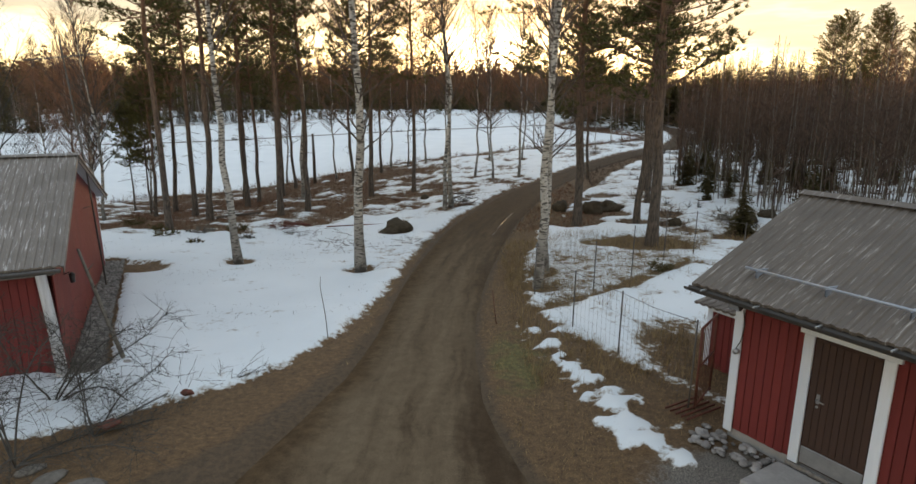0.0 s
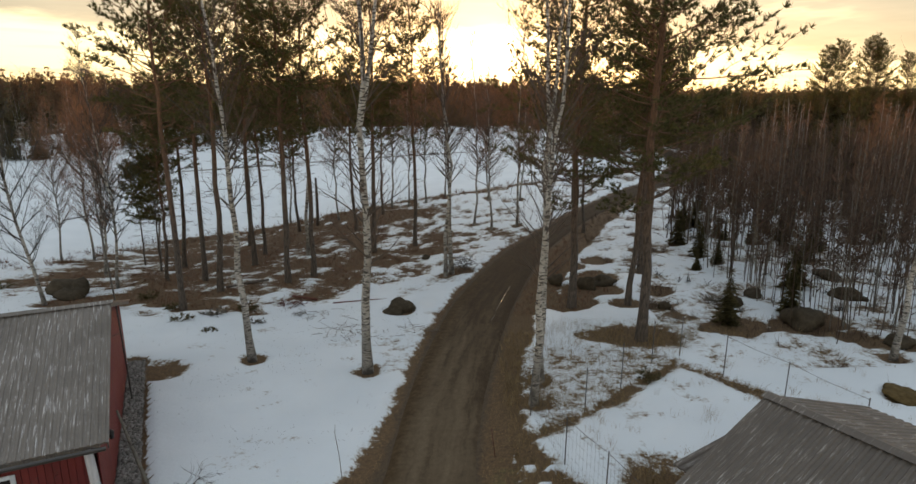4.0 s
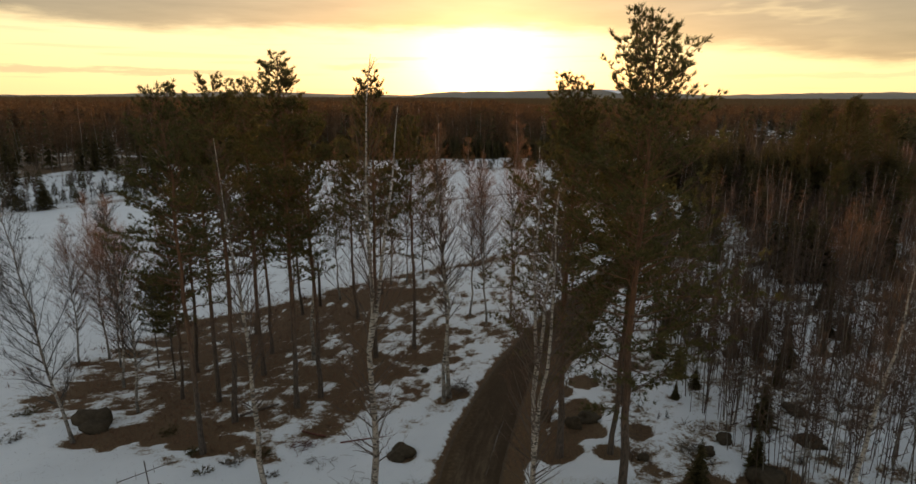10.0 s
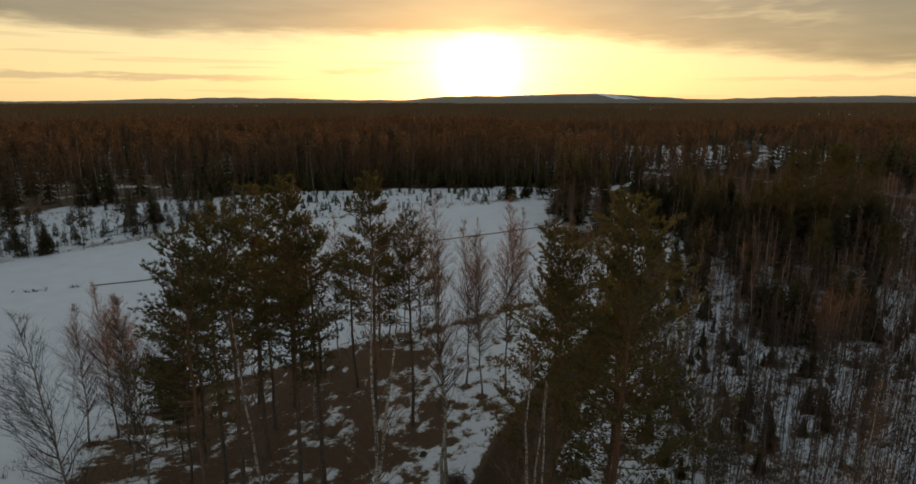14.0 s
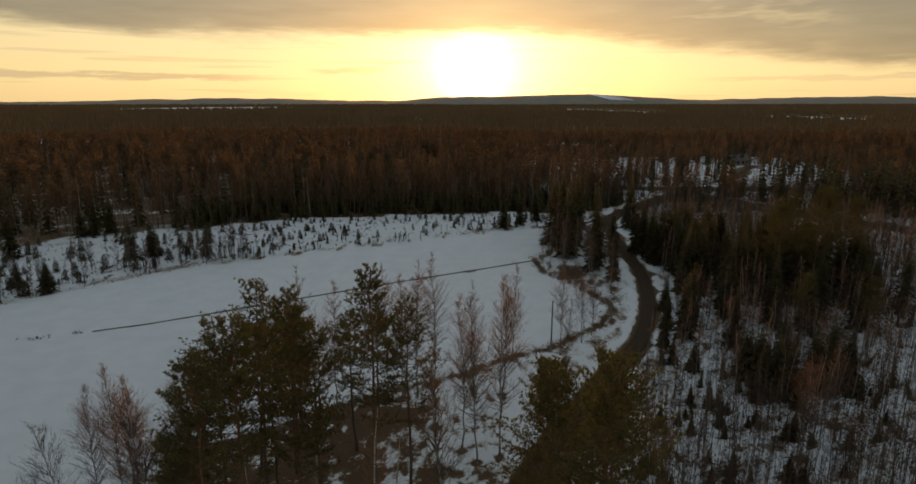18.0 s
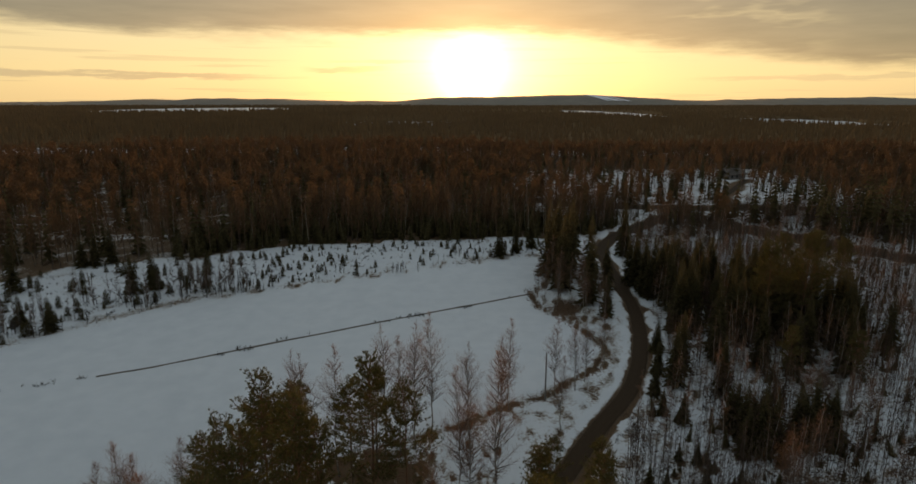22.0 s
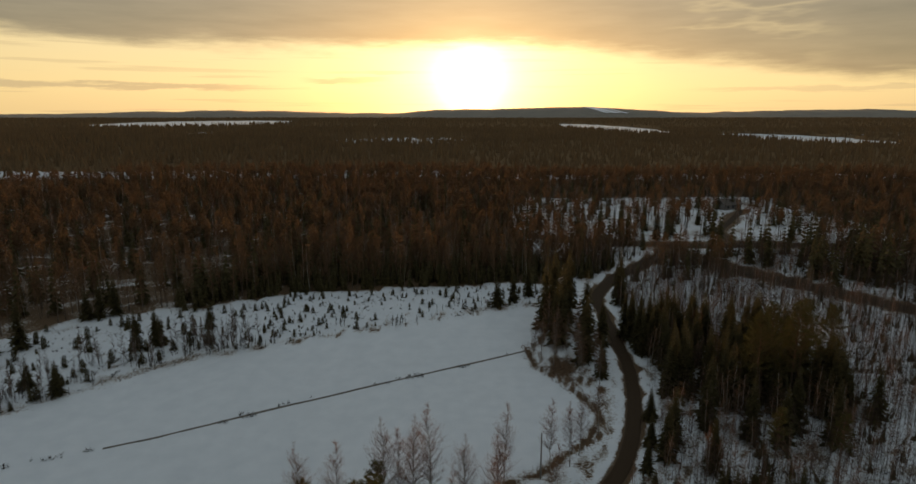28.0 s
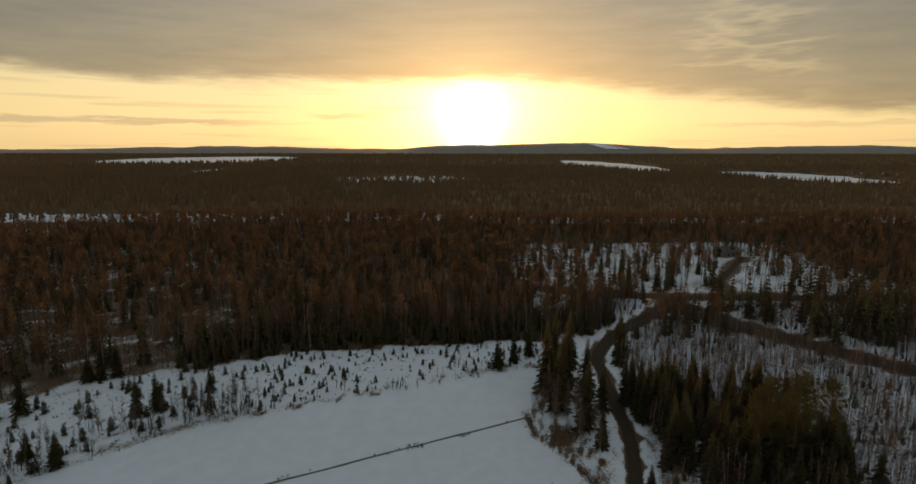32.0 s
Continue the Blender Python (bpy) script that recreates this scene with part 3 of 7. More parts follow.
def zones(x, y):
    """bare ground (0 snow to 1 thawed), moss green, gravel."""
    dd, dw = line_distance(x, y, DRIVE)
    off = dd - dw
    n1, n2, n3 = fbm(x / 9, y / 9, 3), fbm(x / 2.6, y / 2.6, 11), fbm(x / 1.1, y / 1.1, 23)
    bare = 0.18 + 0.25 * (n1 - 0.5)
    # verge beside the drive, broader on the lee side of the trees
    right = np.interp(y, [-20, 4, 9, 12, 16, 22, 30, 40, 60, 76], [9, 8, 5.5, 3.1, 1.35, 1.0, 2.0, 2.4, 1.3, 0.3])
    left = np.interp(y, [-20, 5, 8.2, 9, 10.5, 12, 14, 18, 40], [9, 8, 7.0, 4.2, 2.5, 1.5, 0.85, 0.4, 0.3])
    cx = np.interp(y, DRIVE[:, 1], DRIVE[:, 0])
    width = np.where(x > cx, right, left)
    bare = np.maximum(bare, 0.5 + np.clip((width - off + 0.5 * (n3 - 0.5) + 1.6 * (n2 - 0.5) * (x > cx) * ss(20, 27, y)) * 1.0, -0.9, 0.5))
    # slope with thawed heather between the trees
    slope = ss(-34, -26, x) * ss(14, 4, x) * ss(27, 36, y) * ss(78, 70, y) * (in_field(x, y) < 0.5)
    band = ss(26, 40, y - 0.10 * (x + 10)) * ss(2, -7, x)
    bare = np.maximum(bare, slope * (0.33 + 0.25 * band + 0.7 * (n3 - 0.45) + 0.6 * (n2 - 0.5) + 0.5 * (fbm(x / 0.6, y / 0.6, 31, 2) - 0.5) + 0.3 * (n1 - 0.5)))
    warm = np.exp(-(((x + 13) / 7.5) ** 2 + ((y - 35) / 7) ** 2))
    bare = np.maximum(bare, 0.33 + 0.30 * warm + 0.75 * (n3 - 0.5) + 0.5 * (n2 - 0.5) - 0.9 * (1 - ss(0.05, 0.35, warm)))
    db, _ = line_distance(x, y, BANK[3:])
    bare = np.maximum(bare, 0.70 - 0.34 * db + 0.6 * (n3 - 0.5))
    bare = np.maximum(bare, 0.15 + 0.62 * np.exp(-(((x - 24.5) / 4.0) ** 2 + ((y - 108) / 5.5) ** 2)) + 0.4 * (n3 - 0.5))
    # the corner behind the wire fence and the strip of dead grass along it
    hem, _ = line_distance(x, y, [(2.2, 15.5), (5.0, 17.6), (8.2, 20.6), (10.6, 17.4)])
    bare = np.maximum(bare, 0.66 - 0.72 * hem + 0.3 * (n3 - 0.5))
    foot = np.exp(-(((x - 7.0) / 2.3) ** 2 + ((y - 23.3) / 1.2) ** 2))
    bare = np.maximum(bare, 0.16 + 0.72 * foot + 0.55 * (n3 - 0.5) + 0.45 * (n2 - 0.5))
    thin = ss(15.2, 17.0, y) * ss(23.5, 21.5, y) * ss(1.6, 2.6, x) * ss(9.5, 7.5, x) * (hem > 0) * above(x, y + 0.3, [(2.2, 15.5), (5.0, 17.6), (8.2, 20.6), (10.6, 24)])
    bare = np.maximum(bare, thin * (0.43 + 0.12 * (n3 - 0.5)))
    # run-off corner beside the gate
    gate = np.exp(-(((x - 5.3) / 1.2) ** 2 + ((y - 12.3) / 2.4) ** 2))
    bare = np.maximum(bare, 0.08 + 0.75 * gate + 0.2 * (n3 - 0.5))
    # tongue of old snow on the verge
    tongue, tw = line_distance(x, y, [(1.9, 14.0, 0.22), (2.25, 12.9, 0.30), (2.2, 11.9, 0.36), (2.75, 11.0, 0.42), (3.0, 9.9, 0.44), (3.25, 8.9, 0.42), (3.55, 8.4, 0.2)])
    bare = np.where(tongue < 1.6, np.minimum(bare, 0.5 + 0.95 * (tongue - tw * 0.80) + 1.2 * (fbm(x / 0.5, y / 0.5, 29) - 0.46) + 0.9 * (vnoise(x / 0.23, y / 0.23, 78) - 0.47)), bare)
    for wx, wy, r in WELLS:
        d = np.hypot(x - wx, y - wy)
        bare = np.maximum(bare, np.where(d < 4, 0.5 + (r * (0.55 + 0.9 * n3) - d) * 1.2, 0))
    # old woods: snow broken by thawed moss
    wood = above(x, y, WOOD_EDGE) | (x > 32 + 0.2 * np.abs(y - 60))
    bare = np.where(wood & (off > 3) & (y < 430), np.maximum(bare, np.where((x < 190) & (x > 32) & (y < 345), 0.34, np.where(x < -58, 0.60, 0.70)) + 0.6 * (n3 - 0.5) + 0.35 * (n1 - 0.5)), bare)
    strip = above(x, y, NORTH) & ~above(x, y, WOOD_EDGE)
    dn, _ = line_distance(x, y, NORTH)
    bare = np.where(strip, np.maximum(bare, 0.24 + 0.6 * (n3 - 0.5) + 0.22 * ss(6, 0, dn)), bare)
    young = (x > 9) & (x < 60) & (y > 20) & (off > 1.5) & ~strip
    bare = np.where(young, np.maximum(bare, 0.37 + 0.62 * (n3 - 0.5) + 0.3 * (n2 - 0.5)), bare)
    for line in (MAIN, BRANCH, LANE):
        d, w = line_distance(x, y, line[::2] if len(line) > 12 else line)
        bare = np.maximum(bare, 0.5 + (w + 1.2 - d) * 0.3)
    inside = in_field(x, y)
    bare = np.where(inside > 0.6, np.minimum(bare, 0.15 + 0.4 * np.exp(-inside / 1.2)), bare)
    # gravel beside both red sheds and in the yard
    strip_l = line_distance(x, y, [(-8.15, 12.1), (-9.1, 13.8), (-12.75, 21.3)])[0]
    gravel = np.maximum(ss(0.62, 0.30, strip_l), np.exp(-(((x - 4.2) / 1.6) ** 2 + ((y - 7.6) / 1.3) ** 2)))
    bare = np.maximum(bare, ss(0.72, 0.42, strip_l) * 0.95)
    bare = np.maximum(bare, 0.9 * np.exp(-(((x + 11.4) / 1.2) ** 2 + ((y - 20.6) / 1.1) ** 2)))
    green = np.exp(-(((x - 1.3) / 0.8) ** 2 + ((y - 12.2) / 2.2) ** 2)) * 0.75 + 0.35 * np.exp(-(((x + 11.4) / 1.5) ** 2 + ((y - 20.6) / 1.2) ** 2))
    yard = np.interp(y, [-20, 6, 9, 12, 16], [4.0, 2.4, 0.8, 0.3, 0.1])
    yard = np.where(x > cx, np.interp(y, [-20, 5, 7, 9], [3.5, 1.2, 0.35, 0.12]), yard)
    mud = ss(yard + 0.5, yard - 0.5, off)
    return np.clip(bare, 0, 1), np.clip(green, 0, 1), np.clip(gravel, 0, 1), mud


def snow_top(x, y, bare):
    """Snow lies some 12 cm deep, thinning out to the thawed edges, with soft drifts."""
    lie = ss(0.52, 0.28, bare)
    return ground_z(x, y) + lie * (0.13 + 0.06 * (fbm(x / 3, y / 3, 40) - 0.5) + 0.045 * (fbm(x / 0.7, y / 0.7, 43, 2) - 0.5)) + 0.05 * (1 - lie) * (fbm(x / 0.9, y / 0.9, 7) - 0.5)


def spaced(lo, fine_lo, fine_hi, hi, step, grow):
    v = list(np.arange(fine_lo, fine_hi, step))
    s = step
    while v[-1] < hi:
        s *= grow
        v.append(v[-1] + s)
    s, w = step, [v[0]]
    while w[-1] > lo:
        s *= grow
        w.append(w[-1] - s)
    return np.array(sorted(set(w[1:] + v)))


def mesh_from(name, V, F, mats=(), matidx=None, smooth_faces=False):
    """A mesh from numpy arrays; F holds triangles or quads."""
    V, F = np.asarray(V, np.float32), np.asarray(F, np.int32)
    me = bpy.data.meshes.new(name)
    k = F.shape[1]
    me.vertices.add(len(V))
    me.vertices.foreach_set("co", V.ravel())
    me.loops.add(F.size)
    me.loops.foreach_set("vertex_index", F.ravel())
    me.polygons.add(len(F))
    me.polygons.foreach_set("loop_start", np.arange(0, F.size, k, dtype=np.int32))
    me.polygons.foreach_set("loop_total", np.full(len(F), k, np.int32))
    for m in mats:
        me.materials.append(m)
    if matidx is not None:
        me.polygons.foreach_set("material_index", np.asarray(matidx, np.int32))
    me.polygons.foreach_set("use_smooth", np.full(len(F), smooth_faces))
    me.update(calc_edges=True)
    return me


def grid_faces(nx, ny):
    i = np.arange((nx - 1) * (ny - 1))
    a = (i // (nx - 1)) * nx + i % (nx - 1)
    return np.stack([a, a + 1, a + nx + 1, a + nx], 1)


def zone_attribute(me, cols):
    at = me.attributes.new("zone", "FLOAT_COLOR", "POINT")
    c = np.ones((len(me.vertices), 4), np.float32)
    for k, v in enumerate(cols):
        c[:, k] = np.ravel(v)
    at.data.foreach_set("color", c.ravel())


def strip_road(name, line, mat, rise, label, category, nseg=12, kind="structure"):
    """A road laid on the ground along a line of (x, y, half width), crowned, with sunk edges."""
    d = np.gradient(line[:, :2], axis=0)
    d /= np.linalg.norm(d, axis=1)[:, None]
    nrm = np.stack([d[:, 1], -d[:, 0]], 1)
    u = np.linspace(-1, 1, nseg + 1)
    w = line[:, 2][:, None] * (1 + 0.07 * (fbm(np.arange(len(line))[:, None] / 3.0, u[None] * 0 + np.sign(u)[None] * 5, 9) - 0.5))
    X, Y = line[:, 0][:, None] + nrm[:, 0][:, None] * u * w, line[:, 1][:, None] + nrm[:, 1][:, None] * u * w
    ruts = -0.035 * np.exp(-((np.abs(u) - 0.42) / 0.13) ** 2)
    Z = ground_z(X, Y) + rise + ruts[None] - 0.10 * ss(0.82, 1.0, np.abs(u))[None] + 0.025 * (fbm(X / 0.8, Y / 0.8, 61) - 0.5)
    me = mesh_from(name, np.stack([X, Y, Z], 2).reshape(-1, 3), grid_faces(nseg + 1, len(line)), [mat], None, True)
    zone_attribute(me, [np.broadcast_to((u + 1) / 2, X.shape), np.broadcast_to(np.linspace(0, 1, len(line))[:, None], X.shape), np.clip(0.5 + u * w / 10, 0, 1)])
    return tagged(new(name, me), label, category, kind=kind)

# ---------- builders ----------
def part(name, data, parent, label="", m=None):
    ob = new(name, data)
    ob.parent = parent
    if m is not None:
        ob.matrix_local = m
    return tagged(ob, label)


def thing(name, label, category, m=None, group="", kind=""):
    ob = tagged(new(name), label, category, group, kind)
    ob.empty_display_size = 0.2
    if m is not None:
        ob.matrix_basis = m
    return ob


class Shape:
    """Collects triangles for one mesh."""

    def __init__(self):
        self.V, self.F, self.n = [], [], 0

    def add(self, v, f):
        self.V.append(np.asarray(v, float))
        self.F.append(np.asarray(f, int) + self.n)
        self.n += len(v)

    def tube(self, pts, rads, sides=6):
        pts = np.asarray(pts, float)
        m = len(pts)
        d = np.gradient(pts, axis=0)
        d /= np.linalg.norm(d, axis=1)[:, None] + 1e-9
        ref = np.where(np.abs(d[:, 2:3]) > 0.9, np.array([[1.0, 0, 0]]), np.array([[0, 0, 1.0]]))
        a = np.cross(d, ref)
        a /= np.linalg.norm(a, axis=1)[:, None] + 1e-9
        b = np.cross(d, a)
        t = np.arange(sides) * 2 * math.pi / sides
        ring = a[:, None] * np.cos(t)[None, :, None] + b[:, None] * np.sin(t)[None, :, None]
        v = (pts[:, None] + ring * np.asarray(rads, float)[:, None, None]).reshape(-1, 3)
        i, j = np.meshgrid(np.arange(m - 1), np.arange(sides), indexing="ij")
        p, q = (i * sides + j).ravel(), (i * sides + (j + 1) % sides).ravel()
        self.add(v, np.concatenate([np.stack([p, q, q + sides], 1), np.stack([p, q + sides, p + sides], 1)]))

    def twig(self, p, q, r):
        """A thin three-sided twig that ends in a point."""
        p, q = np.asarray(p, float), np.asarray(q, float)
        d = q - p
        a = np.cross(d, (0.31, 0.27, 0.91))
        a /= np.linalg.norm(a) + 1e-9
        b = np.cross(d, a)
        b /= np.linalg.norm(b) + 1e-9
        self.add([p + a * r, p - a * r * 0.5 + b * r * 0.87, p - a * r * 0.5 - b * r * 0.87, q], [(0, 1, 3), (1, 2, 3), (2, 0, 3)])

    def sliver(self, p, q, r):
        """The thinnest twig of far trees: one narrow face."""
        p, q = np.asarray(p, float), np.asarray(q, float)
        a = np.cross(q - p, (0.62, -0.48 + 0.9 * math.sin(self.n), 0.3 + math.cos(self.n)))
        a *= r * 1.6 / (np.linalg.norm(a) + 1e-9)
        self.add([p + a, p - a, q], [(0, 1, 2)])

    def blades(self, c, d, rng, count, length, width, spread):
        """A tuft of needles round a direction."""
        c, d = np.asarray(c, float), np.asarray(d, float)
        w = rng.normal(size=(count, 3)) * spread + d
        w /= np.linalg.norm(w, axis=1)[:, None]
        s = np.cross(w, rng.normal(size=(count, 3)))
        s /= np.linalg.norm(s, axis=1)[:, None] + 1e-9
        L = length * rng.uniform(0.6, 1.15, (count, 1))
        base = c + w * L * 0.08
        v = np.stack([base - s * width * 0.5, base + s * width * 0.5, c + w * L], 1).reshape(-1, 3)
        self.add(v, np.arange(count * 3).reshape(-1, 3))

    def box(self, lo, hi, m=None):
        (x0, y0, z0), (x1, y1, z1) = lo, hi
        v = np.array([(x0, y0, z0), (x1, y0, z0), (x1, y1, z0), (x0, y1, z0), (x0, y0, z1), (x1, y0, z1), (x1, y1, z1), (x0, y1, z1)], float)
        if m is not None:
            v = np.array([m @ Vector(p) for p in v])
        q = [(0, 3, 2, 1), (4, 5, 6, 7), (0, 1, 5, 4), (1, 2, 6, 5), (2, 3, 7, 6), (3, 0, 4, 7)]
        self.add(v, [t for a, b, c, d in q for t in ((a, b, c), (a, c, d))])

    def mesh(self, name, mat, smooth_faces=True):
        return mesh_from(name, np.concatenate(self.V), np.concatenate(self.F), [mat], None, smooth_faces)

    def arrays(self):
        return np.concatenate(self.V), np.concatenate(self.F)


def bent(p, d, length, rng, n=5, droop=0.0, wander=0.08):
    """A wandering line from p along d."""
    pts, p, d = [np.array(p, float)], np.array(p, float), np.array(d, float)
    for _ in range(n):
        d = d + rng.normal(size=3) * wander + np.array((0, 0, droop))
        d /= np.linalg.norm(d)
        p = p + d * length / n
        pts.append(p)
    return np.array(pts)


def trunk_line(h, rng, wander):
    n = 14
    z = np.linspace(-0.25, h, n)
    x = np.cumsum(rng.normal(size=n)) * wander
    y = np.cumsum(rng.normal(size=n)) * wander
    k = np.clip(z / 2.0, 0, 1)
    return np.stack([(x - x[0]) * k, (y - y[0]) * k, z], 1)


def at_height(line, z):
    return np.array([np.interp(z, line[:, 2], line[:, k]) for k in range(3)])


def make_pine(seed, h, r, low=0.45, broad=1.0, tufts=1.0, needle_w=0.034, bare=0.42):
    """Scots pine: straight trunk, a few dead boughs below, a crown of rising boughs with flat pads of needle tufts. Returns trunk, limbs and needles."""
    rng = np.random.default_rng(seed)
    trunk, limbs, crown = Shape(), Shape(), Shape()
    line = trunk_line(h, rng, 0.06)
    rad = r * (1 - 0.90 * np.linspace(0, 1, len(line)) ** 1.1)
    rad[0] *= 1.35
    trunk.tube(line, rad, 9)
    for _ in range(int(26 * tufts)):
        z = h * rng.uniform(0.16, low + 0.08)
        a = rng.uniform(0, 2 * math.pi)
        pts = bent(at_height(line, z), (math.cos(a), math.sin(a), rng.uniform(-0.35, 0.15)), rng.uniform(0.4, 1.7) * (0.4 + z / h), rng, 4, -0.03, 0.18)
        limbs.tube(pts, np.linspace(0.016, 0.004, len(pts)), 3)
        for _ in range(4):
            q = at_line(pts, rng.uniform(0.3, 1.0))
            limbs.sliver(q, q + rng.normal(size=3) * (0.3, 0.3, 0.2), 0.005)

    def pad(pts, L, way, u0):
        """Side shoots with needle tufts, spread along a bough."""
        way = way / np.linalg.norm(way)
        side = np.cross(way, (0, 0, 1.0))
        side /= np.linalg.norm(side) + 1e-6
        for u in np.linspace(u0, 1.0, int(max(4, L * 4.6))):
            q = at_line(pts, u)
            for sgn in (-1, 1):
                if rng.random() < 0.25:
                    continue
                w = side * sgn * rng.uniform(0.3, 1.0) + way * rng.uniform(0.3, 0.9) + (0, 0, rng.uniform(-0.1, 0.45))
                e = q + w * rng.uniform(0.12, 0.40) * min(1.0, 0.5 + 0.3 * L)
                limbs.sliver(q, e, 0.007)
                d = w / np.linalg.norm(w)
                crown.blades(e, d + (0, 0, 0.35), rng, int(13 * tufts), 0.24, needle_w, 0.55)
        crown.blades(pts[-1], way + (0, 0, 0.5), rng, int(9 * tufts), 0.27, needle_w, 0.45)

    z = h * low
    while z < h - 0.3:
        f = (z - h * low) / (h * (1 - low))
        # widest a third of the way up, rounded at the top
        reach = broad * h * 0.135 * min(1.0, 0.60 + 1.3 * f) * (1.0 - f ** 1.6) ** 0.75 + 0.28
        n = 5 if f < 0.85 else 4
        for a in rng.uniform(0, 2 * math.pi) + np.arange(n) * (2 * math.pi / n) + rng.normal(size=n) * 0.35:
            if rng.random() < bare * (1 - f) ** 2 + 0.06:
                continue
            L = reach * rng.uniform(0.5, 1.22)
            way = np.array((math.cos(a), math.sin(a), rng.uniform(-0.02, 0.3) + 1.0 * f ** 1.5))
            pts = bent(at_height(line, z + rng.uniform(-0.3, 0.3)), way, L, rng, 6, 0.06, 0.15)
            limbs.tube(pts, np.linspace(0.036 * (1 - 0.6 * f), 0.008, len(pts)), 4)
            pad(pts, L, way, 0.35)
            if L > 0.9:
                for sgn in (-1, 1):
                    u, b = rng.uniform(0.3, 0.65), a + sgn * rng.uniform(0.5, 1.0)
                    fork = np.array((math.cos(b), math.sin(b), way[2] + rng.uniform(-0.1, 0.3)))
                    sub = bent(at_line(pts, u), fork, L * rng.uniform(0.35, 0.6), rng, 4, 0.05, 0.12)
                    limbs.tube(sub, np.linspace(0.016, 0.006, len(sub)), 3)
                    pad(sub, L * 0.5, fork, 0.3)
        z += h * 0.030 * (1.0 - 0.25 * f) * rng.uniform(0.7, 1.35)
    for u in (0.0, 0.18, 0.36, 0.6):
        crown.blades(line[-1] - (0, 0, u), (0, 0, 1), rng, 10, 0.30, needle_w, 0.42)
    return trunk, limbs, crown


def at_line(pts, u):
    k = u * (len(pts) - 1)
    i = min(int(k), len(pts) - 2)
    return pts[i] + (pts[i + 1] - pts[i]) * (k - i)


def make_birch(seed, h, r, low=0.30, twigs=1.0, reach=0.17, fork=False, thick=1.0, limb_count=60, steep=1.0):
    """Bare birch: white trunk, limbs that rise steeply, an oval haze of long fine twigs. Returns trunk, limbs and twigs."""
    rng = np.random.default_rng(seed)
    trunk, limbs, fine = Shape(), Shape(), Shape()
    line = trunk_line(h, rng, 0.09)
    rad = r * (1 - 0.94 * np.linspace(0, 1, len(line)) ** 0.85)
    rad[0] *= 1.3
    trunk.tube(line, rad, 9)
    if fork:
        p = at_height(line, h * 0.45)
        pts = bent(p, (0.16, 0.05, 1), h * 0.47, rng, 8, 0.06, 0.04)
        trunk.tube(pts, np.linspace(r * 0.5, 0.012, len(pts)), 7)
    for _ in range(limb_count):
        f = rng.uniform(0, 1) ** 0.9
        z = h * (low + (0.98 - low) * f)
        a = rng.uniform(0, 2 * math.pi)
        size = (0.55 + 1.3 * f) if f < 0.35 else max(0.06, 1.0 - 1.30 * (f - 0.35) ** 0.9)
        L = h * reach * size * rng.uniform(0.6, 1.25)
        pts = bent(at_height(line, z), (math.cos(a), math.sin(a), (0.95 + 0.9 * f) * steep), L, rng, 6, 0.03, 0.09)
        limbs.tube(pts, np.linspace(0.030 * (1.1 - 0.8 * f), 0.005, len(pts)), 4)
        d0 = (pts[-1] - pts[0]) / L
        for k in range(int(max(4, L * 4.5 * twigs))):
            q = at_line(pts, rng.uniform(0.15, 1.0))
            b = rng.uniform(0, 2 * math.pi)
            sub = bent(q, (math.cos(b) * 0.55 + d0[0] * 0.5, math.sin(b) * 0.55 + d0[1] * 0.5, rng.uniform(0.5, 1.2)), L * rng.uniform(0.25, 0.5), rng, 3, -0.04, 0.12)
            for s, e in zip(sub[:-1], sub[1:]):
                fine.sliver(s, e + (e - s) * 0.25, 0.0055 * thick)
            for j in range(int(5 * twigs)):
                q2 = at_line(sub, rng.uniform(0.2, 1.0))
                w = rng.normal(size=3) * (0.34, 0.34, 0.22) + d0 * 0.5 + (0, 0, 0.12)
                fine.sliver(q2, q2 + w * rng.uniform(0.4, 1.0) * min(1.0, 0.3 + 0.45 * L), 0.0034 * thick)
    return trunk, limbs, fine


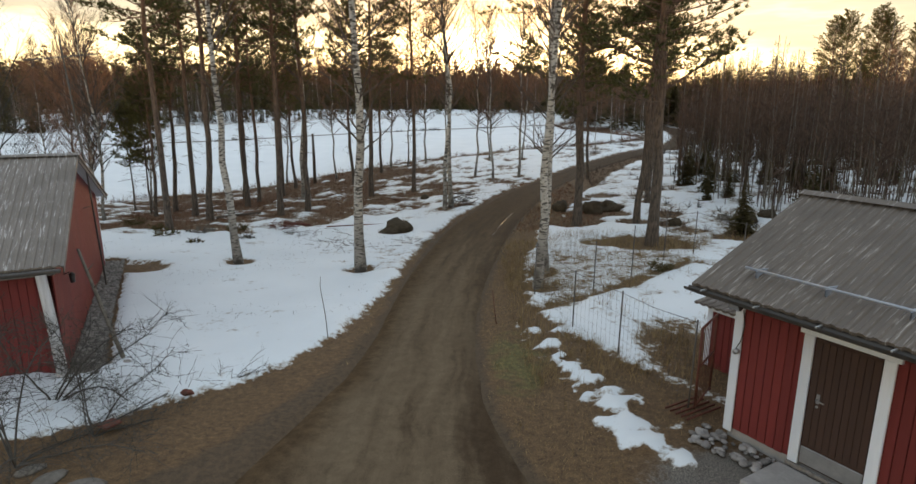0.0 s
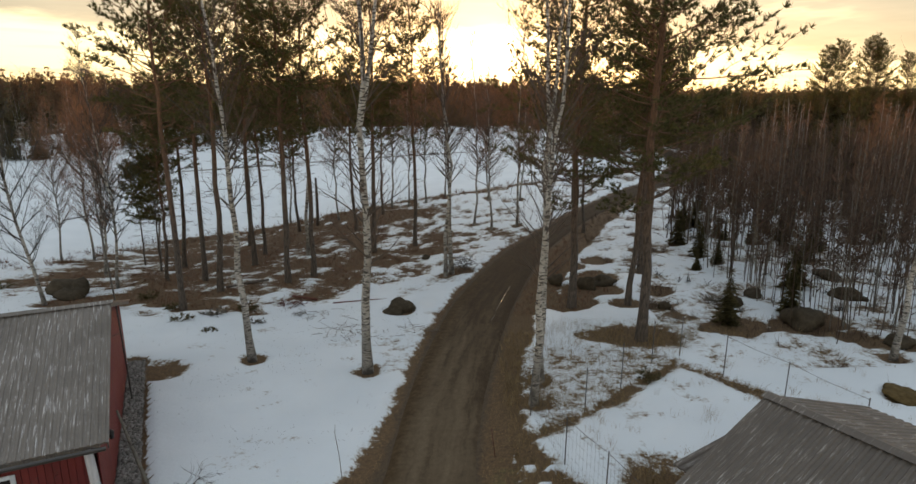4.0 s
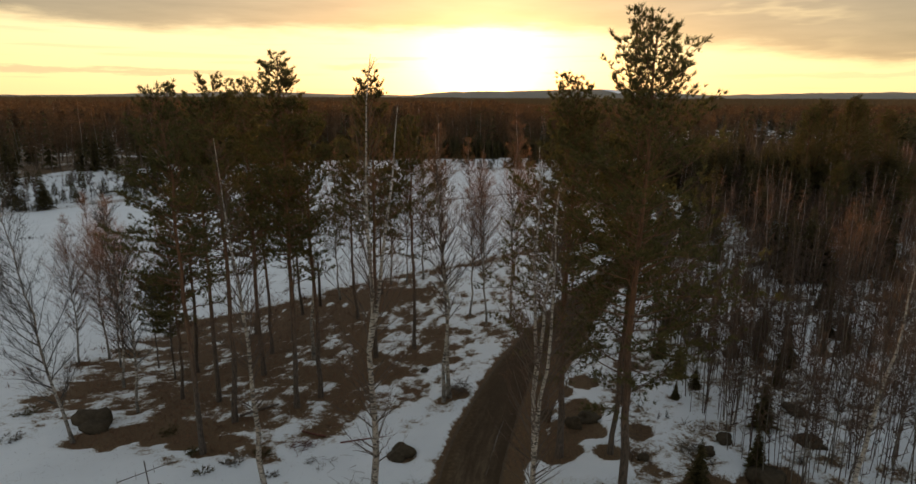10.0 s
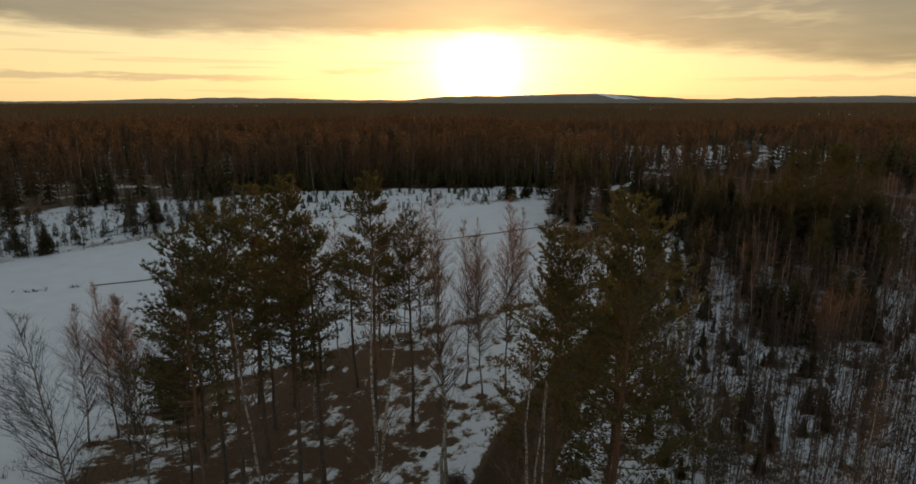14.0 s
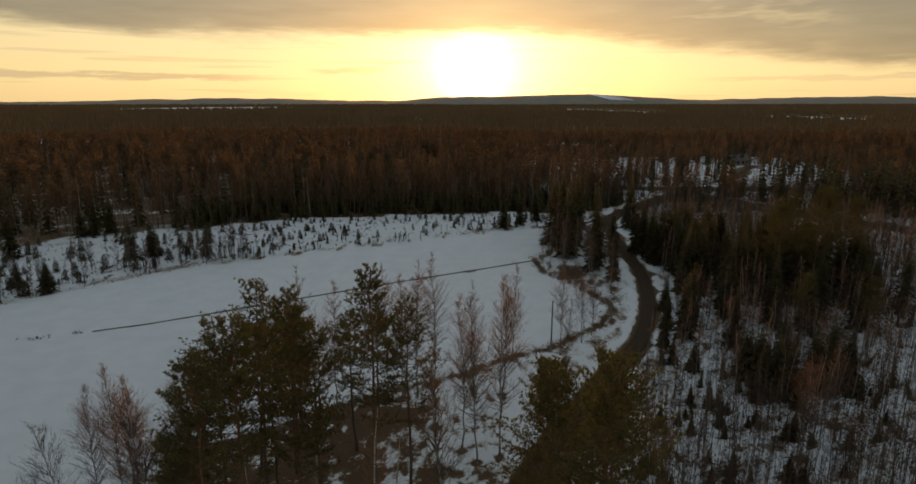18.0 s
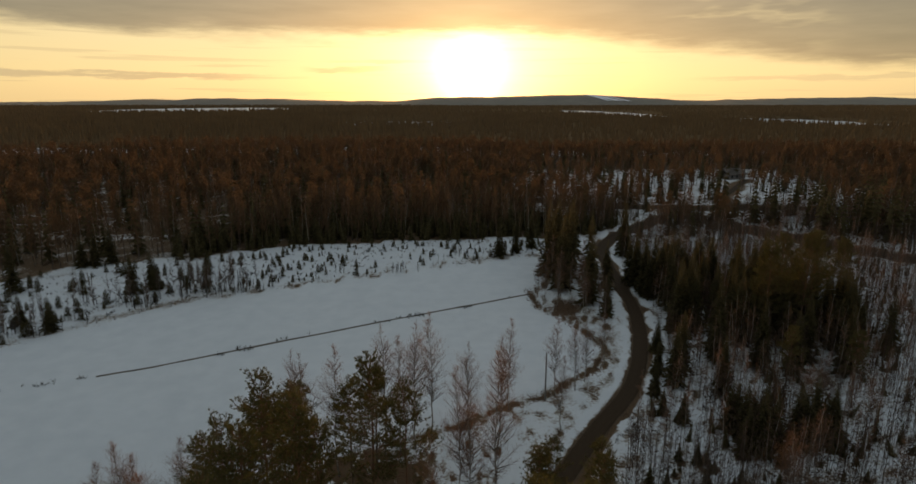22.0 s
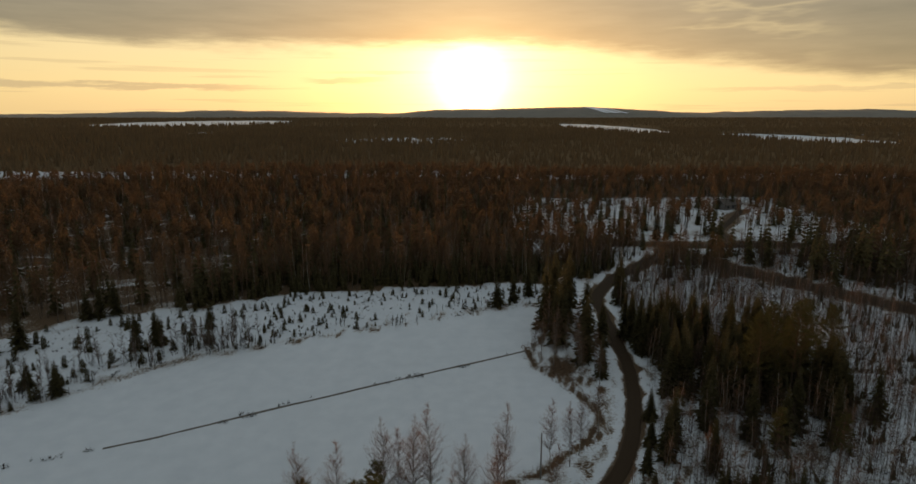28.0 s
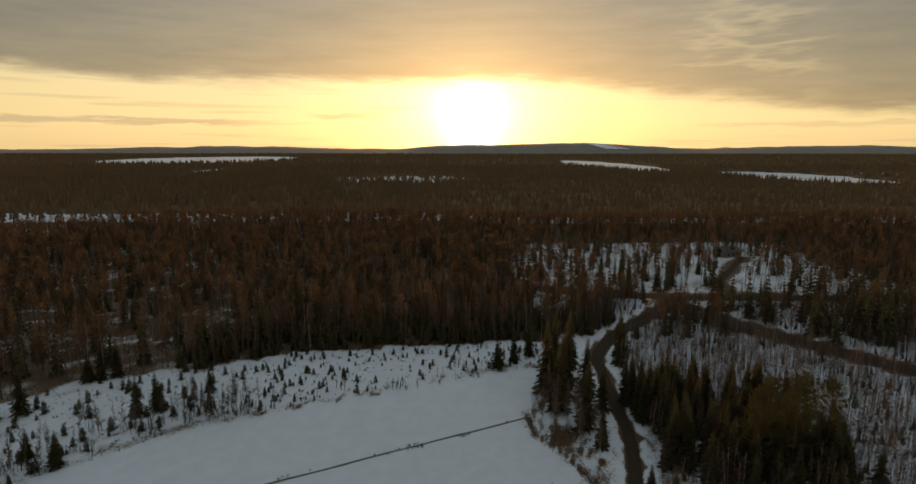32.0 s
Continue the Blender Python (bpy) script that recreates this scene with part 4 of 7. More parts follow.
def make_spruce(seed, h, r, broad=1.0, step=0.34, blade=0.05, fans=5):
    """Norway spruce: whorls of drooping boughs down to the ground. Returns trunk and boughs."""
    rng = np.random.default_rng(seed)
    trunk, boughs = Shape(), Shape()
    trunk.tube([(0, 0, -0.2), (0, 0, h * 0.5), (0, 0, h)], [r, r * 0.55, 0.01], 6)
    z = 0.06 * h
    while z < h * 0.985:
        f = z / h
        reach = broad * h * 0.19 * (1 - f) ** 0.85 * rng.uniform(0.85, 1.15) + 0.06
        for a in rng.uniform(0, 6.28) + np.arange(6 if f < 0.8 else 4) * (2 * math.pi / (6 if f < 0.8 else 4)):
            a += rng.uniform(-0.3, 0.3)
            L = reach * rng.uniform(0.65, 1.15)
            d = np.array((math.cos(a), math.sin(a), 0.0))
            s = np.array((-d[1], d[0], 0.0))
            n = max(2, int(fans * min(1.0, L / 1.2) + 1))
            for k in range(n):
                u = (k + 0.6) / n
                c = d * L * u + (0, 0, z - 0.38 * L * u * u + 0.12 * L * u)
                w = L * 0.34 * (1.15 - u) + 0.05
                tip = c + d * L * 0.42
                dz = rng.uniform(-0.16, 0.04, 3) * L
                boughs.add([c - d * L * 0.15, c + s * w + d * w * 0.6 + (0, 0, dz[0]), tip + (0, 0, dz[1]), c - s * w + d * w * 0.6 + (0, 0, dz[2])], [(0, 1, 2), (0, 2, 3)])
                if blade:
                    boughs.blades(c + d * 0.1, d * 0.7 + (0, 0, -0.35), rng, 3, 0.42 * min(1, L) + 0.08, blade, 0.6)
        z += step * (0.55 + 0.45 * h / 10) * (1.15 - 0.6 * f) * rng.uniform(0.85, 1.15)
    boughs.blades((0, 0, h - 0.05), (0, 0, 1), rng, 8, 0.3, 0.03, 0.35)
    return trunk, boughs


def replicate(name, shapes, mats, pos, scale, turn, label, category, kind="stuff", squash=None, lean=0.035):
    """One mesh that repeats a small tree made of a few shapes, each with its own material, at many places, each leaning a little."""
    tip = np.random.default_rng(len(pos)).normal(size=(2, len(pos), 1)) * lean
    allV, allF, allM, n = [], [], [], 0
    c, s = np.cos(turn), np.sin(turn)
    for k, sh in enumerate(shapes):
        v, f = sh.arrays()
        sx = scale if squash is None else scale * squash
        x = (v[None, :, 0] * c[:, None] - v[None, :, 1] * s[:, None]) * sx[:, None] + pos[:, 0:1] + tip[0] * v[None, :, 2]
        y = (v[None, :, 0] * s[:, None] + v[None, :, 1] * c[:, None]) * sx[:, None] + pos[:, 1:2] + tip[1] * v[None, :, 2]
        z = v[None, :, 2] * scale[:, None] + pos[:, 2:3]
        allV.append(np.stack([x, y, z], 2).reshape(-1, 3))
        allF.append((f[None] + (np.arange(len(pos)) * len(v))[:, None, None] + n).reshape(-1, 3))
        allM.append(np.full(len(pos) * len(f), k))
        n += len(pos) * len(v)
    me = mesh_from(name, np.concatenate(allV), np.concatenate(allF), mats, np.concatenate(allM), False)
    return tagged(new(name, me), label, category, kind=kind)


# ---------- plan of the single trees ----------
PINES = [(-14.0, 28.6, 19.8), (-13.6, 32.4, 20.5), (-10.2, 34.2, 21.6), (-15.8, 35.6, 19.8), (-9.0, 35.6, 19.2), (-6.1, 42.2, 21.1),
         (-14.2, 40.2, 21.3), (-15.1, 45.2, 17.0), (5.5, 27.2, 19.3), (7.6, 22.9, 21.4), (8.3, 27.4, 17.5), (-14.4, 49.3, 16.5), (-18.3, 51.1, 15.0), (-15.0, 55.4, 14.0), (-9.0, 52.0, 15.0),
         (-3.2, 43.6, 18.2), (-20.0, 42.0, 15.5), (-18.6, 36.4, 11.5), (8.0, 40.0, 13.2), (12.0, 38.0, 13.6), (10.5, 33.0, 14.5), (13.2, 42.5, 12.0), (9.6, 44.2, 11.5), (-7.4, 58.5, 13.0)]
SMALL_PINES = [(-21.0, 40.6, 8.2), (-23.4, 43.0, 7.6)]
BIRCHES = [(-8.3, 22.0, 17.6), (-3.5, 20.9, 20.5), (-0.75, 34.2, 18.2), (-0.35, 34.7, 16.8), (2.45, 17.6, 16.0), (2.9, 19.3, 17.0), (-22.2, 30.2, 15.2), (-20.6, 34.4, 14.8),
           (-24.0, 39.0, 14.0), (16.6, 20.8, 14.5), (-6.8, 61.4, 16.6), (-5.1, 61.2, 15.0), (-3.3, 62.0, 16.6), (1.4, 50.2, 16.0), (2.8, 47.9, 15.0),
           (4.9, 48.4, 18.0), (6.4, 60.0, 14.6), (-11.8, 58.6, 16.2), (-17.2, 60.4, 15.6), (15.6, 72.8, 11.5), (18.6, 74.0, 10.5), (14.6, 64.0, 10.0), (25.0, 82.4, 9.5),
           (8.8, 69.2, 13.0), (3.2, 61.0, 14.0), (-28.4, 45.0, 13.8), (-26.6, 43.4, 13.0), (-30.0, 43.6, 12.0), (-24.4, 47.4, 12.5), (-11.1, 42.8, 21.5), (32.7, 46.5, 10.8), (39.0, 52.0, 9.5), (20.6, 76.8, 9.5), (-1.3, 64.0, 16.4),
           (21.0, 111.5, 9.5), (22.6, 108.0, 10.0), (24.2, 114.0, 11.0), (25.6, 110.0, 10.5), (27.4, 106.0, 11.0), (23.4, 117.6, 12.0), (27.0, 102.6, 9.0), (29.4, 98.4, 9.5), (30.4, 105.4, 10.0), (28.8, 114.2, 12.0), (20.0, 115.4, 8.5)]
LEAN = {6: (0, -11), 7: (0, -3), 9: (0, 2), 0: (0, -2), 1: (0, 1)}
SPRUCES = [(36, 61, 7.5), (39.5, 63, 7.0), (41.5, 59.5, 8.0), (44, 60.5, 8.5), (38.5, 72, 9.0), (33.0, 75, 9.5), (35.5, 79, 10.0), (48, 80, 11.0), (52, 78, 10.0), (56, 82, 11.5), (60, 78, 11.0),
           (64.5, 91, 11.0), (68, 92, 11.5), (72, 95, 10.5), (44, 86, 12.0), (49, 92, 12.0), (42, 96, 12.5), (46, 102, 12.5), (51, 108, 12.5), (56, 101, 12.0), (62, 104, 12.0), (67, 103, 11.0),
           (45, 114, 13.0), (50, 118, 13.0), (56, 116, 12.5), (42.5, 83, 9.0), (29.5, 110, 14.0), (25.5, 118, 15.5), (27.5, 124, 16.5), (24.5, 127, 16.5), (30, 131, 16.0), (33.5, 126, 14.0),
           (28.5, 138, 16.0), (33, 142, 15.0), (35, 118, 11.0), (31, 103, 9.0), (47, 145, 13.0), (49, 152, 14.0), (72, 218, 15.0), (86, 226, 13.0), (77, 186, 9.0), (86, 181, 9.0), (117, 204, 11.0),
           (138, 190, 12.0), (150, 185, 13.0), (14.5, 139.5, 8.0), (19, 143.4, 8.5), (23.6, 148, 9.5), (-79.9, 135, 9.0), (-77, 136.5, 10.0), (-82.5, 134, 8.0), (-88, 119, 11.0), (-92, 116, 10.0),
           (-63.5, 118, 9.5), (-61, 121.5, 8.5), (-69, 99.5, 6.5), (-76, 102.5, 6.0), (-59.5, 120, 7.0), (-49.5, 120.7, 4.5), (-52, 128, 6.0), (-71, 103, 5.5), (29.2, 72.2, 5.0), (28.4, 67.0, 4.0), (31.9, 78.6, 5.5), (30.2, 64.8, 4.5), (34.6, 86.5, 6.0), (17.5, 29.5, 3.4), (11.9, 24.6, 2.6), (15.2, 25.6, 2.6)]
THICKET_PINES = [(54.5, 91, 17.0), (57.5, 93, 18.0), (61, 92, 18.6), (64.5, 95, 18.0), (70, 96, 16.5), (46, 70, 11.0), (54, 68, 11.0)]
stand = np.random.default_rng(77)
for k in range(120):
    x, y = stand.uniform(41, 74), stand.uniform(84, 127)
    if abs(y - 106 + 0.35 * (x - 58)) < 19:
        SPRUCES.append((x, y, stand.uniform(8.5, 13.0)))
for k in range(14):
    SPRUCES.append((stand.uniform(34, 46), stand.uniform(57, 66), stand.uniform(4.0, 8.0)))
YOUNG = [(stand.uniform(13, 52), stand.uniform(26, 62), stand.uniform(0.9, 3.0)) for k in range(110)]
YOUNG = [p for p in YOUNG if p[1] > 33 and p[0] > np.interp(p[1], [20, 40, 60], [12, 14, 23]) and p[0] < 0.8 * p[1] + 4]
SPRUCES += YOUNG
for x, y, h in PINES:
    WELLS.append((x, y, 0.55 + 0.25 * vnoise(x * 3.1, y * 3.3)))
for x, y, h in YOUNG:
    WELLS.append((x, y, 0.25 + 0.12 * h))
for x, y, h in BIRCHES:
    WELLS.append((x, y, 0.55))
WELLS += [(11.5, 24.0, 1.0), (12.4, 25.0, 0.8), (15.2, 24.5, 1.3), (16.7, 22.8, 0.9), (17.9, 22.1, 0.8), (14.8, 17.8, 0.6), (10.5, 29.5, 0.9), (7.8, 29.7, 1.0), (-3.0, 28.2, 0.75), (0.2, 35.0, 1.0), (16.1, 24.9, 1.3), (12.2, 24.2, 1.2), (6.6, 29.8, 1.4), (5.2, 28.0, 1.4), (7.6, 32.0, 1.3), (6.4, 34.6, 1.2), (8.6, 35.8, 1.1), (-21.5, 30.6, 1.3), (-19.5, 31.0, 1.7), (-17.2, 31.2, 1.7), (-15.4, 30.2, 1.5), (-13.4, 29.6, 1.2)]

# ---------- land ----------
xs = spaced(-2600, -11, 10, 2600, 0.19, 1.042)
ys = spaced(-400, 6.0, 30, 4700, 0.19, 1.027)
GX, GY = np.meshgrid(xs, ys)
bare, green, gravel, mud = zones(GX, GY)
GZ = snow_top(GX, GY, bare)
for line in (DRIVE, MAIN, BRANCH, LANE):
    d, w = line_distance(GX, GY, line)
    GZ -= 0.16 * ss(w + 0.15, w - 0.45, d)
me = mesh_from("ground", np.stack([GX, GY, GZ], 2).reshape(-1, 3), grid_faces(len(xs), len(ys)), [M_GROUND], None, True)
zone_attribute(me, [bare, green, gravel, mud])
tagged(new("ground", me), "patchy late snow over brown grass and moss", "ground", kind="structure")
strip_road("road", DRIVE, M_ROAD, 0.02, "damp brown dirt driveway with wheel ruts", "road")
strip_road("road_crossing", MAIN, M_ROAD, 0.05, "grey-brown gravel road through the woods", "road", 6)
strip_road("road_branch", BRANCH, M_ROAD, 0.07, "grey-brown gravel road beside an island of snow", "road", 6)
strip_road("road_lane", LANE, M_ROAD, 0.06, "narrow dirt lane up to a house", "road", 6)
ditch = curve([(x, y, 0.30) for x, y in DITCH], 2.0)
ditch[:, 1] += 0.9 * (fbm(ditch[:, 0] / 9.0, ditch[:, 0] * 0, 63) - 0.5)
ditch[:, 2] *= 0.55 + 0.9 * fbm(ditch[:, 0] / 5.0, ditch[:, 0] * 0, 64)
ob = strip_road("ditch", ditch, M_DITCH, 0.24, "dark narrow drainage ditch across the snowy field", "ditch", 4)


def joined(name, first, second, mats):
    """One crown mesh of limbs and of needles or twigs, each with its material."""
    va, fa = first.arrays()
    vb, fb = second.arrays()
    return mesh_from(name, np.vstack([va, vb]), np.vstack([fa, fb + len(va)]), mats, np.repeat([0, 1], [len(fa), len(fb)]))


def put_tree(name, datas, x, y, h, mesh_h, turn, label, category, lean=(0, 0), names=("trunk", "crown"), group=""):
    s = h / mesh_h
    m = pose(x, y, float(ground_z(x, y)) - 0.02, lean[0], lean[1], turn) @ Matrix.Diagonal((s, s, s, 1))
    ob = thing(name, label, category, m, group)
    for n, d in zip(names, datas):
        part(n, d, ob)
    return ob


rng = np.random.default_rng(5)
pine_kinds = []
for k, (h, low, broad) in enumerate([(19, 0.43, 1.20), (18, 0.47, 1.25), (15, 0.48, 1.15), (20, 0.27, 1.75), (19, 0.40, 1.10)]):
    a, b, c = make_pine(20 + k, h, 0.20 if k == 3 else 0.155, low, broad, 1.0, 0.034, 0.15 if k == 3 else 0.42)
    pine_kinds.append((h, (a.mesh("pine_trunk", M_PINE), joined("pine_crown", b, c, [M_PINE, M_NEEDLE]))))
for k, (x, y, h) in enumerate(PINES + THICKET_PINES):
    kind = 3 if 8 <= k <= 9 or (k >= len(PINES) and h > 16) else (2 if h < 16.2 else (0, 1, 4)[k % 3])
    put_tree("pine_tree", pine_kinds[kind][1], x, y, h, pine_kinds[kind][0], rng.uniform(0, 360),
             "tall slender pine with a bare reddish trunk" if h > 15 else "slim young pine with an open crown", "pine", group="pines by the drive")
a, b, c = make_pine(31, 9.0, 0.08, 0.46, 1.45, 1.0, 0.034, 0.6)
small = (a.mesh("small_pine_trunk", M_DARKBARK), joined("small_pine_crown", b, c, [M_DARKBARK, M_NEEDLE]))
for x, y, h in SMALL_PINES:
    put_tree("young_pine_tree", small, x, y, h, 9.0, rng.uniform(0, 360), "young bushy pine on a snowy slope", "pine")
birch_kinds = []
for k, (h, low, reach, fork) in enumerate([(17.5, 0.30, 0.17, False), (20, 0.20, 0.17, True), (15, 0.26, 0.19, False), (13, 0.30, 0.18, False), (15, 0.22, 0.19, False), (16, 0.26, 0.18, False), (14, 0.14, 0.27, False), (13, 0.16, 0.25, False), (14, 0.18, 0.25, False)]):
    a, b, c = make_birch(50 + k, h, (0.16, 0.19, 0.12, 0.09, 0.10, 0.10, 0.10, 0.09, 0.10)[k], low, (0.62 if k < 4 else 0.8) if k < 6 else 1.0, reach, fork, 1.2 if k < 4 else 1.0, (72 if k < 2 else 52) if k < 4 else (120 if k < 6 else (64 if k < 8 else 105)), 0.8 if 4 <= k < 6 else 1.0)
    birch_kinds.append((h, (a.mesh("birch_trunk", M_BIRCH), joined("birch_crown", b, c, [M_DARKTWIG if k in (6, 7) else M_DARKBARK, M_TWIG if k < 4 else (M_DARKTWIG if k in (6, 7) else M_REDTWIG)]))))
for k, (x, y, h) in enumerate(BIRCHES):
    kind = {0: 0, 1: 1}.get(k, int(rng.integers(0, 4)) if y < 45 and x > -18 else ((8 if x < -23 else 6 + k % 2) if x < -18 else 4 + k % 2))
    put_tree("birch_tree", birch_kinds[kind][1], x, y, h, birch_kinds[kind][0], rng.uniform(0, 360) if k not in LEAN else 0,
             "leafless birch with peeling white bark" if k not in (6, 7) else "leaning leafless birch with white bark", "birch", LEAN.get(k, (0, 0)), group="birches by the drive")
spruce_kinds = []
for k, (h, broad) in enumerate([(10, 1.0), (12, 0.85), (7, 1.1)]):
    a, b = make_spruce(70 + k, h, 0.12, broad)
    spruce_kinds.append((h, (a.mesh("spruce_trunk", M_DARKBARK), b.mesh("spruce_boughs", M_SPRUCE, False))))
for x, y, h in SPRUCES:
    kind = 2 if h < 8.2 else int(rng.integers(0, 2))
    put_tree("spruce_tree", spruce_kinds[kind][1], x, y, h, spruce_kinds[kind][0], rng.uniform(0, 360), "dark green spruce with boughs down to the snow" if h > 5 else "small bushy spruce standing in snow", "spruce")

# planted saplings on the strip past the field
a, b = make_spruce(80, 1.8, 0.03, 1.3, 0.27, 0.08, 5)
sap = (a.mesh("sapling_stem", M_DARKBARK), b.mesh("sapling_boughs", M_SPRUCE, False))
made = 0
while made < 298:
    x, y = rng.uniform(-98, 30), rng.uniform(85, 160)
    if (x > -45 or rng.random() < 0.55) and above(x, y, NORTH) and not above(x, y + 2, WOOD_EDGE) and line_distance(np.array(x), np.array(y), NORTH)[0] > 1.5:
        put_tree("spruce_sapling", sap, x, y, rng.uniform(0.8, 2.0) * (1.0 if x > -45 else 1.5), 1.8, rng.uniform(0, 360), "small planted spruce sapling in snow", "sapling", names=("stem", "crown"), group="planted saplings")
        made += 1


# ---------- woods ----------
LAKES = [(-840, 2250, 320, 520, 0.0), (-210, 4000, 360, 500, 0.0), (465, 1700, 95, 480, 0.0), (625, 1040, 108, 235, 0.0), (-45, 960, 125, 105, 0.0), (850, 1080, 60, 170, 0.0), (-470, 1250, 40, 150, 0.0), (-250, 405, 42, 45, 0.03)]


def lakes(x, y):
    hit = np.zeros(np.shape(x), bool)
    for k, (cx, cy, a, b, tilt) in enumerate(LAKES):
        u, v = x - cx, y - cy - tilt * (x - cx)
        hit |= (u / a) ** 2 + (v / b) ** 2 < 0.75 + 0.5 * fbm(x / 90, y / 60, 77)
    return hit


def far(x, y):
    return in_view(x, y, 20) & (~lakes(x, y) | (vnoise(x * 3.3, y * 2.9, 71) < 0.3) & (y < 1060) & (x < 300))


def scatter(n, seed, x0, x1, y0, y1, keep):
    r = np.random.default_rng(seed)
    p = np.stack([r.uniform(x0, x1, n), r.uniform(y0, y1, n)], 1)
    p = p[keep(p[:, 0], p[:, 1])]
    z = ground_z(p[:, 0], p[:, 1]) - 0.05
    k = len(p)
    return np.column_stack([p, z]), r.uniform(0.7, 1.15, k), r.uniform(0, 6.28, k), r.uniform(0.8, 1.25, k)


def clear_of_roads(x, y, gap):
    ok = np.ones(np.shape(x), bool)
    for line in (DRIVE, MAIN, BRANCH, LANE):
        d, w = line_distance(x, y, line[::3])
        ok &= d > w + gap
    return ok


def in_view(x, y, margin=12):
    return np.abs(x) < 0.86 * (y + 3) + margin


def north_wood(x, y):
    return above(x, y, WOOD_EDGE) & ~lakes(x, y) & clear_of_roads(x, y, 3.0) & in_view(x, y) & ~((x > 34) & (y < 168)) & ~glade(x, y)


def east_wood(x, y):
    return (x > 50) & ((x > 128 + 0.3 * (190 - y)) | (y > 222)) & ~north_wood(x, y) & clear_of_roads(x, y, 2.5) & in_view(x, y, 10) & (y > 40) & ~glade(x, y)


def glade(x, y):
    """Thin, open ground on the north-east side, round the house and the road island, with scattered trees."""
    return ((vnoise(x * 1.7, y * 1.9, 88) < 0.50) & (np.hypot((x - 112) / 72, (y - 282) / 58) < 0.8 + 0.4 * vnoise(x / 14, y / 14, 89)) | ((x > 88) & (x < 132) & (y > 150) & (y < 214)))


def shape_pine_far(seed, clumps=60, base=7.4, length=0.7, width=0.17):
    r = np.random.default_rng(seed)
    t, c = Shape(), Shape()
    t.tube([(0, 0, -0.2), (0, 0, 7), (0, 0, 15.5)], [0.14, 0.10, 0.03], 4)
    for _ in range(clumps):
        f = r.random()
        rad = 1.75 * min(1.0, 0.55 + 1.2 * f) * (1.02 - f ** 1.5) ** 0.7 * r.uniform(0.3, 1)
        a = r.uniform(0, 6.28)
        p = np.array((rad * math.cos(a), rad * math.sin(a), base + (15.7 - base) * f))
        c.blades(p, (math.cos(a) * 0.5, math.sin(a) * 0.5, 0.5), r, 3, length, width, 0.8)
    return t, c


def shape_spruce_far(seed):
    r = np.random.default_rng(seed)
    t, c = Shape(), Shape()
    t.tube([(0, 0, -0.2), (0, 0, 15)], [0.15, 0.02], 3)
    for k in range(10):
        f = k / 10
        for a in r.uniform(0, 6.28) + np.arange(5) * 1.257:
            L = 2.3 * (1 - f) ** 0.9 * r.uniform(0.7, 1.2) + 0.25
            z = 1.6 + 13.2 * f
            d = np.array((math.cos(a), math.sin(a), 0))
            s = np.array((-d[1], d[0], 0))
            c.add([(0, 0, z + 0.55), d * L * 0.6 + s * L * 0.42 + (0, 0, z - 0.25 * L), d * L + (0, 0, z - 0.5 * L), d * L * 0.6 - s * L * 0.42 + (0, 0, z - 0.25 * L)], [(0, 1, 2), (0, 2, 3)])
    return t, c


def shape_birch_far(seed, n=70, h=14.0, low=0.3, r0=0.07, wide=1.0):
    r = np.random.default_rng(seed)
    t, c = Shape(), Shape()
    t.tube([(0, 0, -0.2), (r.uniform(-.15, .15), r.uniform(-.15, .15), h * 0.5), (r.uniform(-.3, .3), r.uniform(-.3, .3), h)], [r0, r0 * 0.65, 0.012], 3)
    for _ in range(n):
        f = r.random() ** 0.8
        a = r.uniform(0, 6.28)
        p = np.array((0, 0, h * (low + (0.97 - low) * f)))
        L = h * 0.12 * (1.25 - f) * r.uniform(0.5, 1.2)
        q = p + L * np.array((math.cos(a), math.sin(a), 0.9))
        c.sliver(p, q, 0.022 * wide)
        for _ in range(2):
            m = p + (q - p) * r.uniform(0.3, 0.9)
            c.sliver(m, m + r.normal(size=3) * (0.4, 0.4, 0.3) * L * 0.7 + (0, 0, 0.15), 0.014 * wide)
    return t, c


def open_west(x, y):
    """The wood's west end stands thinner."""
    return (x > -62) | (vnoise(x / 7, y / 7, 70) + 0.4 * vnoise(x * 1.3, y * 1.3, 79) > 0.62) | (y > 190)


def understory():
    pos, sc, turn, sq = scatter(9000, 10, -190, 60, 100, 200, lambda x, y: north_wood(x, y) & ~above(x, y - 26, WOOD_EDGE) & (x > -66))
    keep = slice(0, 900)
    return pos[keep], (sc * 0.38)[keep], turn[keep], (sq * 1.2)[keep]


def wood(name, shape, mats, spec, label, category, size=1.0):
    pos, sc, turn, sq = spec
    replicate(name, shape, mats, pos, sc * size, turn, label, category, squash=sq)


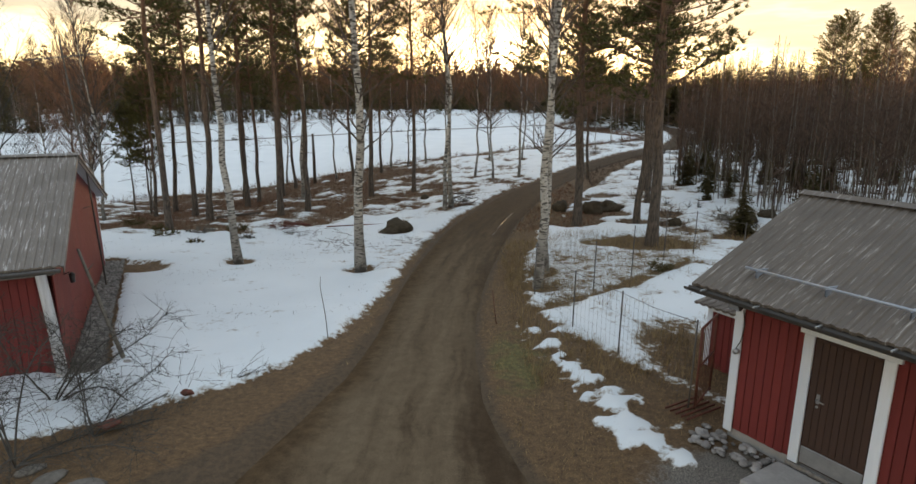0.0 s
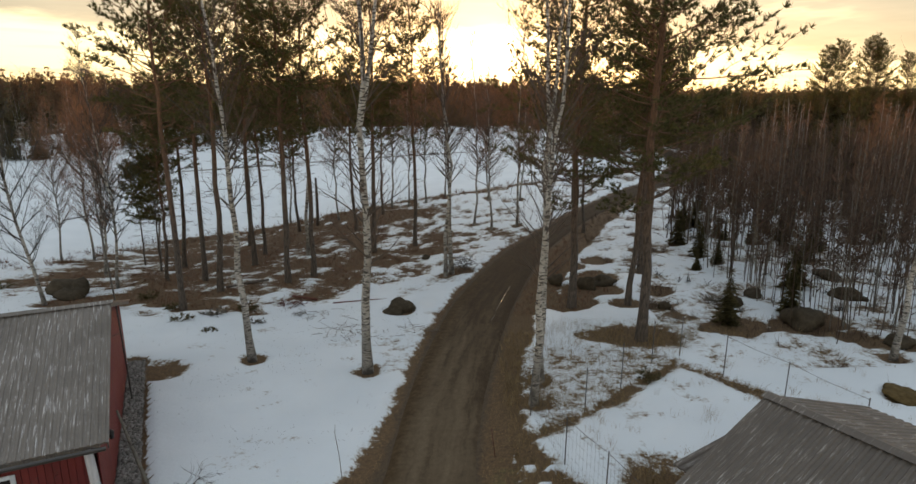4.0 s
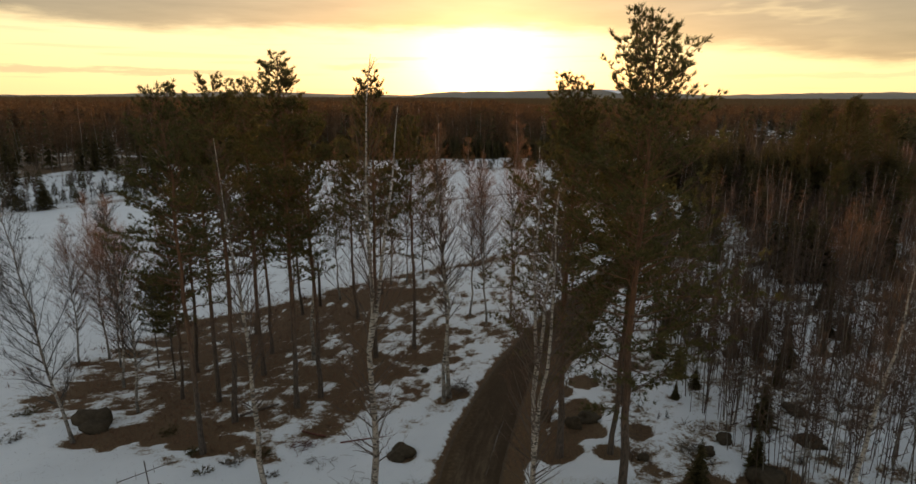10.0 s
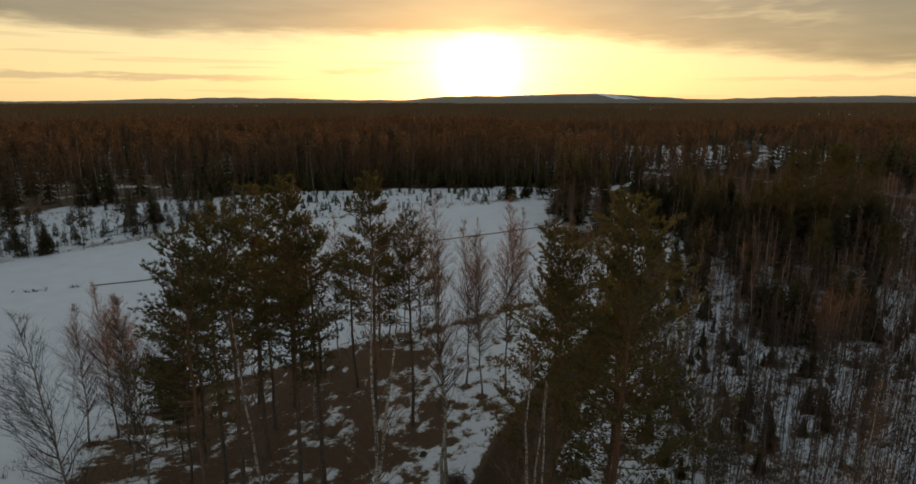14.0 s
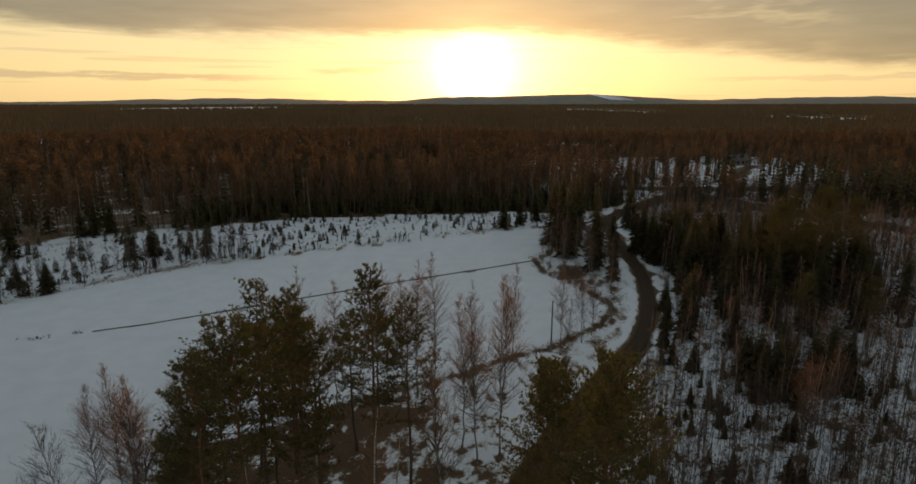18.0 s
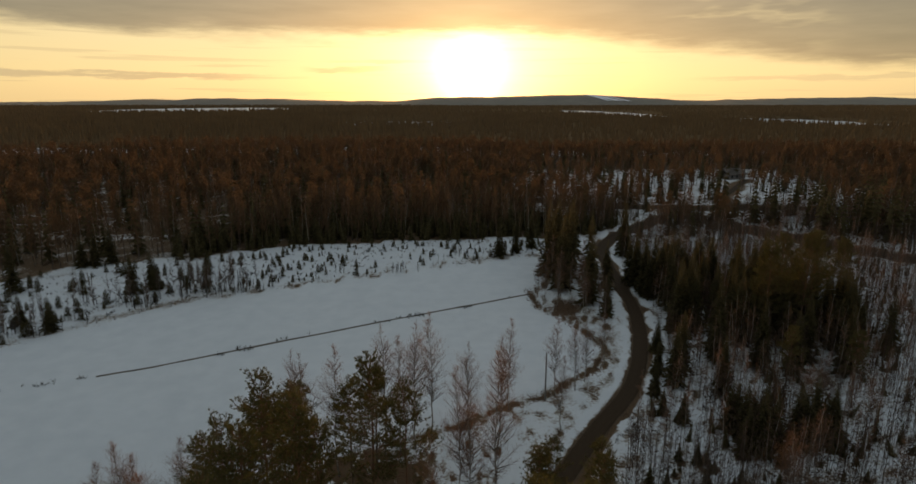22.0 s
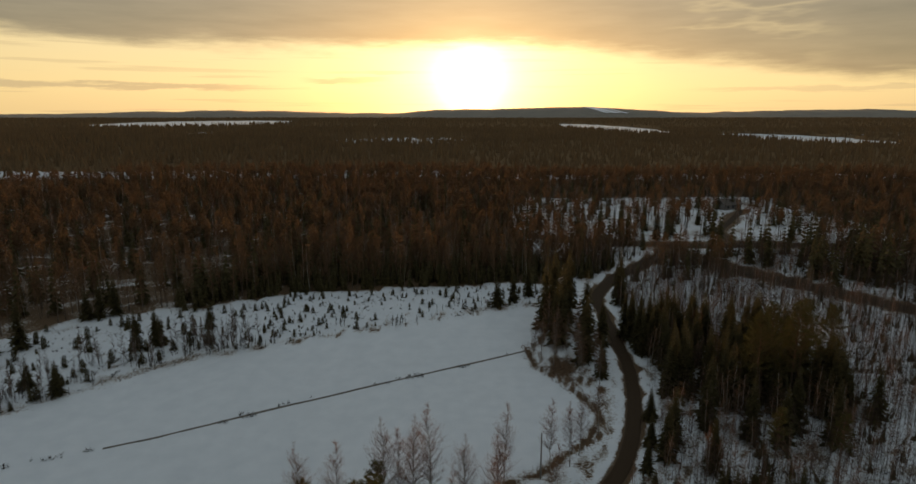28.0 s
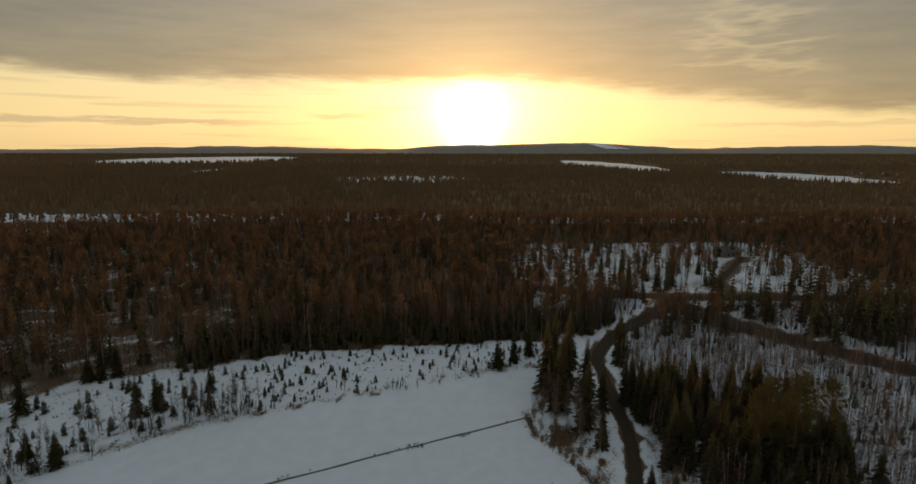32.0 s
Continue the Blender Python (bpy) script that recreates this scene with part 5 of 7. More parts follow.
wood("pine_wood_edge", shape_pine_far(1, 84, 5.2, 0.8, 0.22), [M_PINE, M_WOODPINE], scatter(15000, 1, -330, 330, 95, 420, lambda x, y: north_wood(x, y) & ~above(x, y - 45, WOOD_EDGE) & open_west(x, y)), "dense dark pine wood along the field", "woods", 0.80)
wood("pine_wood", shape_pine_far(15, 36, 9.0, 1.15, 0.42), [M_PINE, M_WOODPINE], scatter(9600, 16, -330, 330, 95, 420, lambda x, y: north_wood(x, y) & above(x, y - 45, WOOD_EDGE)), "dense dark pine wood past the field", "woods", 0.80)
wood("spruce_wood", shape_spruce_far(2), [M_DARKBARK, M_SPRUCE], scatter(3800, 2, -330, 330, 95, 420, lambda x, y: north_wood(x, y) & above(x, y - 6, WOOD_EDGE) & open_west(x, y)), "dark spruces in dense mixed woods", "woods", 0.80)
wood("birch_wood", shape_birch_far(3, 34, 15.5, 0.3, 0.08, 1.3), [M_BIRCH, M_REDTWIG], scatter(4600, 3, -330, 330, 95, 420, lambda x, y: north_wood(x, y)), "bare reddish birches in mixed woods", "woods", 0.80)
wood("understory_wood", shape_spruce_far(11), [M_DARKBARK, M_SPRUCE], understory(), "low spruces under the edge of the woods", "woods")
wood("east_spruce_wood", shape_spruce_far(4), [M_DARKBARK, M_SPRUCE], scatter(1700, 4, 40, 330, 40, 330, east_wood), "dark spruces beside the gravel road", "woods")
wood("east_birch_wood", shape_birch_far(5, 42, 14.0, 0.25, 0.08, 1.2), [M_BIRCH, M_REDTWIG], scatter(3200, 5, 40, 330, 40, 330, east_wood), "bare slender birches beside the gravel road", "woods")


def thicket(x, y):
    d, w = line_distance(x, y, DRIVE)
    return (d > w + 2.5) & (x > 9.5) & (y > 22) & (x < 150) & clear_of_roads(x, y, 2.0) & in_view(x, y, 6) & (x > np.interp(y, [20, 40, 60, 80, 110, 150], [14, 14, 22, 33, 42, 46])) & (y < 205)


wood("young_birch_thicket", shape_birch_far(6, 12, 6.0, 0.12, 0.024, 0.85), [M_TWIG, M_TWIG], scatter(30000, 6, 9, 150, 22, 205, lambda x, y: thicket(x, y) & (vnoise(x / 5, y / 5, 85) + 0.35 * vnoise(x * 1.1, y * 1.1, 86) > 0.46)), "dense thicket of thin leafless young birches in snow", "thicket")
wood("tall_birch_thicket", shape_birch_far(7, 44, 8.6, 0.3, 0.042, 0.75), [M_BIRCH, M_REDTWIG], scatter(2300, 7, 9, 150, 22, 205, lambda x, y: thicket(x, y) & (np.hypot(x, y) > 62)), "taller leafless birches in a thicket", "thicket")

wood("thicket_young_spruces", shape_spruce_far(18), [M_DARKBARK, M_SPRUCE], scatter(1900, 18, 14, 150, 55, 205, lambda x, y: thicket(x, y) & (vnoise(x / 8, y / 8, 87) > 0.35)), "small dark spruces among thin birches", "thicket", 0.21)
wood("near_birch_thicket", shape_birch_far(17, 60, 7.6, 0.30, 0.036, 0.5), [M_TWIG_GREY, M_TWIG], scatter(2300, 17, 9, 60, 22, 66, lambda x, y: thicket(x, y) & (np.hypot(x, y) <= 62) & (vnoise(x * 2.3, y * 2.1, 68) > 0.6)), "slender leafless birches in a thicket", "thicket")

def shape_far_conifer(seed, h, wide, tiers):
    """A ragged conifer seen from afar: a few uneven skirts."""
    r = np.random.default_rng(seed)
    c = Shape()
    for k in range(tiers):
        f = k / tiers
        a = np.arange(5) * 1.2566 + r.uniform(0, 1.2)
        rad = wide * (1 - 0.8 * f) * r.uniform(0.6, 1.25, 5)
        ring = np.column_stack([np.cos(a) * rad, np.sin(a) * rad, h * (0.22 + 0.62 * f) + r.uniform(-0.06, 0.04, 5) * h])
        c.add(np.vstack([ring, [(0, 0, h * (0.22 + 0.62 * f) + h * 0.78 / tiers * 1.25)]]), [(i, (i + 1) % 5, 5) for i in range(5)])
    return c


for k, (count, h, wide) in enumerate([(9000, 14.5, 1.9), (9000, 12.5, 1.5), (6000, 16.0, 2.2)]):
    wood("far_conifer_wood", [shape_far_conifer(8 + k, h, wide, 3)], [M_FARWOOD], scatter(count, 80 + k, -900, 900, 330, 1050, lambda x, y: far(x, y) & ~(above(x, y, WOOD_EDGE) & (y < 420))), "endless dark conifer woods", "woods", 0.86)
for k, (count, h, wide, y0, y1) in enumerate([(22000, 12.0, 2.0, 900, 1500), (22000, 12.5, 3.6, 1500, 3300)]):
    wood("distant_wood", [shape_far_conifer(30 + k, h, wide, 2)], [M_FARWOOD], scatter(count, 90 + k, -1.7 * y1 / 2, 1.7 * y1 / 2, y0, y1, far), "hazy woods stretching to the horizon", "woods")


def rim_scrub(x, y):
    d, _ = line_distance(x, y, NORTH)
    return above(x, y, NORTH) & ~above(x, y, WOOD_EDGE) & (vnoise(x / 4.5, y / 3.5, 66) > 0.30 + 0.035 * d + 0.28 * ss(-48, -25, x)) & (d > 0.4)


wood("rim_scrub", shape_birch_far(12, 26, 2.2, 0.05, 0.024, 1.3), [M_DARKBARK, M_DARKTWIG], scatter(7500, 12, -100, 30, 80, 160, rim_scrub), "dark leafless scrub along the field's far rim", "scrub")
wood("strip_birches", shape_birch_far(13, 40, 7.0, 0.25, 0.035, 1.2), [M_BIRCH, M_TWIG], scatter(2600, 13, -110, 10, 80, 160, lambda x, y: rim_scrub(x, y) & (x < -30)), "thin young birches on the replanted strip", "birch")

wood("branch_spruce_wood", shape_spruce_far(14), [M_DARKBARK, M_SPRUCE], scatter(420, 14, 60, 150, 100, 205, lambda x, y: thicket(x, y) & (vnoise(x / 9, y / 9, 69) > 0.4) & (x > np.interp(y, [80, 122, 150, 166, 184, 200], [170, 137, 121, 111, 100, 95]))), "dark spruces in the thicket by the gravel roads", "woods")

# the floor of the far woods: a dark canopy sheet just under the tree tops
cxs, cys = np.linspace(-2600, 2600, 260), np.concatenate([np.linspace(430, 1200, 110), np.geomspace(1210, 4600, 110)])
CX, CY = np.meshgrid(cxs, cys)
CZ = 4.5 + 4.0 * (fbm(CX / 40, CY / 40, 91) - 0.5) - 14.0 * lakes(CX, CY) - 10 * ss(500, 430, CY)
me = mesh_from("canopy", np.stack([CX, CY, CZ], 2).reshape(-1, 3), grid_faces(len(cxs), len(cys)), [M_FARWOOD], None, True)
tagged(new("far_woodland", me), "dark continuous canopy of distant woods", "woods", kind="stuff")

# low hills on the horizon, their haze put into the colour
HX = np.linspace(-3600, 3600, 240)
prof = 10 + 16 * np.exp(-((HX + 1450) / 700) ** 2) + 30 * np.exp(-((HX - 950) / 620) ** 2) + 14 * np.exp(-((HX - 60) / 300) ** 2) + 16 * np.exp(-((HX - 3000) / 900) ** 2) + 10 * (fbm(HX / 260, HX * 0, 95) - 0.5)
rows = []
for u, yy in ((0.0, 3500), (0.35, 3800), (0.75, 4100), (1.0, 4350), (0.6, 4600)):
    rows.append(np.stack([HX, np.full_like(HX, yy), -6 + (prof + 6) * u * 1.75 + 5 * (fbm(HX / 90, HX * 0 + yy, 96) - 0.5)], 1))
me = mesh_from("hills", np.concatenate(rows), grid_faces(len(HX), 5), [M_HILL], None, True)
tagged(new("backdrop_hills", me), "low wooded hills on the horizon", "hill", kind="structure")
# pale ski runs on one hill
for k, (x0, w, dx) in enumerate([(1090, 16, 60), (1150, 26, 90), (1215, 14, 70)]):
    rows = []
    for u in np.linspace(0.45, 0.98, 8):
        yy = np.interp(u, [0.0, 0.35, 0.75, 1.0], [3500, 3800, 4100, 4350])
        hh = float(np.interp(x0, HX, prof))
        xx = x0 - dx * (u - 0.45) * 1.4
        rows += [(xx - w, yy, -6 + (hh + 6) * u * 1.75 + 3.5), (xx + w, yy, -6 + (hh + 6) * u * 1.75 + 3.5)]
    F = [(2 * i, 2 * i + 1, 2 * i + 3, 2 * i + 2) for i in range(7)]
    tagged(new("backdrop_ski_run", mesh_from("ski_run", rows, F, [M_FARSNOW])), "pale ski run on a distant hill", "slope", kind="structure")

# ---------- sheds ----------
def box_mesh(name, size, mat, bevel=0.0):
    """A box with its lower corner at the origin and, where wanted, softened edges."""
    bm = bmesh.new()
    bmesh.ops.create_cube(bm, size=1.0)
    bmesh.ops.translate(bm, verts=bm.verts, vec=(0.5, 0.5, 0.5))
    bmesh.ops.scale(bm, verts=bm.verts, vec=size)
    if bevel:
        bmesh.ops.bevel(bm, geom=bm.edges, offset=bevel, segments=1, affect="EDGES")
    me = bpy.data.meshes.new(name)
    bm.to_mesh(me)
    bm.free()
    me.materials.append(mat)
    return me


def box_part(name, lo, hi, mat, parent, label="", bevel=0.006):
    size = [b - a for a, b in zip(lo, hi)]
    return part(name, box_mesh(name, size, mat, min(bevel, min(size) * 0.3)), parent, label, Matrix.Translation(lo))


def tube_part(name, pts, r, mat, parent, label="", sides=8):
    sh = Shape()
    sh.tube(pts, np.full(len(pts), r) if np.isscalar(r) else r, sides)
    ends = [np.array(pts[0], float), np.array(pts[-1], float)]
    V, F = sh.arrays()
    k = len(V)
    V = np.vstack([V, ends])
    n = len(pts)
    caps = [(k, (i + 1) % sides, i) for i in range(sides)] + [(k + 1, (n - 1) * sides + i, (n - 1) * sides + (i + 1) % sides) for i in range(sides)]
    me = mesh_from(name, V, np.vstack([F, caps]), [mat], None, True)
    return part(name, me, parent, label) if parent is not None else new(name, me)


def roof_slope(name, x0, x1, eave, ridge, mat, parent, label, pitch=0.17, rib=0.022):
    """Profiled sheet between an eave line and a ridge line, both (y, z), with its own thickness."""
    xs = []
    k = 0
    while x0 + k * pitch < x1:
        xs += [(x0 + k * pitch, 0), (x0 + (k + 0.42) * pitch, 0), (x0 + (k + 0.55) * pitch, 1), (x0 + (k + 0.87) * pitch, 1)]
        k += 1
    xs.append((x1, 0))
    xs = np.array([p for p in xs if p[0] <= x1])
    n = np.array((-(ridge[1] - eave[1]), ridge[0] - eave[0]))
    n = n / np.linalg.norm(n) * (1 if n[1] > 0 else -1)
    rows = []
    for u in np.linspace(0, 1, 7):
        y, z = eave[0] + (ridge[0] - eave[0]) * u, eave[1] + (ridge[1] - eave[1]) * u
        lift = xs[:, 1] * rib + 0.004 * (vnoise(xs[:, 0] * 2, np.full(len(xs), u * 9), 5) - 0.5)
        rows.append(np.stack([xs[:, 0], y + n[0] * lift, z + n[1] * lift], 1))
    top = np.concatenate(rows)
    under = top - np.array((0, n[0], n[1])) * 0.05
    m = len(xs)
    f = grid_faces(m, 7)
    k = len(top)
    side = []
    for i in range(m - 1):
        side += [(i, i + k, i + 1 + k, i + 1), (6 * m + i, 6 * m + i + 1, 6 * m + i + 1 + k, 6 * m + i + k)]
    for j in range(6):
        a, b = j * m, j * m + m - 1
        side += [(a, a + m, a + m + k, a + k), (b, b + k, b + m + k, b + m)]
    return part(name, mesh_from(name, np.vstack([top, under]), np.vstack([f, f[:, ::-1] + k, side]), [mat]), parent, label)


def boards(wall, x0, x1, z0, top, mat, width=0.14, axis="x", skip=None):
    """Upright boards, each a piece of its own, on the outer face of a wall that runs along its own x or y."""
    base = box_mesh("board", (width - 0.012, 0.024, 1.0), mat, 0.004)
    x = x0
    while x + width <= x1 + 0.01:
        a, b = z0, top(x + width / 2)
        if skip and skip[0] - width * 0.4 < x + width / 2 < skip[1] + width * 0.4:
            a = skip[2]
        if b - a > 0.03:
            m = Matrix.Translation((x, -0.024, a)) if axis == "x" else Matrix.Translation((0.0, x, a)) @ pose(0, 0, 0, 0, 0, 90) @ Matrix.Translation((0, -0.024, 0))
            ob = part("board", base, wall, "", m @ Matrix.Diagonal((1, 1, b - a, 1)))
        x += width


# the shed with the dark door
RED_SHED = thing("red_shed", "red board shed with dark brown door and white trim", "shed", pose(4.56, 9.21, 0.0, 0, 0, -59.3))
s = RED_SHED
box_part("foundation", (0.02, 0.03, -0.35), (8.0, 5.6, 0.16), M_CONCRETE, s, "low grey concrete plinth")
LEN = 8.0
front = box_part("front_wall", (0.0, 0.03, 0.16), (LEN, 0.13, 2.93), M_RED, s)
boards(front, 0.12, LEN, 0.0, lambda x: 2.77, M_RED, 0.145, "x", (1.11, 2.29, 2.18))
side = box_part("side_wall", (0.0, 0.13, 0.16), (0.1, 5.45, 2.60), M_RED, s)
box_part("side_wall", (LEN - 0.1, 0.13, 0.16), (LEN, 5.45, 2.60), M_RED, s)
box_part("back_wall", (0.0, 5.45, 0.16), (LEN, 5.55, 2.60), M_RED, s)
for xg in (0.0, LEN - 0.1):
    sh = Shape()
    v = [(xg, 0.135, 2.602), (xg, 5.44, 2.602), (xg, 2.1, 3.82)]
    w = [(x + 0.1, y, z) for x, y, z in v]
    sh.add(v + w, [(0, 2, 1), (3, 4, 5), (0, 1, 4), (0, 4, 3), (1, 2, 5), (1, 5, 4), (2, 0, 3), (2, 3, 5)])
    part("gable", sh.mesh("gable", M_RED, False), s)
box_part("corner_board", (-0.03, -0.035, 0.10), (0.12, 0.0, 2.92), M_WHITE, s, "white corner board")
box_part("corner_board", (-0.03, 0.0, 0.10), (0.0, 0.12, 2.92), M_WHITE, s, "white corner board")
roof_slope("roof_front", -0.36, LEN + 0.36, (-0.77, 2.71), (2.1, 3.93), M_ROOF, s, "weathered brown-grey profiled sheet roof")
roof_slope("roof_back", -0.36, LEN + 0.36, (6.3, 2.50), (2.1, 3.93), M_ROOF, s, "weathered brown-grey profiled sheet roof")
cap = Shape()
for dy, y0 in ((-1, 2.1), (1, 2.1)):
    cap.add([(-0.4, y0, 3.985), (LEN + 0.4, y0, 3.985), (LEN + 0.4, y0 + dy * 0.16, 3.925), (-0.4, y0 + dy * 0.16, 3.925)], [(0, 1, 2), (0, 2, 3)] if dy < 0 else [(0, 2, 1), (0, 3, 2)])
part("ridge_cap", cap.mesh("ridge_cap", M_ROOF), s, "folded ridge cap")
for yy, zz, dy in ((-0.77, 2.71, 1), (6.3, 2.50, -1)):
    box_part("fascia", (-0.34, yy + dy * 0.06, zz - 0.17), (LEN + 0.34, yy + dy * 0.085, zz - 0.045), M_GUTTER, s, "dark eaves board")
box_part("soffit", (-0.3, -0.68, 2.60), (LEN + 0.3, 0.0, 2.63), M_GREYWOOD, s)
for xg in (-0.345, LEN + 0.32):
    for e, r in (((-0.77, 2.66), (2.1, 3.88)), ((6.3, 2.45), (2.1, 3.88))):
        sh = Shape()
        v = [(xg, e[0], e[1] - 0.10), (xg, r[0], r[1] - 0.10), (xg, r[0], r[1]), (xg, e[0], e[1])]
        sh.add(v + [(x + 0.025, y, z) for x, y, z in v], [(0, 2, 1), (0, 3, 2), (4, 5, 6), (4, 6, 7), (0, 1, 5), (0, 5, 4), (2, 3, 7), (2, 7, 6)])
        part("bargeboard", sh.mesh("bargeboard", M_GUTTER, False), s)
# half-round gutter with brackets
g = Shape()
gx = np.array([-0.40, LEN + 0.4])
ang = np.linspace(math.pi, 2 * math.pi, 9)
prof = np.stack([-0.84 + 0.062 * np.cos(ang), 2.665 + 0.062 * np.sin(ang)], 1)
V = np.concatenate([np.column_stack([np.full(9, x), prof]) for x in gx] + [np.column_stack([np.full(9, x), prof * (0.94, 1) + (-0.05, 0.006)]) for x in gx])
F = []
for i in range(8):
    F += [(i, i + 1, i + 10), (i, i + 10, i + 9), (18 + i, 28 + i, 19 + i), (18 + i, 27 + i, 28 + i)]
part("gutter", mesh_from("gutter", V, F, [M_GUTTER], None, True), s, "black half-round rain gutter")
for k in range(10):
    box_part("gutter_bracket", (-0.1 + k * 0.88, -0.905, 2.655), (-0.07 + k * 0.88, -0.76, 2.685), M_STEEL, s)


def on_roof(y, lift=0.0):
    return 2.71 + (y + 0.77) * 1.22 / 2.87 + lift


rail = tube_part("snow_guard", [(0.22, -0.30, on_roof(-0.30, 0.13)), (4.0, -0.30, on_roof(-0.30, 0.13)), (7.8, -0.30, on_roof(-0.30, 0.13))], 0.021, M_RAIL, s, "blue-grey snow guard pipe")
for k in range(8):
    x = 0.42 + k * 1.02
    sh = Shape()
    v = [(x, -0.34, on_roof(-0.34, 0.02)), (x, -0.05, on_roof(-0.05, 0.02)), (x, -0.27, on_roof(-0.30, 0.15)), (x, -0.34, on_roof(-0.34, 0.13))]
    sh.add(v + [(a + 0.02, b, c) for a, b, c in v], [(0, 2, 1), (0, 3, 2), (4, 5, 6), (4, 6, 7), (0, 1, 5), (0, 5, 4), (1, 2, 6), (1, 6, 5), (2, 3, 7), (2, 7, 6)])
    part("snow_guard_bracket", sh.mesh("snow_guard_bracket", M_RAIL, False), s)
# door and its casing
door = box_part("door", (1.26, -0.012, 0.17), (2.15, 0.03, 2.20), M_BROWN, s, "dark brown boarded door")
plank = box_mesh("door_plank", (0.090, 0.016, 1.66), M_BROWN, 0.004)
for k in range(9):
    part("door_plank", plank, door, "", Matrix.Translation((0.015 + k * 0.097, -0.016, 0.34)))
box_part("kick_plate", (0.01, -0.022, 0.03), (0.88, 0.0, 0.30), M_STEEL, door, "grey metal kick plate")
handle = tube_part("door_handle", [(0.15, -0.02, 1.12), (0.15, -0.075, 1.12), (0.27, -0.08, 1.11)], 0.011, M_STEEL, door, "steel lever handle")
tube_part("lock", [(0.15, -0.018, 1.0), (0.15, -0.03, 1.0)], 0.022, M_STEEL, door, "round steel lock")
box_part("handle_plate", (0.125, -0.022, 1.05), (0.175, -0.014, 1.20), M_STEEL, door)
for a, b in (((1.10, -0.045, 0.12), (1.25, 0.0, 2.22)), ((2.16, -0.045, 0.12), (2.31, 0.0, 2.22))):
    box_part("door_casing", a, b, M_WHITE, s, "white door casing")
box_part("door_casing", (1.04, -0.055, 2.222), (2.37, 0.0, 2.38), M_WHITE, s, "white head casing")
box_part("threshold", (1.10, -0.10, 0.10), (2.31, -0.05, 0.16), M_GREYWOOD, s)
# flood lamp, junction box and cable
lampo = thing("flood_lamp", "small black flood lamp under the shed eaves", "lamp", RED_SHED.matrix_basis @ pose(0.05, -0.17, 2.36, 25, 0, 0))
box_part("housing", (-0.1, -0.06, -0.07), (0.1, 0.03, 0.07), M_BLACK, lampo)
box_part("glass", (-0.085, -0.066, -0.055), (0.085, -0.061, 0.055), M_STEEL, lampo, "pale lamp glass")
tube_part("arm", [(0, 0.02, 0), (0, 0.15, 0.06)], 0.015, M_BLACK, lampo)
jb = thing("junction_box", "grey junction box with a hanging cable on the corner board", "junction box", RED_SHED.matrix_basis @ pose(0.03, -0.09, 1.55))
tube_part("box", [(0.05, 0.054, 0), (0.05, -0.02, 0)], 0.045, M_STEEL, jb, "", 12)
tube_part("cable", [(0.05, 0.0, 0.05), (0.13, -0.01, 0.22), (0.16, 0.0, 0.48), (0.10, 0.02, 0.72)], 0.008, M_BLACK, jb)

# step and the bed of round stones in front of the door
m = RED_SHED.matrix_basis
step = box_part("step", (0, 0, 0), (1.5, 0.95, 0.14), M_CONCRETE, None, "", 0.02)
step.name = "door_step"
step.matrix_basis = m @ pose(1.0, -1.05, -0.05)
tagged(step, "flat grey concrete step before a shed door", "step")


def rock_mesh(name, seed, mat, rough=0.22, squash=(1, 1, 0.7), detail=3):
    r = random.Random(seed)
    bm = bmesh.new()
    bmesh.ops.create_icosphere(bm, subdivisions=detail, radius=1.0)
    off = Vector((r.uniform(-50, 50), r.uniform(-50, 50), r.uniform(-50, 50)))
    for v in bm.verts:
        d = 1 + rough * (noise.noise(v.co * 1.1 + off) * 1.6 + noise.noise(v.co * 2.9 + off) * 0.8 + noise.noise(v.co * 6.5 + off) * 0.35)
        v.co = Vector((v.co.x * squash[0], v.co.y * squash[1], v.co.z * squash[2])) * d
    me = bpy.data.meshes.new(name)
    bm.to_mesh(me)
    bm.free()
    me.materials.append(mat)
    me.polygons.foreach_set("use_smooth", [True] * len(me.polygons))
    return me


stones = [rock_mesh("stone", k, M_PEBBLE, 0.10, (1, 0.78, 0.5), 2) for k in range(4)]
rng = np.random.default_rng(12)
for k in range(170):
    lx = rng.uniform(-0.3, 2.6)
    ly = -rng.uniform(0.03, 0.75 - 0.2 * lx if lx < 1.0 else 0.4)
    if 0.95 < lx < 2.55 and ly < -0.22:
        continue
    p = m @ Vector((lx, ly, 0))
    sz = 0.034 + 0.066 * rng.random() ** 1.7
    ob = new("stone", stones[k % 4])
    ob.matrix_basis = pose(p.x, p.y, 0.015 + sz * 0.2, rng.uniform(-14, 14), rng.uniform(-14, 14), rng.uniform(0, 360)) @ Matrix.Diagonal((sz, sz, sz, 1))
    tagged(ob, "rounded grey stone in a bed along the shed", "stone", "stones along the shed")

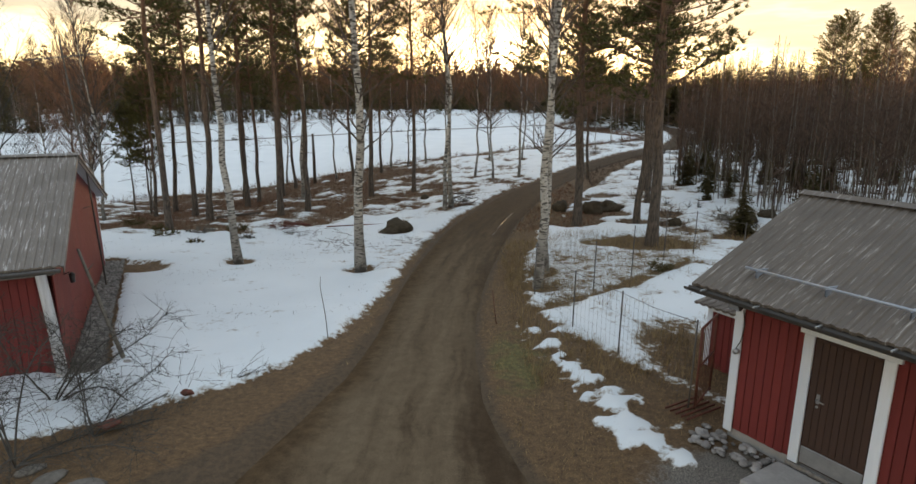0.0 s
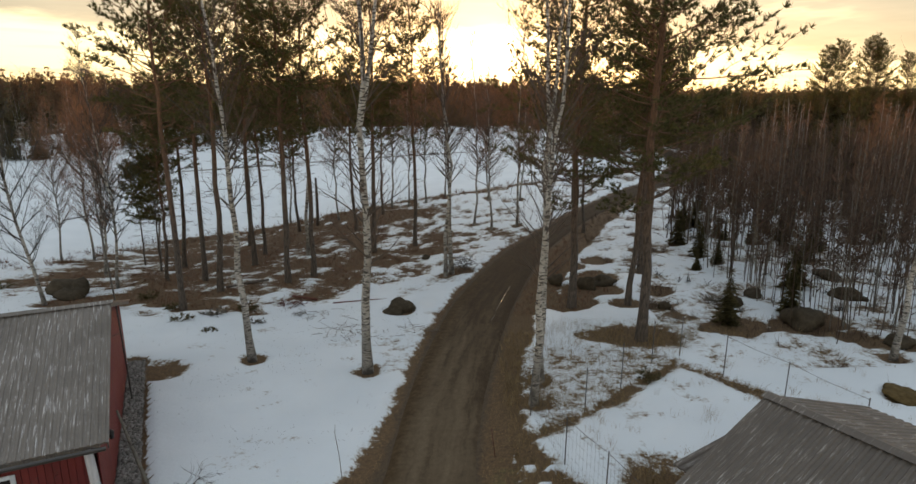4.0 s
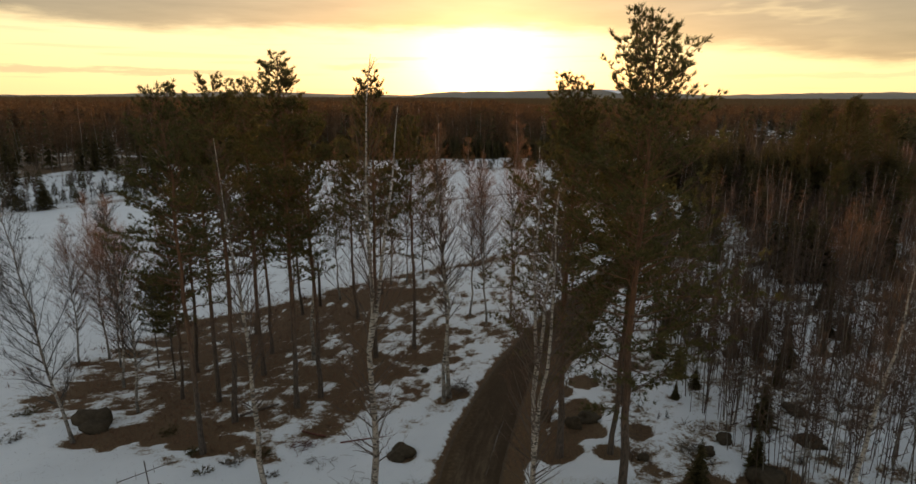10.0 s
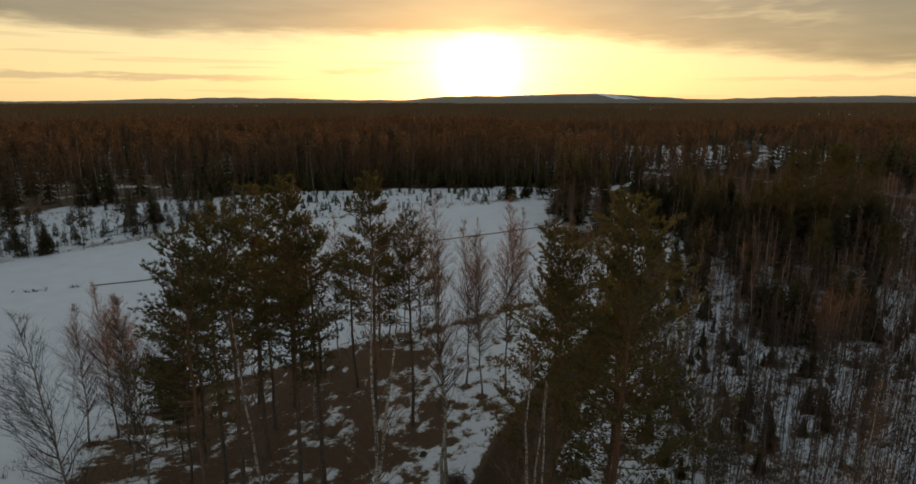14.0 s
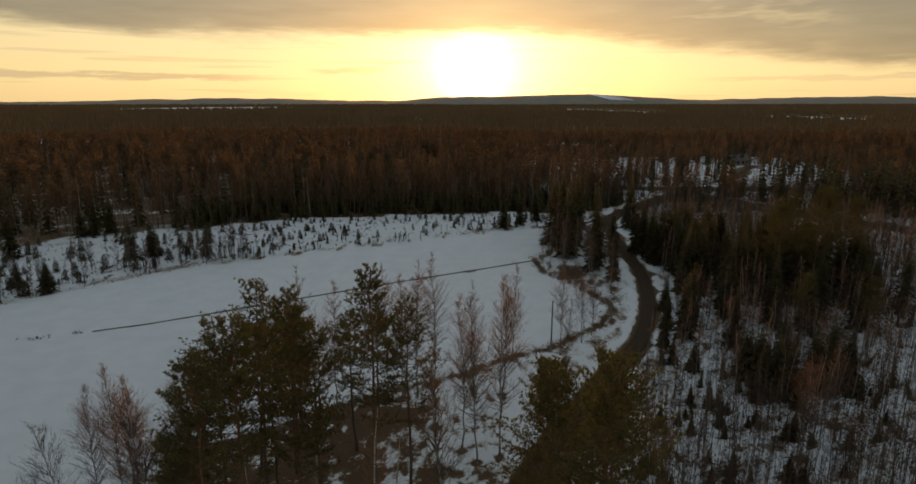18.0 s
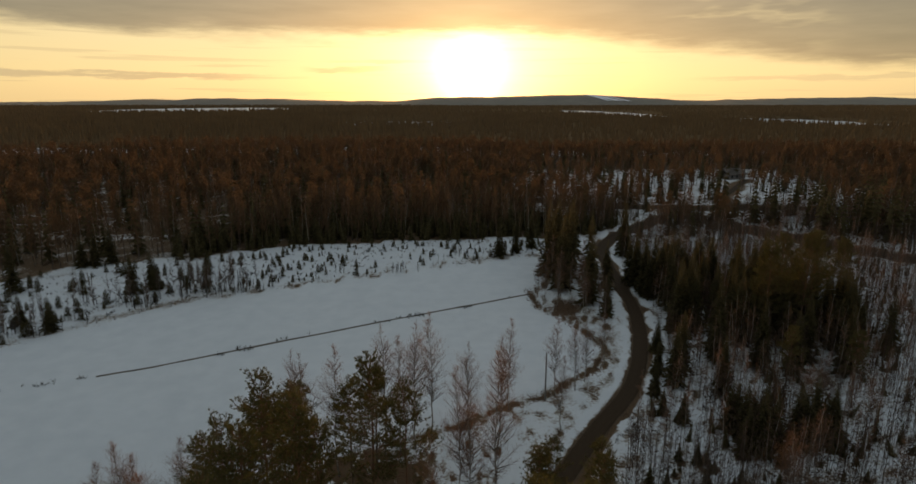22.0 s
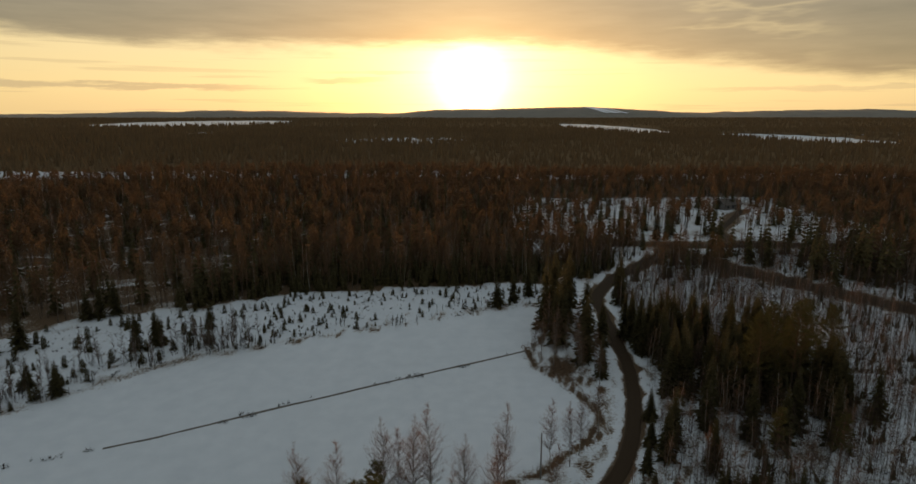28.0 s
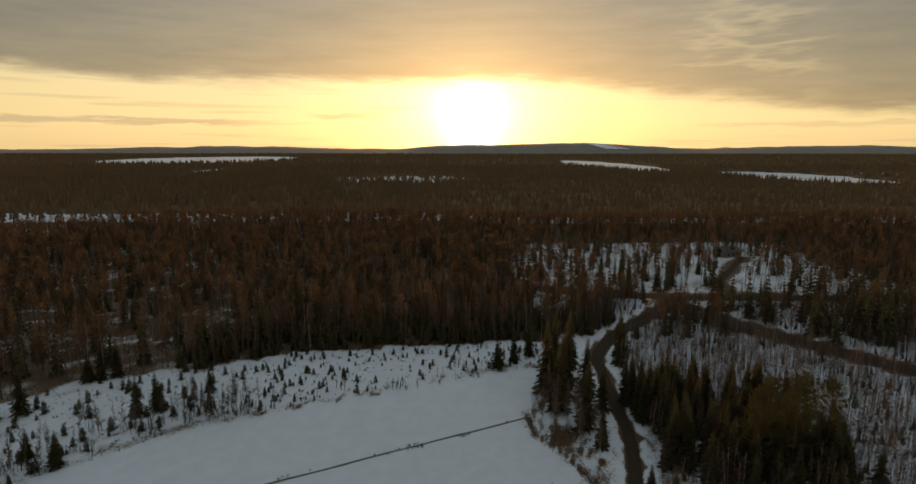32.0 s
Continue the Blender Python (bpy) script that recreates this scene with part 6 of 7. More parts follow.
# small red annex behind the gate, leaning on the shed's side
HUT = thing("red_hut", "low red board hut with white trim and brown roof", "hut", RED_SHED.matrix_basis @ pose(-2.0, 2.1, 0.0))
wall = box_part("wall", (0.0, 0.0, -0.1), (1.95, 1.9, 1.32), M_RED, HUT)
boards(wall, 0.1, 1.9, 0.02, lambda x: 1.38, M_RED, 0.14)
boards(wall, 0.05, 1.85, 0.02, lambda x: 1.38, M_RED, 0.14, "y")
roof_slope("roof", -0.18, 1.96, (-0.32, 1.42), (2.2, 1.62), M_ROOF, HUT, "low brown sheet roof")
for x in (-0.03, 1.83):
    box_part("corner_board", (x, -0.05, 0.0), (x + 0.12, -0.026, 1.32), M_WHITE, HUT, "white corner board")
box_part("head_board", (0.095, -0.05, 1.22), (1.825, -0.026, 1.34), M_WHITE, HUT, "white board under the eaves")
hatch = box_part("hatch", (0.85, -0.05, 0.45), (1.20, -0.03, 0.95), M_BLACK, HUT, "dark open hatch")

# the shed beyond the snow bank
GREY_ROOF = thing("roofed_red_shed", "red board shed with worn grey sheet roof", "shed", pose(-8.08, 11.33, -0.1, 0, 0, 26.1))
s = GREY_ROOF
EAVE, RIDGE, BACK_EAVE, TOP_AT, DEEP, WIDE = 2.38, 4.18, 2.14, 4.9, 11.7, 9.5
M_BROWNROOF = plain("plain_brown_sheet", (0.16, 0.115, 0.085), (0.22, 0.16, 0.12), 1.5, 0.7, 0.1)
M_GREYROOF = material("worn_grey_sheet_roof", corrugated((0.115, 0.10, 0.085), (0.185, 0.165, 0.145), (0.62, 0.61, 0.60)))


def gable_top(y):
    return float(np.interp(y, [0.1, TOP_AT, DEEP], [EAVE, RIDGE, BACK_EAVE])) - 0.09


sh = Shape()
for x in (-0.12, -0.02):
    sh.add([(x, 0.5, -0.7), (x, 10.95, -0.9), (x, 10.95, gable_top(10.95)), (x, TOP_AT, gable_top(TOP_AT)), (x, 0.5, gable_top(0.5))], [(0, 1, 2), (0, 2, 3), (0, 3, 4)] if x > -0.1 else [(0, 2, 1), (0, 3, 2), (0, 4, 3)])
gable = part("gable_wall", sh.mesh("gable_wall", M_RED, False), s)
boards(gable, 0.52, 10.95, -0.75, gable_top, M_RED, 0.145, "y")
front = box_part("front_wall", (-WIDE, 0.5, -0.5), (-0.12, 0.6, 2.42), M_RED, s)
boards(front, WIDE - 4.2, WIDE - 0.2, 0.1, lambda x: 2.9, M_RED, 0.145, "x")
box_part("back_wall", (-WIDE, 10.85, -1.2), (-0.12, 10.95, 2.20), M_RED, s)
box_part("far_wall", (-WIDE, 0.6, -0.9), (-WIDE + 0.1, 10.85, 2.2), M_RED, s)
roof_slope("roof_front", -WIDE - 0.3, 0.3, (0.1, EAVE), (TOP_AT, RIDGE), M_GREYROOF, s, "worn grey profiled sheet roof", 0.15, 0.02)
roof_slope("roof_back", -WIDE - 0.3, 0.34, (DEEP, BACK_EAVE), (TOP_AT, RIDGE), M_BROWNROOF, s, "plain brown sheet roof slope", 0.15, 0.008)
box_part("corner_board", (-0.10, 10.952, -0.7), (0.03, 10.985, 2.15), M_WHITE, s, "white corner board")
for k in range(9):
    sh = Shape()
    y0, y1 = TOP_AT + 0.06 + k * 0.72, TOP_AT + 0.06 + k * 0.72 + 0.70
    z0, z1 = gable_top(y0) + 0.015, gable_top(y1) + 0.015
    v = [(-0.02, y0, z0), (0.27, y0, z0), (0.27, y1, z1), (-0.02, y1, z1)]
    sh.add(v + [(a, b, c - 0.02) for a, b, c in v], [(0, 1, 2), (0, 2, 3), (4, 6, 5), (4, 7, 6), (0, 4, 5), (0, 5, 1), (1, 5, 6), (1, 6, 2), (2, 6, 7), (2, 7, 3)])
    part("soffit_board", sh.mesh("soffit_board", M_FADED, False), s, "pale grey soffit board")
cap = Shape()
for dy in (-1, 1):
    cap.add([(-WIDE - 0.34, TOP_AT, RIDGE + 0.05), (0.36, TOP_AT, RIDGE + 0.05), (0.36, TOP_AT + dy * 0.17, RIDGE), (-WIDE - 0.34, TOP_AT + dy * 0.17, RIDGE)], [(0, 1, 2), (0, 2, 3)] if dy < 0 else [(0, 2, 1), (0, 3, 2)])
part("ridge_cap", cap.mesh("ridge_cap", M_GREYROOF), s)
for a, b in (((0.1, EAVE), (TOP_AT, RIDGE)), ((DEEP, BACK_EAVE), (TOP_AT, RIDGE))):
    sh = Shape()
    v = [(0.27, a[0], a[1] - 0.16), (0.27, b[0], b[1] - 0.16), (0.27, b[0], b[1] - 0.02), (0.27, a[0], a[1] - 0.02)]
    sh.add(v + [(x + 0.025, y, z) for x, y, z in v], [(0, 2, 1), (0, 3, 2), (4, 5, 6), (4, 6, 7), (0, 1, 5), (0, 5, 4), (2, 3, 7), (2, 7, 6)])
    part("bargeboard", sh.mesh("bargeboard", M_GREYWOOD, False), s, "weathered pale bargeboard")
box_part("gutter", (-WIDE, -0.10, EAVE - 0.11), (0.26, -0.005, EAVE - 0.03), M_GUTTER, s, "dark gutter", 0.02)
box_part("eaves_beam", (-WIDE, 0.25, EAVE - 0.22), (0.1, 0.38, EAVE - 0.06), M_GREYWOOD, s)
tube_part("corner_post", [(0.0, 0.14, -0.25), (-0.06, 0.15, 1.2), (-0.12, 0.16, 2.22)], [0.11, 0.10, 0.095], M_FADED, s, "pale weathered round post", 10)
win = box_part("window", (-2.55, 0.46, 0.75), (-1.65, 0.50, 1.8), M_GLASS, s, "small window with white casing")
for a, b in (((0.0, -0.03, -0.1), (0.9, 0.0, 0.0)), ((0.0, -0.03, 1.05), (0.9, 0.0, 1.15)), ((-0.1, -0.03, -0.1), (0.0, 0.0, 1.15)), ((0.9, -0.03, -0.1), (1.0, 0.0, 1.15)), ((0.43, -0.025, 0.0), (0.47, 0.0, 1.05))):
    box_part("window_frame", a, b, M_WHITE, win, "white window casing")
lan = thing("wall_lantern", "small dark wall lantern on a red gable", "lantern", GREY_ROOF.matrix_basis @ pose(0.03, 1.75, 1.78))
tube_part("bracket", [(0.0, 0, 0), (0.12, 0, 0.05), (0.16, 0, 0.0)], 0.012, M_BLACK, lan)
tube_part("lamp_body", [(0.16, 0, -0.2), (0.16, 0, -0.02)], [0.05, 0.065], M_BLACK, lan)
tube_part("cap", [(0.16, 0, -0.015), (0.16, 0, 0.05)], [0.08, 0.01], M_BLACK, lan)

# mast against the gable
MAST = thing("antenna_mast", "thin dark antenna mast standing beside a red shed", "mast", pose(-11.2, 18.35, -0.6))
tube_part("pole", [(0, 0, 0), (0.45, -0.95, 4.0), (1.0, -2.2, 7.6)], [0.028, 0.025, 0.02], M_WIRE, MAST)
tube_part("crossbar", [(0.25, -2.55, 7.05), (1.65, -1.75, 7.25)], 0.014, M_WIRE, MAST)
for k in range(4):
    u = k / 3
    tube_part("antenna_rod", [(0.25 + 1.4 * u - 0.12, -2.55 + 0.8 * u + 0.2, 7.05 + 0.2 * u), (0.25 + 1.4 * u + 0.12, -2.55 + 0.8 * u - 0.2, 7.05 + 0.2 * u)], 0.007, M_WIRE, MAST)
tube_part("stay", [(0.33, -0.7, 3.0), (-0.1, -1.1, 2.9)], 0.012, M_WIRE, MAST)

# log leaning on the gable
LOG = thing("leaning_log", "thin lichen-grown log leaning on a red wall", "log", pose(-7.35, 12.3, -0.1))
tube_part("stem", [(0, 0, 0), (-0.55, 0.35, 1.1), (-1.12, 0.7, 2.35)], [0.05, 0.045, 0.03], M_TWIG_GREY, LOG)
for k, (u, dx, dy, dz) in enumerate([(0.3, 0.15, 0.1, 0.12), (0.5, -0.1, 0.15, 0.16), (0.65, 0.16, -0.05, 0.14), (0.8, 0.1, 0.12, 0.15)]):
    p = np.array((-1.12 * u, 0.7 * u, 2.35 * u))
    tube_part("stub", [p, p + (dx, dy, dz)], [0.018, 0.008], M_TWIG_GREY, LOG)

# ---------- yard and fence ----------
def gz1(x, y):
    return float(ground_z(x, y))


FENCE = thing("wire_fence", "rusty wire netting fence on thin iron posts", "fence")
posts = [(4.25, 10.05, 1.75), (3.55, 12.35, 1.55), (2.85, 14.0, 1.55), (2.25, 16.7, 1.65), (4.0, 16.9, 1.6), (5.6, 18.6, 1.7), (7.3, 20.6, 1.7), (8.5, 21.0, 1.7), (9.5, 19.4, 1.6), (10.5, 17.2, 1.6), (11.6, 15.0, 1.5)]
for x, y, h in posts:
    z = gz1(x, y)
    tube_part("post", [(x, y, z - 0.2), (x + 0.02, y, z + h)], 0.017, M_WIRE, FENCE)
run = posts[:4]
for a, b in zip(run[:-1], run[1:]):
    za, zb = gz1(a[0], a[1]), gz1(b[0], b[1])
    n = int(math.hypot(b[0] - a[0], b[1] - a[1]) / 0.16)
    sh = Shape()
    for k in range(1, n):
        u = k / n
        x, y, z, h = a[0] + (b[0] - a[0]) * u, a[1] + (b[1] - a[1]) * u, za + (zb - za) * u, a[2] + (b[2] - a[2]) * u
        sh.tube([(x, y, z + 0.02), (x, y, z + h - 0.06)], [0.0022, 0.0022], 3)
    for f in (0.12, 0.3, 0.48, 0.66, 0.84):
        sh.tube([(a[0], a[1], za + f * a[2]), (b[0], b[1], zb + f * b[2])], [0.0022, 0.0022], 3)
    tagged(part("netting", sh.mesh("netting", M_WIRE), FENCE, "thin wire netting"), kind="stuff")
for a, b in list(zip(run[:-1], run[1:])) + list(zip(posts[6:-1], posts[7:])):
    za, zb = gz1(a[0], a[1]) + a[2] - 0.04, gz1(b[0], b[1]) + b[2] - 0.04
    mid = ((a[0] + b[0]) / 2, (a[1] + b[1]) / 2, (za + zb) / 2 - 0.05)
    tube_part("top_wire", [(a[0], a[1], za), mid, (b[0], b[1], zb)], 0.006, M_WIRE, FENCE)

GATE = thing("iron_gate", "rust-red iron gate with thin bars beside the shed", "gate", pose(4.32, 9.95, 0.05, 0, 0, 52))
for a, b in (((0, 0, 0), (0, 0, 1.55)), ((0.95, 0, 0), (0.95, 0, 1.55)), ((0, 0, 1.55), (0.95, 0, 1.55)), ((0, 0, 0.05), (0.95, 0, 0.05)), ((0, 0, 0.8), (0.95, 0, 0.8))):
    tube_part("frame", [a, b], 0.02, M_RUST, GATE)
for k in range(1, 9):
    tube_part("bar", [(0.106 * k, 0, 0.05), (0.106 * k, 0, 1.55)], 0.007, M_RUST, GATE)
PALLET = thing("iron_grating", "rusty iron grating lying flat by the gate", "grating", pose(4.05, 9.55, 0.03, 0, 0, 30))
for k in range(5):
    box_part("bar", (0, 0.12 * k, 0), (0.9, 0.12 * k + 0.03, 0.04), M_RUST, PALLET)


def single(name, mesh, m, label, category, group=""):
    ob = new(name, mesh)
    ob.matrix_basis = m
    return tagged(ob, label, category, group)


# boulders
for k, (x, y, sx, sy, sz, mossy) in enumerate([(-3.0, 28.25, 0.74, 0.6, 0.42, 1), (15.3, 24.6, 1.0, 0.7, 0.6, 1), (13.4, 27.2, 0.5, 0.45, 0.35, 0), (6.9, 30.3, 0.5, 0.45, 0.5, 1), (7.9, 30.9, 0.6, 0.5, 0.4, 1), (14.8, 28.3, 0.6, 0.45, 0.3, 1),
                                               (5.4, 31.2, 0.45, 0.4, 0.5, 0), (-22.3, 32.6, 1.4, 0.9, 0.7, 1), (18.0, 22.3, 0.6, 0.5, 0.35, 0), (-2.2, 39.0, 0.3, 0.25, 0.25, 0),
                                               (14.8, 17.8, 0.65, 0.6, 0.25, 1), (19.4, 27.8, 0.8, 0.5, 0.4, 0), (9.9, 26.8, 0.35, 0.3, 0.25, 0), (20.5, 31.5, 0.7, 0.6, 0.4, 1)]):
    me = rock_mesh("boulder", 200 + k, M_MOUND if sz < 0.26 and mossy else M_BOULDER, 0.36, (1, 1, 1), 3)
    single("boulder", me, pose(x, y, gz1(x, y) + sz * 0.25, 0, 0, k * 47) @ Matrix.Diagonal((sx, sy, sz, 1)), "mossy grey boulder in thawing snow" if mossy else "small grey boulder in the snow", "boulder")


def brush(name, x, y, spread, count, length, seed, mat, label, category, height=0.35, thick=0.012):
    """A heap or bush of bare sticks."""
    r = np.random.default_rng(seed)
    sh = Shape()
    for _ in range(count):
        p = np.array((r.normal() * spread * 0.5, r.normal() * spread * 0.35, r.uniform(0.02, height)))
        a = r.uniform(0, 6.28)
        pts = bent(p, (math.cos(a), math.sin(a), r.uniform(-0.1, 0.35)), length * r.uniform(0.4, 1.2), r, 4, -0.02, 0.15)
        pts[:, 2] = np.maximum(pts[:, 2], 0.02)
        sh.tube(pts, np.linspace(thick, thick * 0.3, len(pts)), 3)
        for _ in range(3):
            q = at_line(pts, r.uniform(0.3, 1))
            sh.twig(q, q + r.normal(size=3) * (0.2, 0.2, 0.12) * length, thick * 0.4)
    return single(name, sh.mesh(name, mat), pose(x, y, gz1(x, y) + 0.1), label, category)


tagged(brush("twig_heap", -5.0, 25.0, 1.6, 45, 0.9, 1, M_TWIG_GREY, "heap of grey cut twigs on snow", "brush", 0.2), kind="stuff")
tagged(brush("twig_heap", -1.9, 24.8, 0.9, 22, 0.7, 2, M_TWIG_GREY, "small heap of grey twigs by the drive", "brush", 0.15), kind="stuff")
tagged(brush("twig_heap", -7.3, 27.6, 0.9, 30, 0.8, 3, M_TWIG_GREY, "heap of dry brown twigs on snow", "brush", 0.25), kind="stuff")
tagged(brush("brown_heap", -8.6, 29.2, 0.8, 60, 0.45, 4, M_RUST, "low heap of reddish brown branches", "brush", 0.3, 0.02), kind="stuff")
brush("dark_bush", 0.35, 35.2, 0.75, 90, 0.6, 5, M_DARKBARK, "dark tangled root plate beside a birch", "bush", 0.7, 0.02)
for k, (x, y, s) in enumerate([(-12.0, 27.4, 0.7), (-10.6, 28.4, 0.6), (-13.2, 26.4, 0.6), (-9.6, 26.2, 0.45), (-11.2, 24.9, 0.35), (-17.0, 31.0, 0.6), (-25.8, 30.5, 0.7), (-27.5, 34.0, 0.8), (6.8, 19.2, 0.45), (12.6, 27.4, 0.7), (-14.6, 28.6, 0.5)]):
    r = np.random.default_rng(300 + k)
    sh = Shape()
    for _ in range(34):
        d = np.array((r.normal(), r.normal(), r.uniform(0.2, 0.8)))
        d /= np.linalg.norm(d)
        p = d * s * r.uniform(0.2, 1) * (1, 1, 0.6)
        sh.blades(p, d, r, 9, 0.26 * s + 0.06, 0.035, 0.5)
        sh.twig((0, 0, 0), p, 0.012)
    single("juniper_bush", sh.mesh("juniper_bush", M_SPRUCE if k % 3 else M_TWIG_GREY, False), pose(x, y, gz1(x, y) + 0.08), "low dark juniper bush in thawing snow", "bush")

# logs lying on the slope
for k, (x, y, a, L, r0) in enumerate([(-6.6, 29.6, 12, 3.4, 0.09), (-13.5, 33.0, 35, 2.5, 0.08), (-7.6, 30.4, 160, 1.6, 0.07)]):
    ob = tube_part("fallen_log", [(0, 0, 0), (L * 0.5, 0.05, 0.02), (L, 0, 0.03)], [r0, r0 * 0.9, r0 * 0.75], M_RUST if k != 1 else M_DARKBARK, None, "", 8)
    ob.matrix_basis = pose(x, y, gz1(x, y) + r0, 0, 0, a)
    tagged(ob, "reddish brown log lying in the snow", "log")

# short things standing in the snow
ob = tube_part("marker_stick", [(0, 0, -0.1), (-0.05, 0.05, 0.55), (-0.16, 0.12, 1.25), (-0.14, 0.13, 1.5)], [0.012, 0.011, 0.008, 0.005], M_TWIG_GREY, None, "", 5)
ob.matrix_basis = pose(-3.15, 13.7, gz1(-3.15, 13.7) + 0.08)
tagged(ob, "thin bare stick standing in the snow", "stick")
ob = tube_part("marker_stick", [(0, 0, -0.1), (0.02, 0.05, 0.9)], [0.014, 0.01], M_RUST, None, "", 5)
ob.matrix_basis = pose(1.0, 14.6, gz1(1.0, 14.6), 0, -8, 0)
tagged(ob, "rusty marker rod at the edge of the drive", "stick")
SHOVEL = thing("snow_shovel", "snow shovel with red blade lying in the snow", "shovel", pose(-5.95, 9.5, gz1(-5.95, 9.5) + 0.16, 0, 0, 62))
tube_part("shaft", [(0, 0, 0.02), (1.0, 0.0, 0.05)], 0.014, M_BLACK, SHOVEL)
box_part("blade", (-0.28, -0.13, -0.02), (0.02, 0.13, 0.02), M_RUST, SHOVEL, "worn red blade", 0.01)
single("red_clump", rock_mesh("clump", 77, M_RUST, 0.4, (1, 0.8, 0.6), 2), pose(-5.2, 10.6, gz1(-5.2, 10.6) + 0.15) @ Matrix.Diagonal((0.11, 0.1, 0.09, 1)), "reddish clump of bark on snow", "clump")

# dead stem and telegraph pole at the field's rim
ob = tube_part("dead_stem", [(0, 0, -0.3), (0.02, 0.03, 2.5), (0.0, 0.05, 4.7)], [0.16, 0.14, 0.10], M_DARKBARK, None, "", 8)
ob.matrix_basis = pose(-13.7, 57.4, gz1(-13.7, 57.4))
tagged(ob, "tall broken dead trunk at the field's rim", "trunk")
ob = tube_part("wooden_pole", [(0, 0, -0.3), (0, 0, 7.2)], [0.12, 0.09], M_GREYWOOD, None, "", 10)
ob.matrix_basis = pose(13.9, 71.2, gz1(13.9, 71.2))
tagged(ob, "bare grey wooden pole at the field's rim", "pole")

# crooked bare shrub whose branches hang over the snow bank
def shrub(x, y, seed, label, aims, mat, base=(0, 0, 0)):
    r = np.random.default_rng(seed)
    ob = thing("bare_shrub", label, "shrub", pose(x, y, gz1(x, y)))
    stem, fine = Shape(), Shape()
    for d, L, r0 in aims:
        pts = bent(base, d, L, r, 9, -0.05, 0.14)
        stem.tube(pts, np.linspace(r0, 0.006, len(pts)), 5)
        for _ in range(int(20 * L)):
            q = at_line(pts, r.uniform(0.2, 1))
            w = r.normal(size=3) * (0.5, 0.5, 0.35) + np.array(d) * 0.3
            sub = bent(q, w / np.linalg.norm(w), r.uniform(0.3, 0.9), r, 4, -0.08, 0.16)
            for s0, e0 in zip(sub[:-1], sub[1:]):
                fine.twig(s0, e0 + (e0 - s0) * 0.2, 0.007)
            for _ in range(3):
                q2 = at_line(sub, r.uniform(0.3, 1))
                fine.twig(q2, q2 + r.normal(size=3) * 0.16, 0.0035)
    part("stem", stem.mesh("shrub_stem", mat), ob)
    part("crown", fine.mesh("shrub_twigs", mat, False), ob)
    return ob


shrub(-7.6, 10.3, 21, "crooked bare shrub with drooping lichen-grey branches", [((0.9, 0.25, 0.35), 3.6, 0.024), ((0.85, 0.0, 0.25), 3.2, 0.022), ((0.8, 0.45, 0.15), 3.0, 0.02), ((0.6, 0.7, 0.6), 2.6, 0.02), ((0.9, -0.2, 0.5), 2.2, 0.02), ((0.2, 0.3, 1), 2.0, 0.02), ((-0.6, 0.1, 0.9), 2.2, 0.02), ((0.5, 0.1, 0.9), 2.2, 0.02)], M_DARKTWIG)
shrub(-6.9, 8.3, 22, "bare drooping branches over the snow bank", [((0.7, 0.4, 0.55), 1.9, 0.016), ((-0.5, 0.5, 0.9), 2.4, 0.018), ((-0.6, 0.5, 1.2), 3.4, 0.018), ((-0.9, 0.5, 1.0), 3.6, 0.018), ((-0.2, 0.6, 1.3), 3.2, 0.016), ((0.3, 0.9, 0.5), 2.0, 0.016), ((0.5, -0.4, 0.6), 1.8, 0.016), ((0.9, 0.1, 0.3), 2.2, 0.016)], M_DARKTWIG)

shrub(-6.2, 9.2, 23, "tangled bare twigs hanging over the snow bank", [((0.9, 0.5, 0.35), 2.4, 0.015), ((0.3, 0.8, 0.5), 2.2, 0.015), ((-0.7, 0.6, 0.7), 2.4, 0.016), ((0.9, 0.1, 0.1), 1.8, 0.014), ((-0.4, 0.2, 1.0), 2.2, 0.014), ((0.5, 0.6, 0.15), 2.6, 0.014)], M_DARKTWIG)

# dead grass along the verges, heather and tussocks on the slope
def tufts(name, spots, blade_n, length, width, mat, label, category, seed, spread=0.5):
    r = np.random.default_rng(seed)
    n = len(spots) * blade_n
    base = np.repeat(spots, blade_n, axis=0) + np.column_stack([r.normal(size=(n, 2)) * 0.07, np.zeros(n)])
    d = np.column_stack([r.normal(size=(n, 2)) * spread, np.ones(n)])
    d /= np.linalg.norm(d, axis=1)[:, None]
    side = np.column_stack([-d[:, 1], d[:, 0], np.zeros(n)])
    side /= np.linalg.norm(side, axis=1)[:, None] + 1e-9
    L = length * r.uniform(0.4, 1.2, (n, 1))
    V = np.stack([base - side * width, base + side * width, base + d * L], 1).reshape(-1, 3)
    tagged(new(name, mesh_from(name, V, np.arange(n * 3).reshape(-1, 3), [mat])), label, category, kind="stuff")


def spots_where(n, seed, x0, x1, y0, y1, test):
    r = np.random.default_rng(seed)
    x, y = r.uniform(x0, x1, n), r.uniform(y0, y1, n)
    b, g, v, mud = zones(x, y)
    off = line_distance(x, y, DRIVE)
    ok = test(x, y, b, v) & (off[0] > off[1] + 0.1)
    return np.column_stack([x, y, snow_top(x, y, b) - 0.03])[ok]


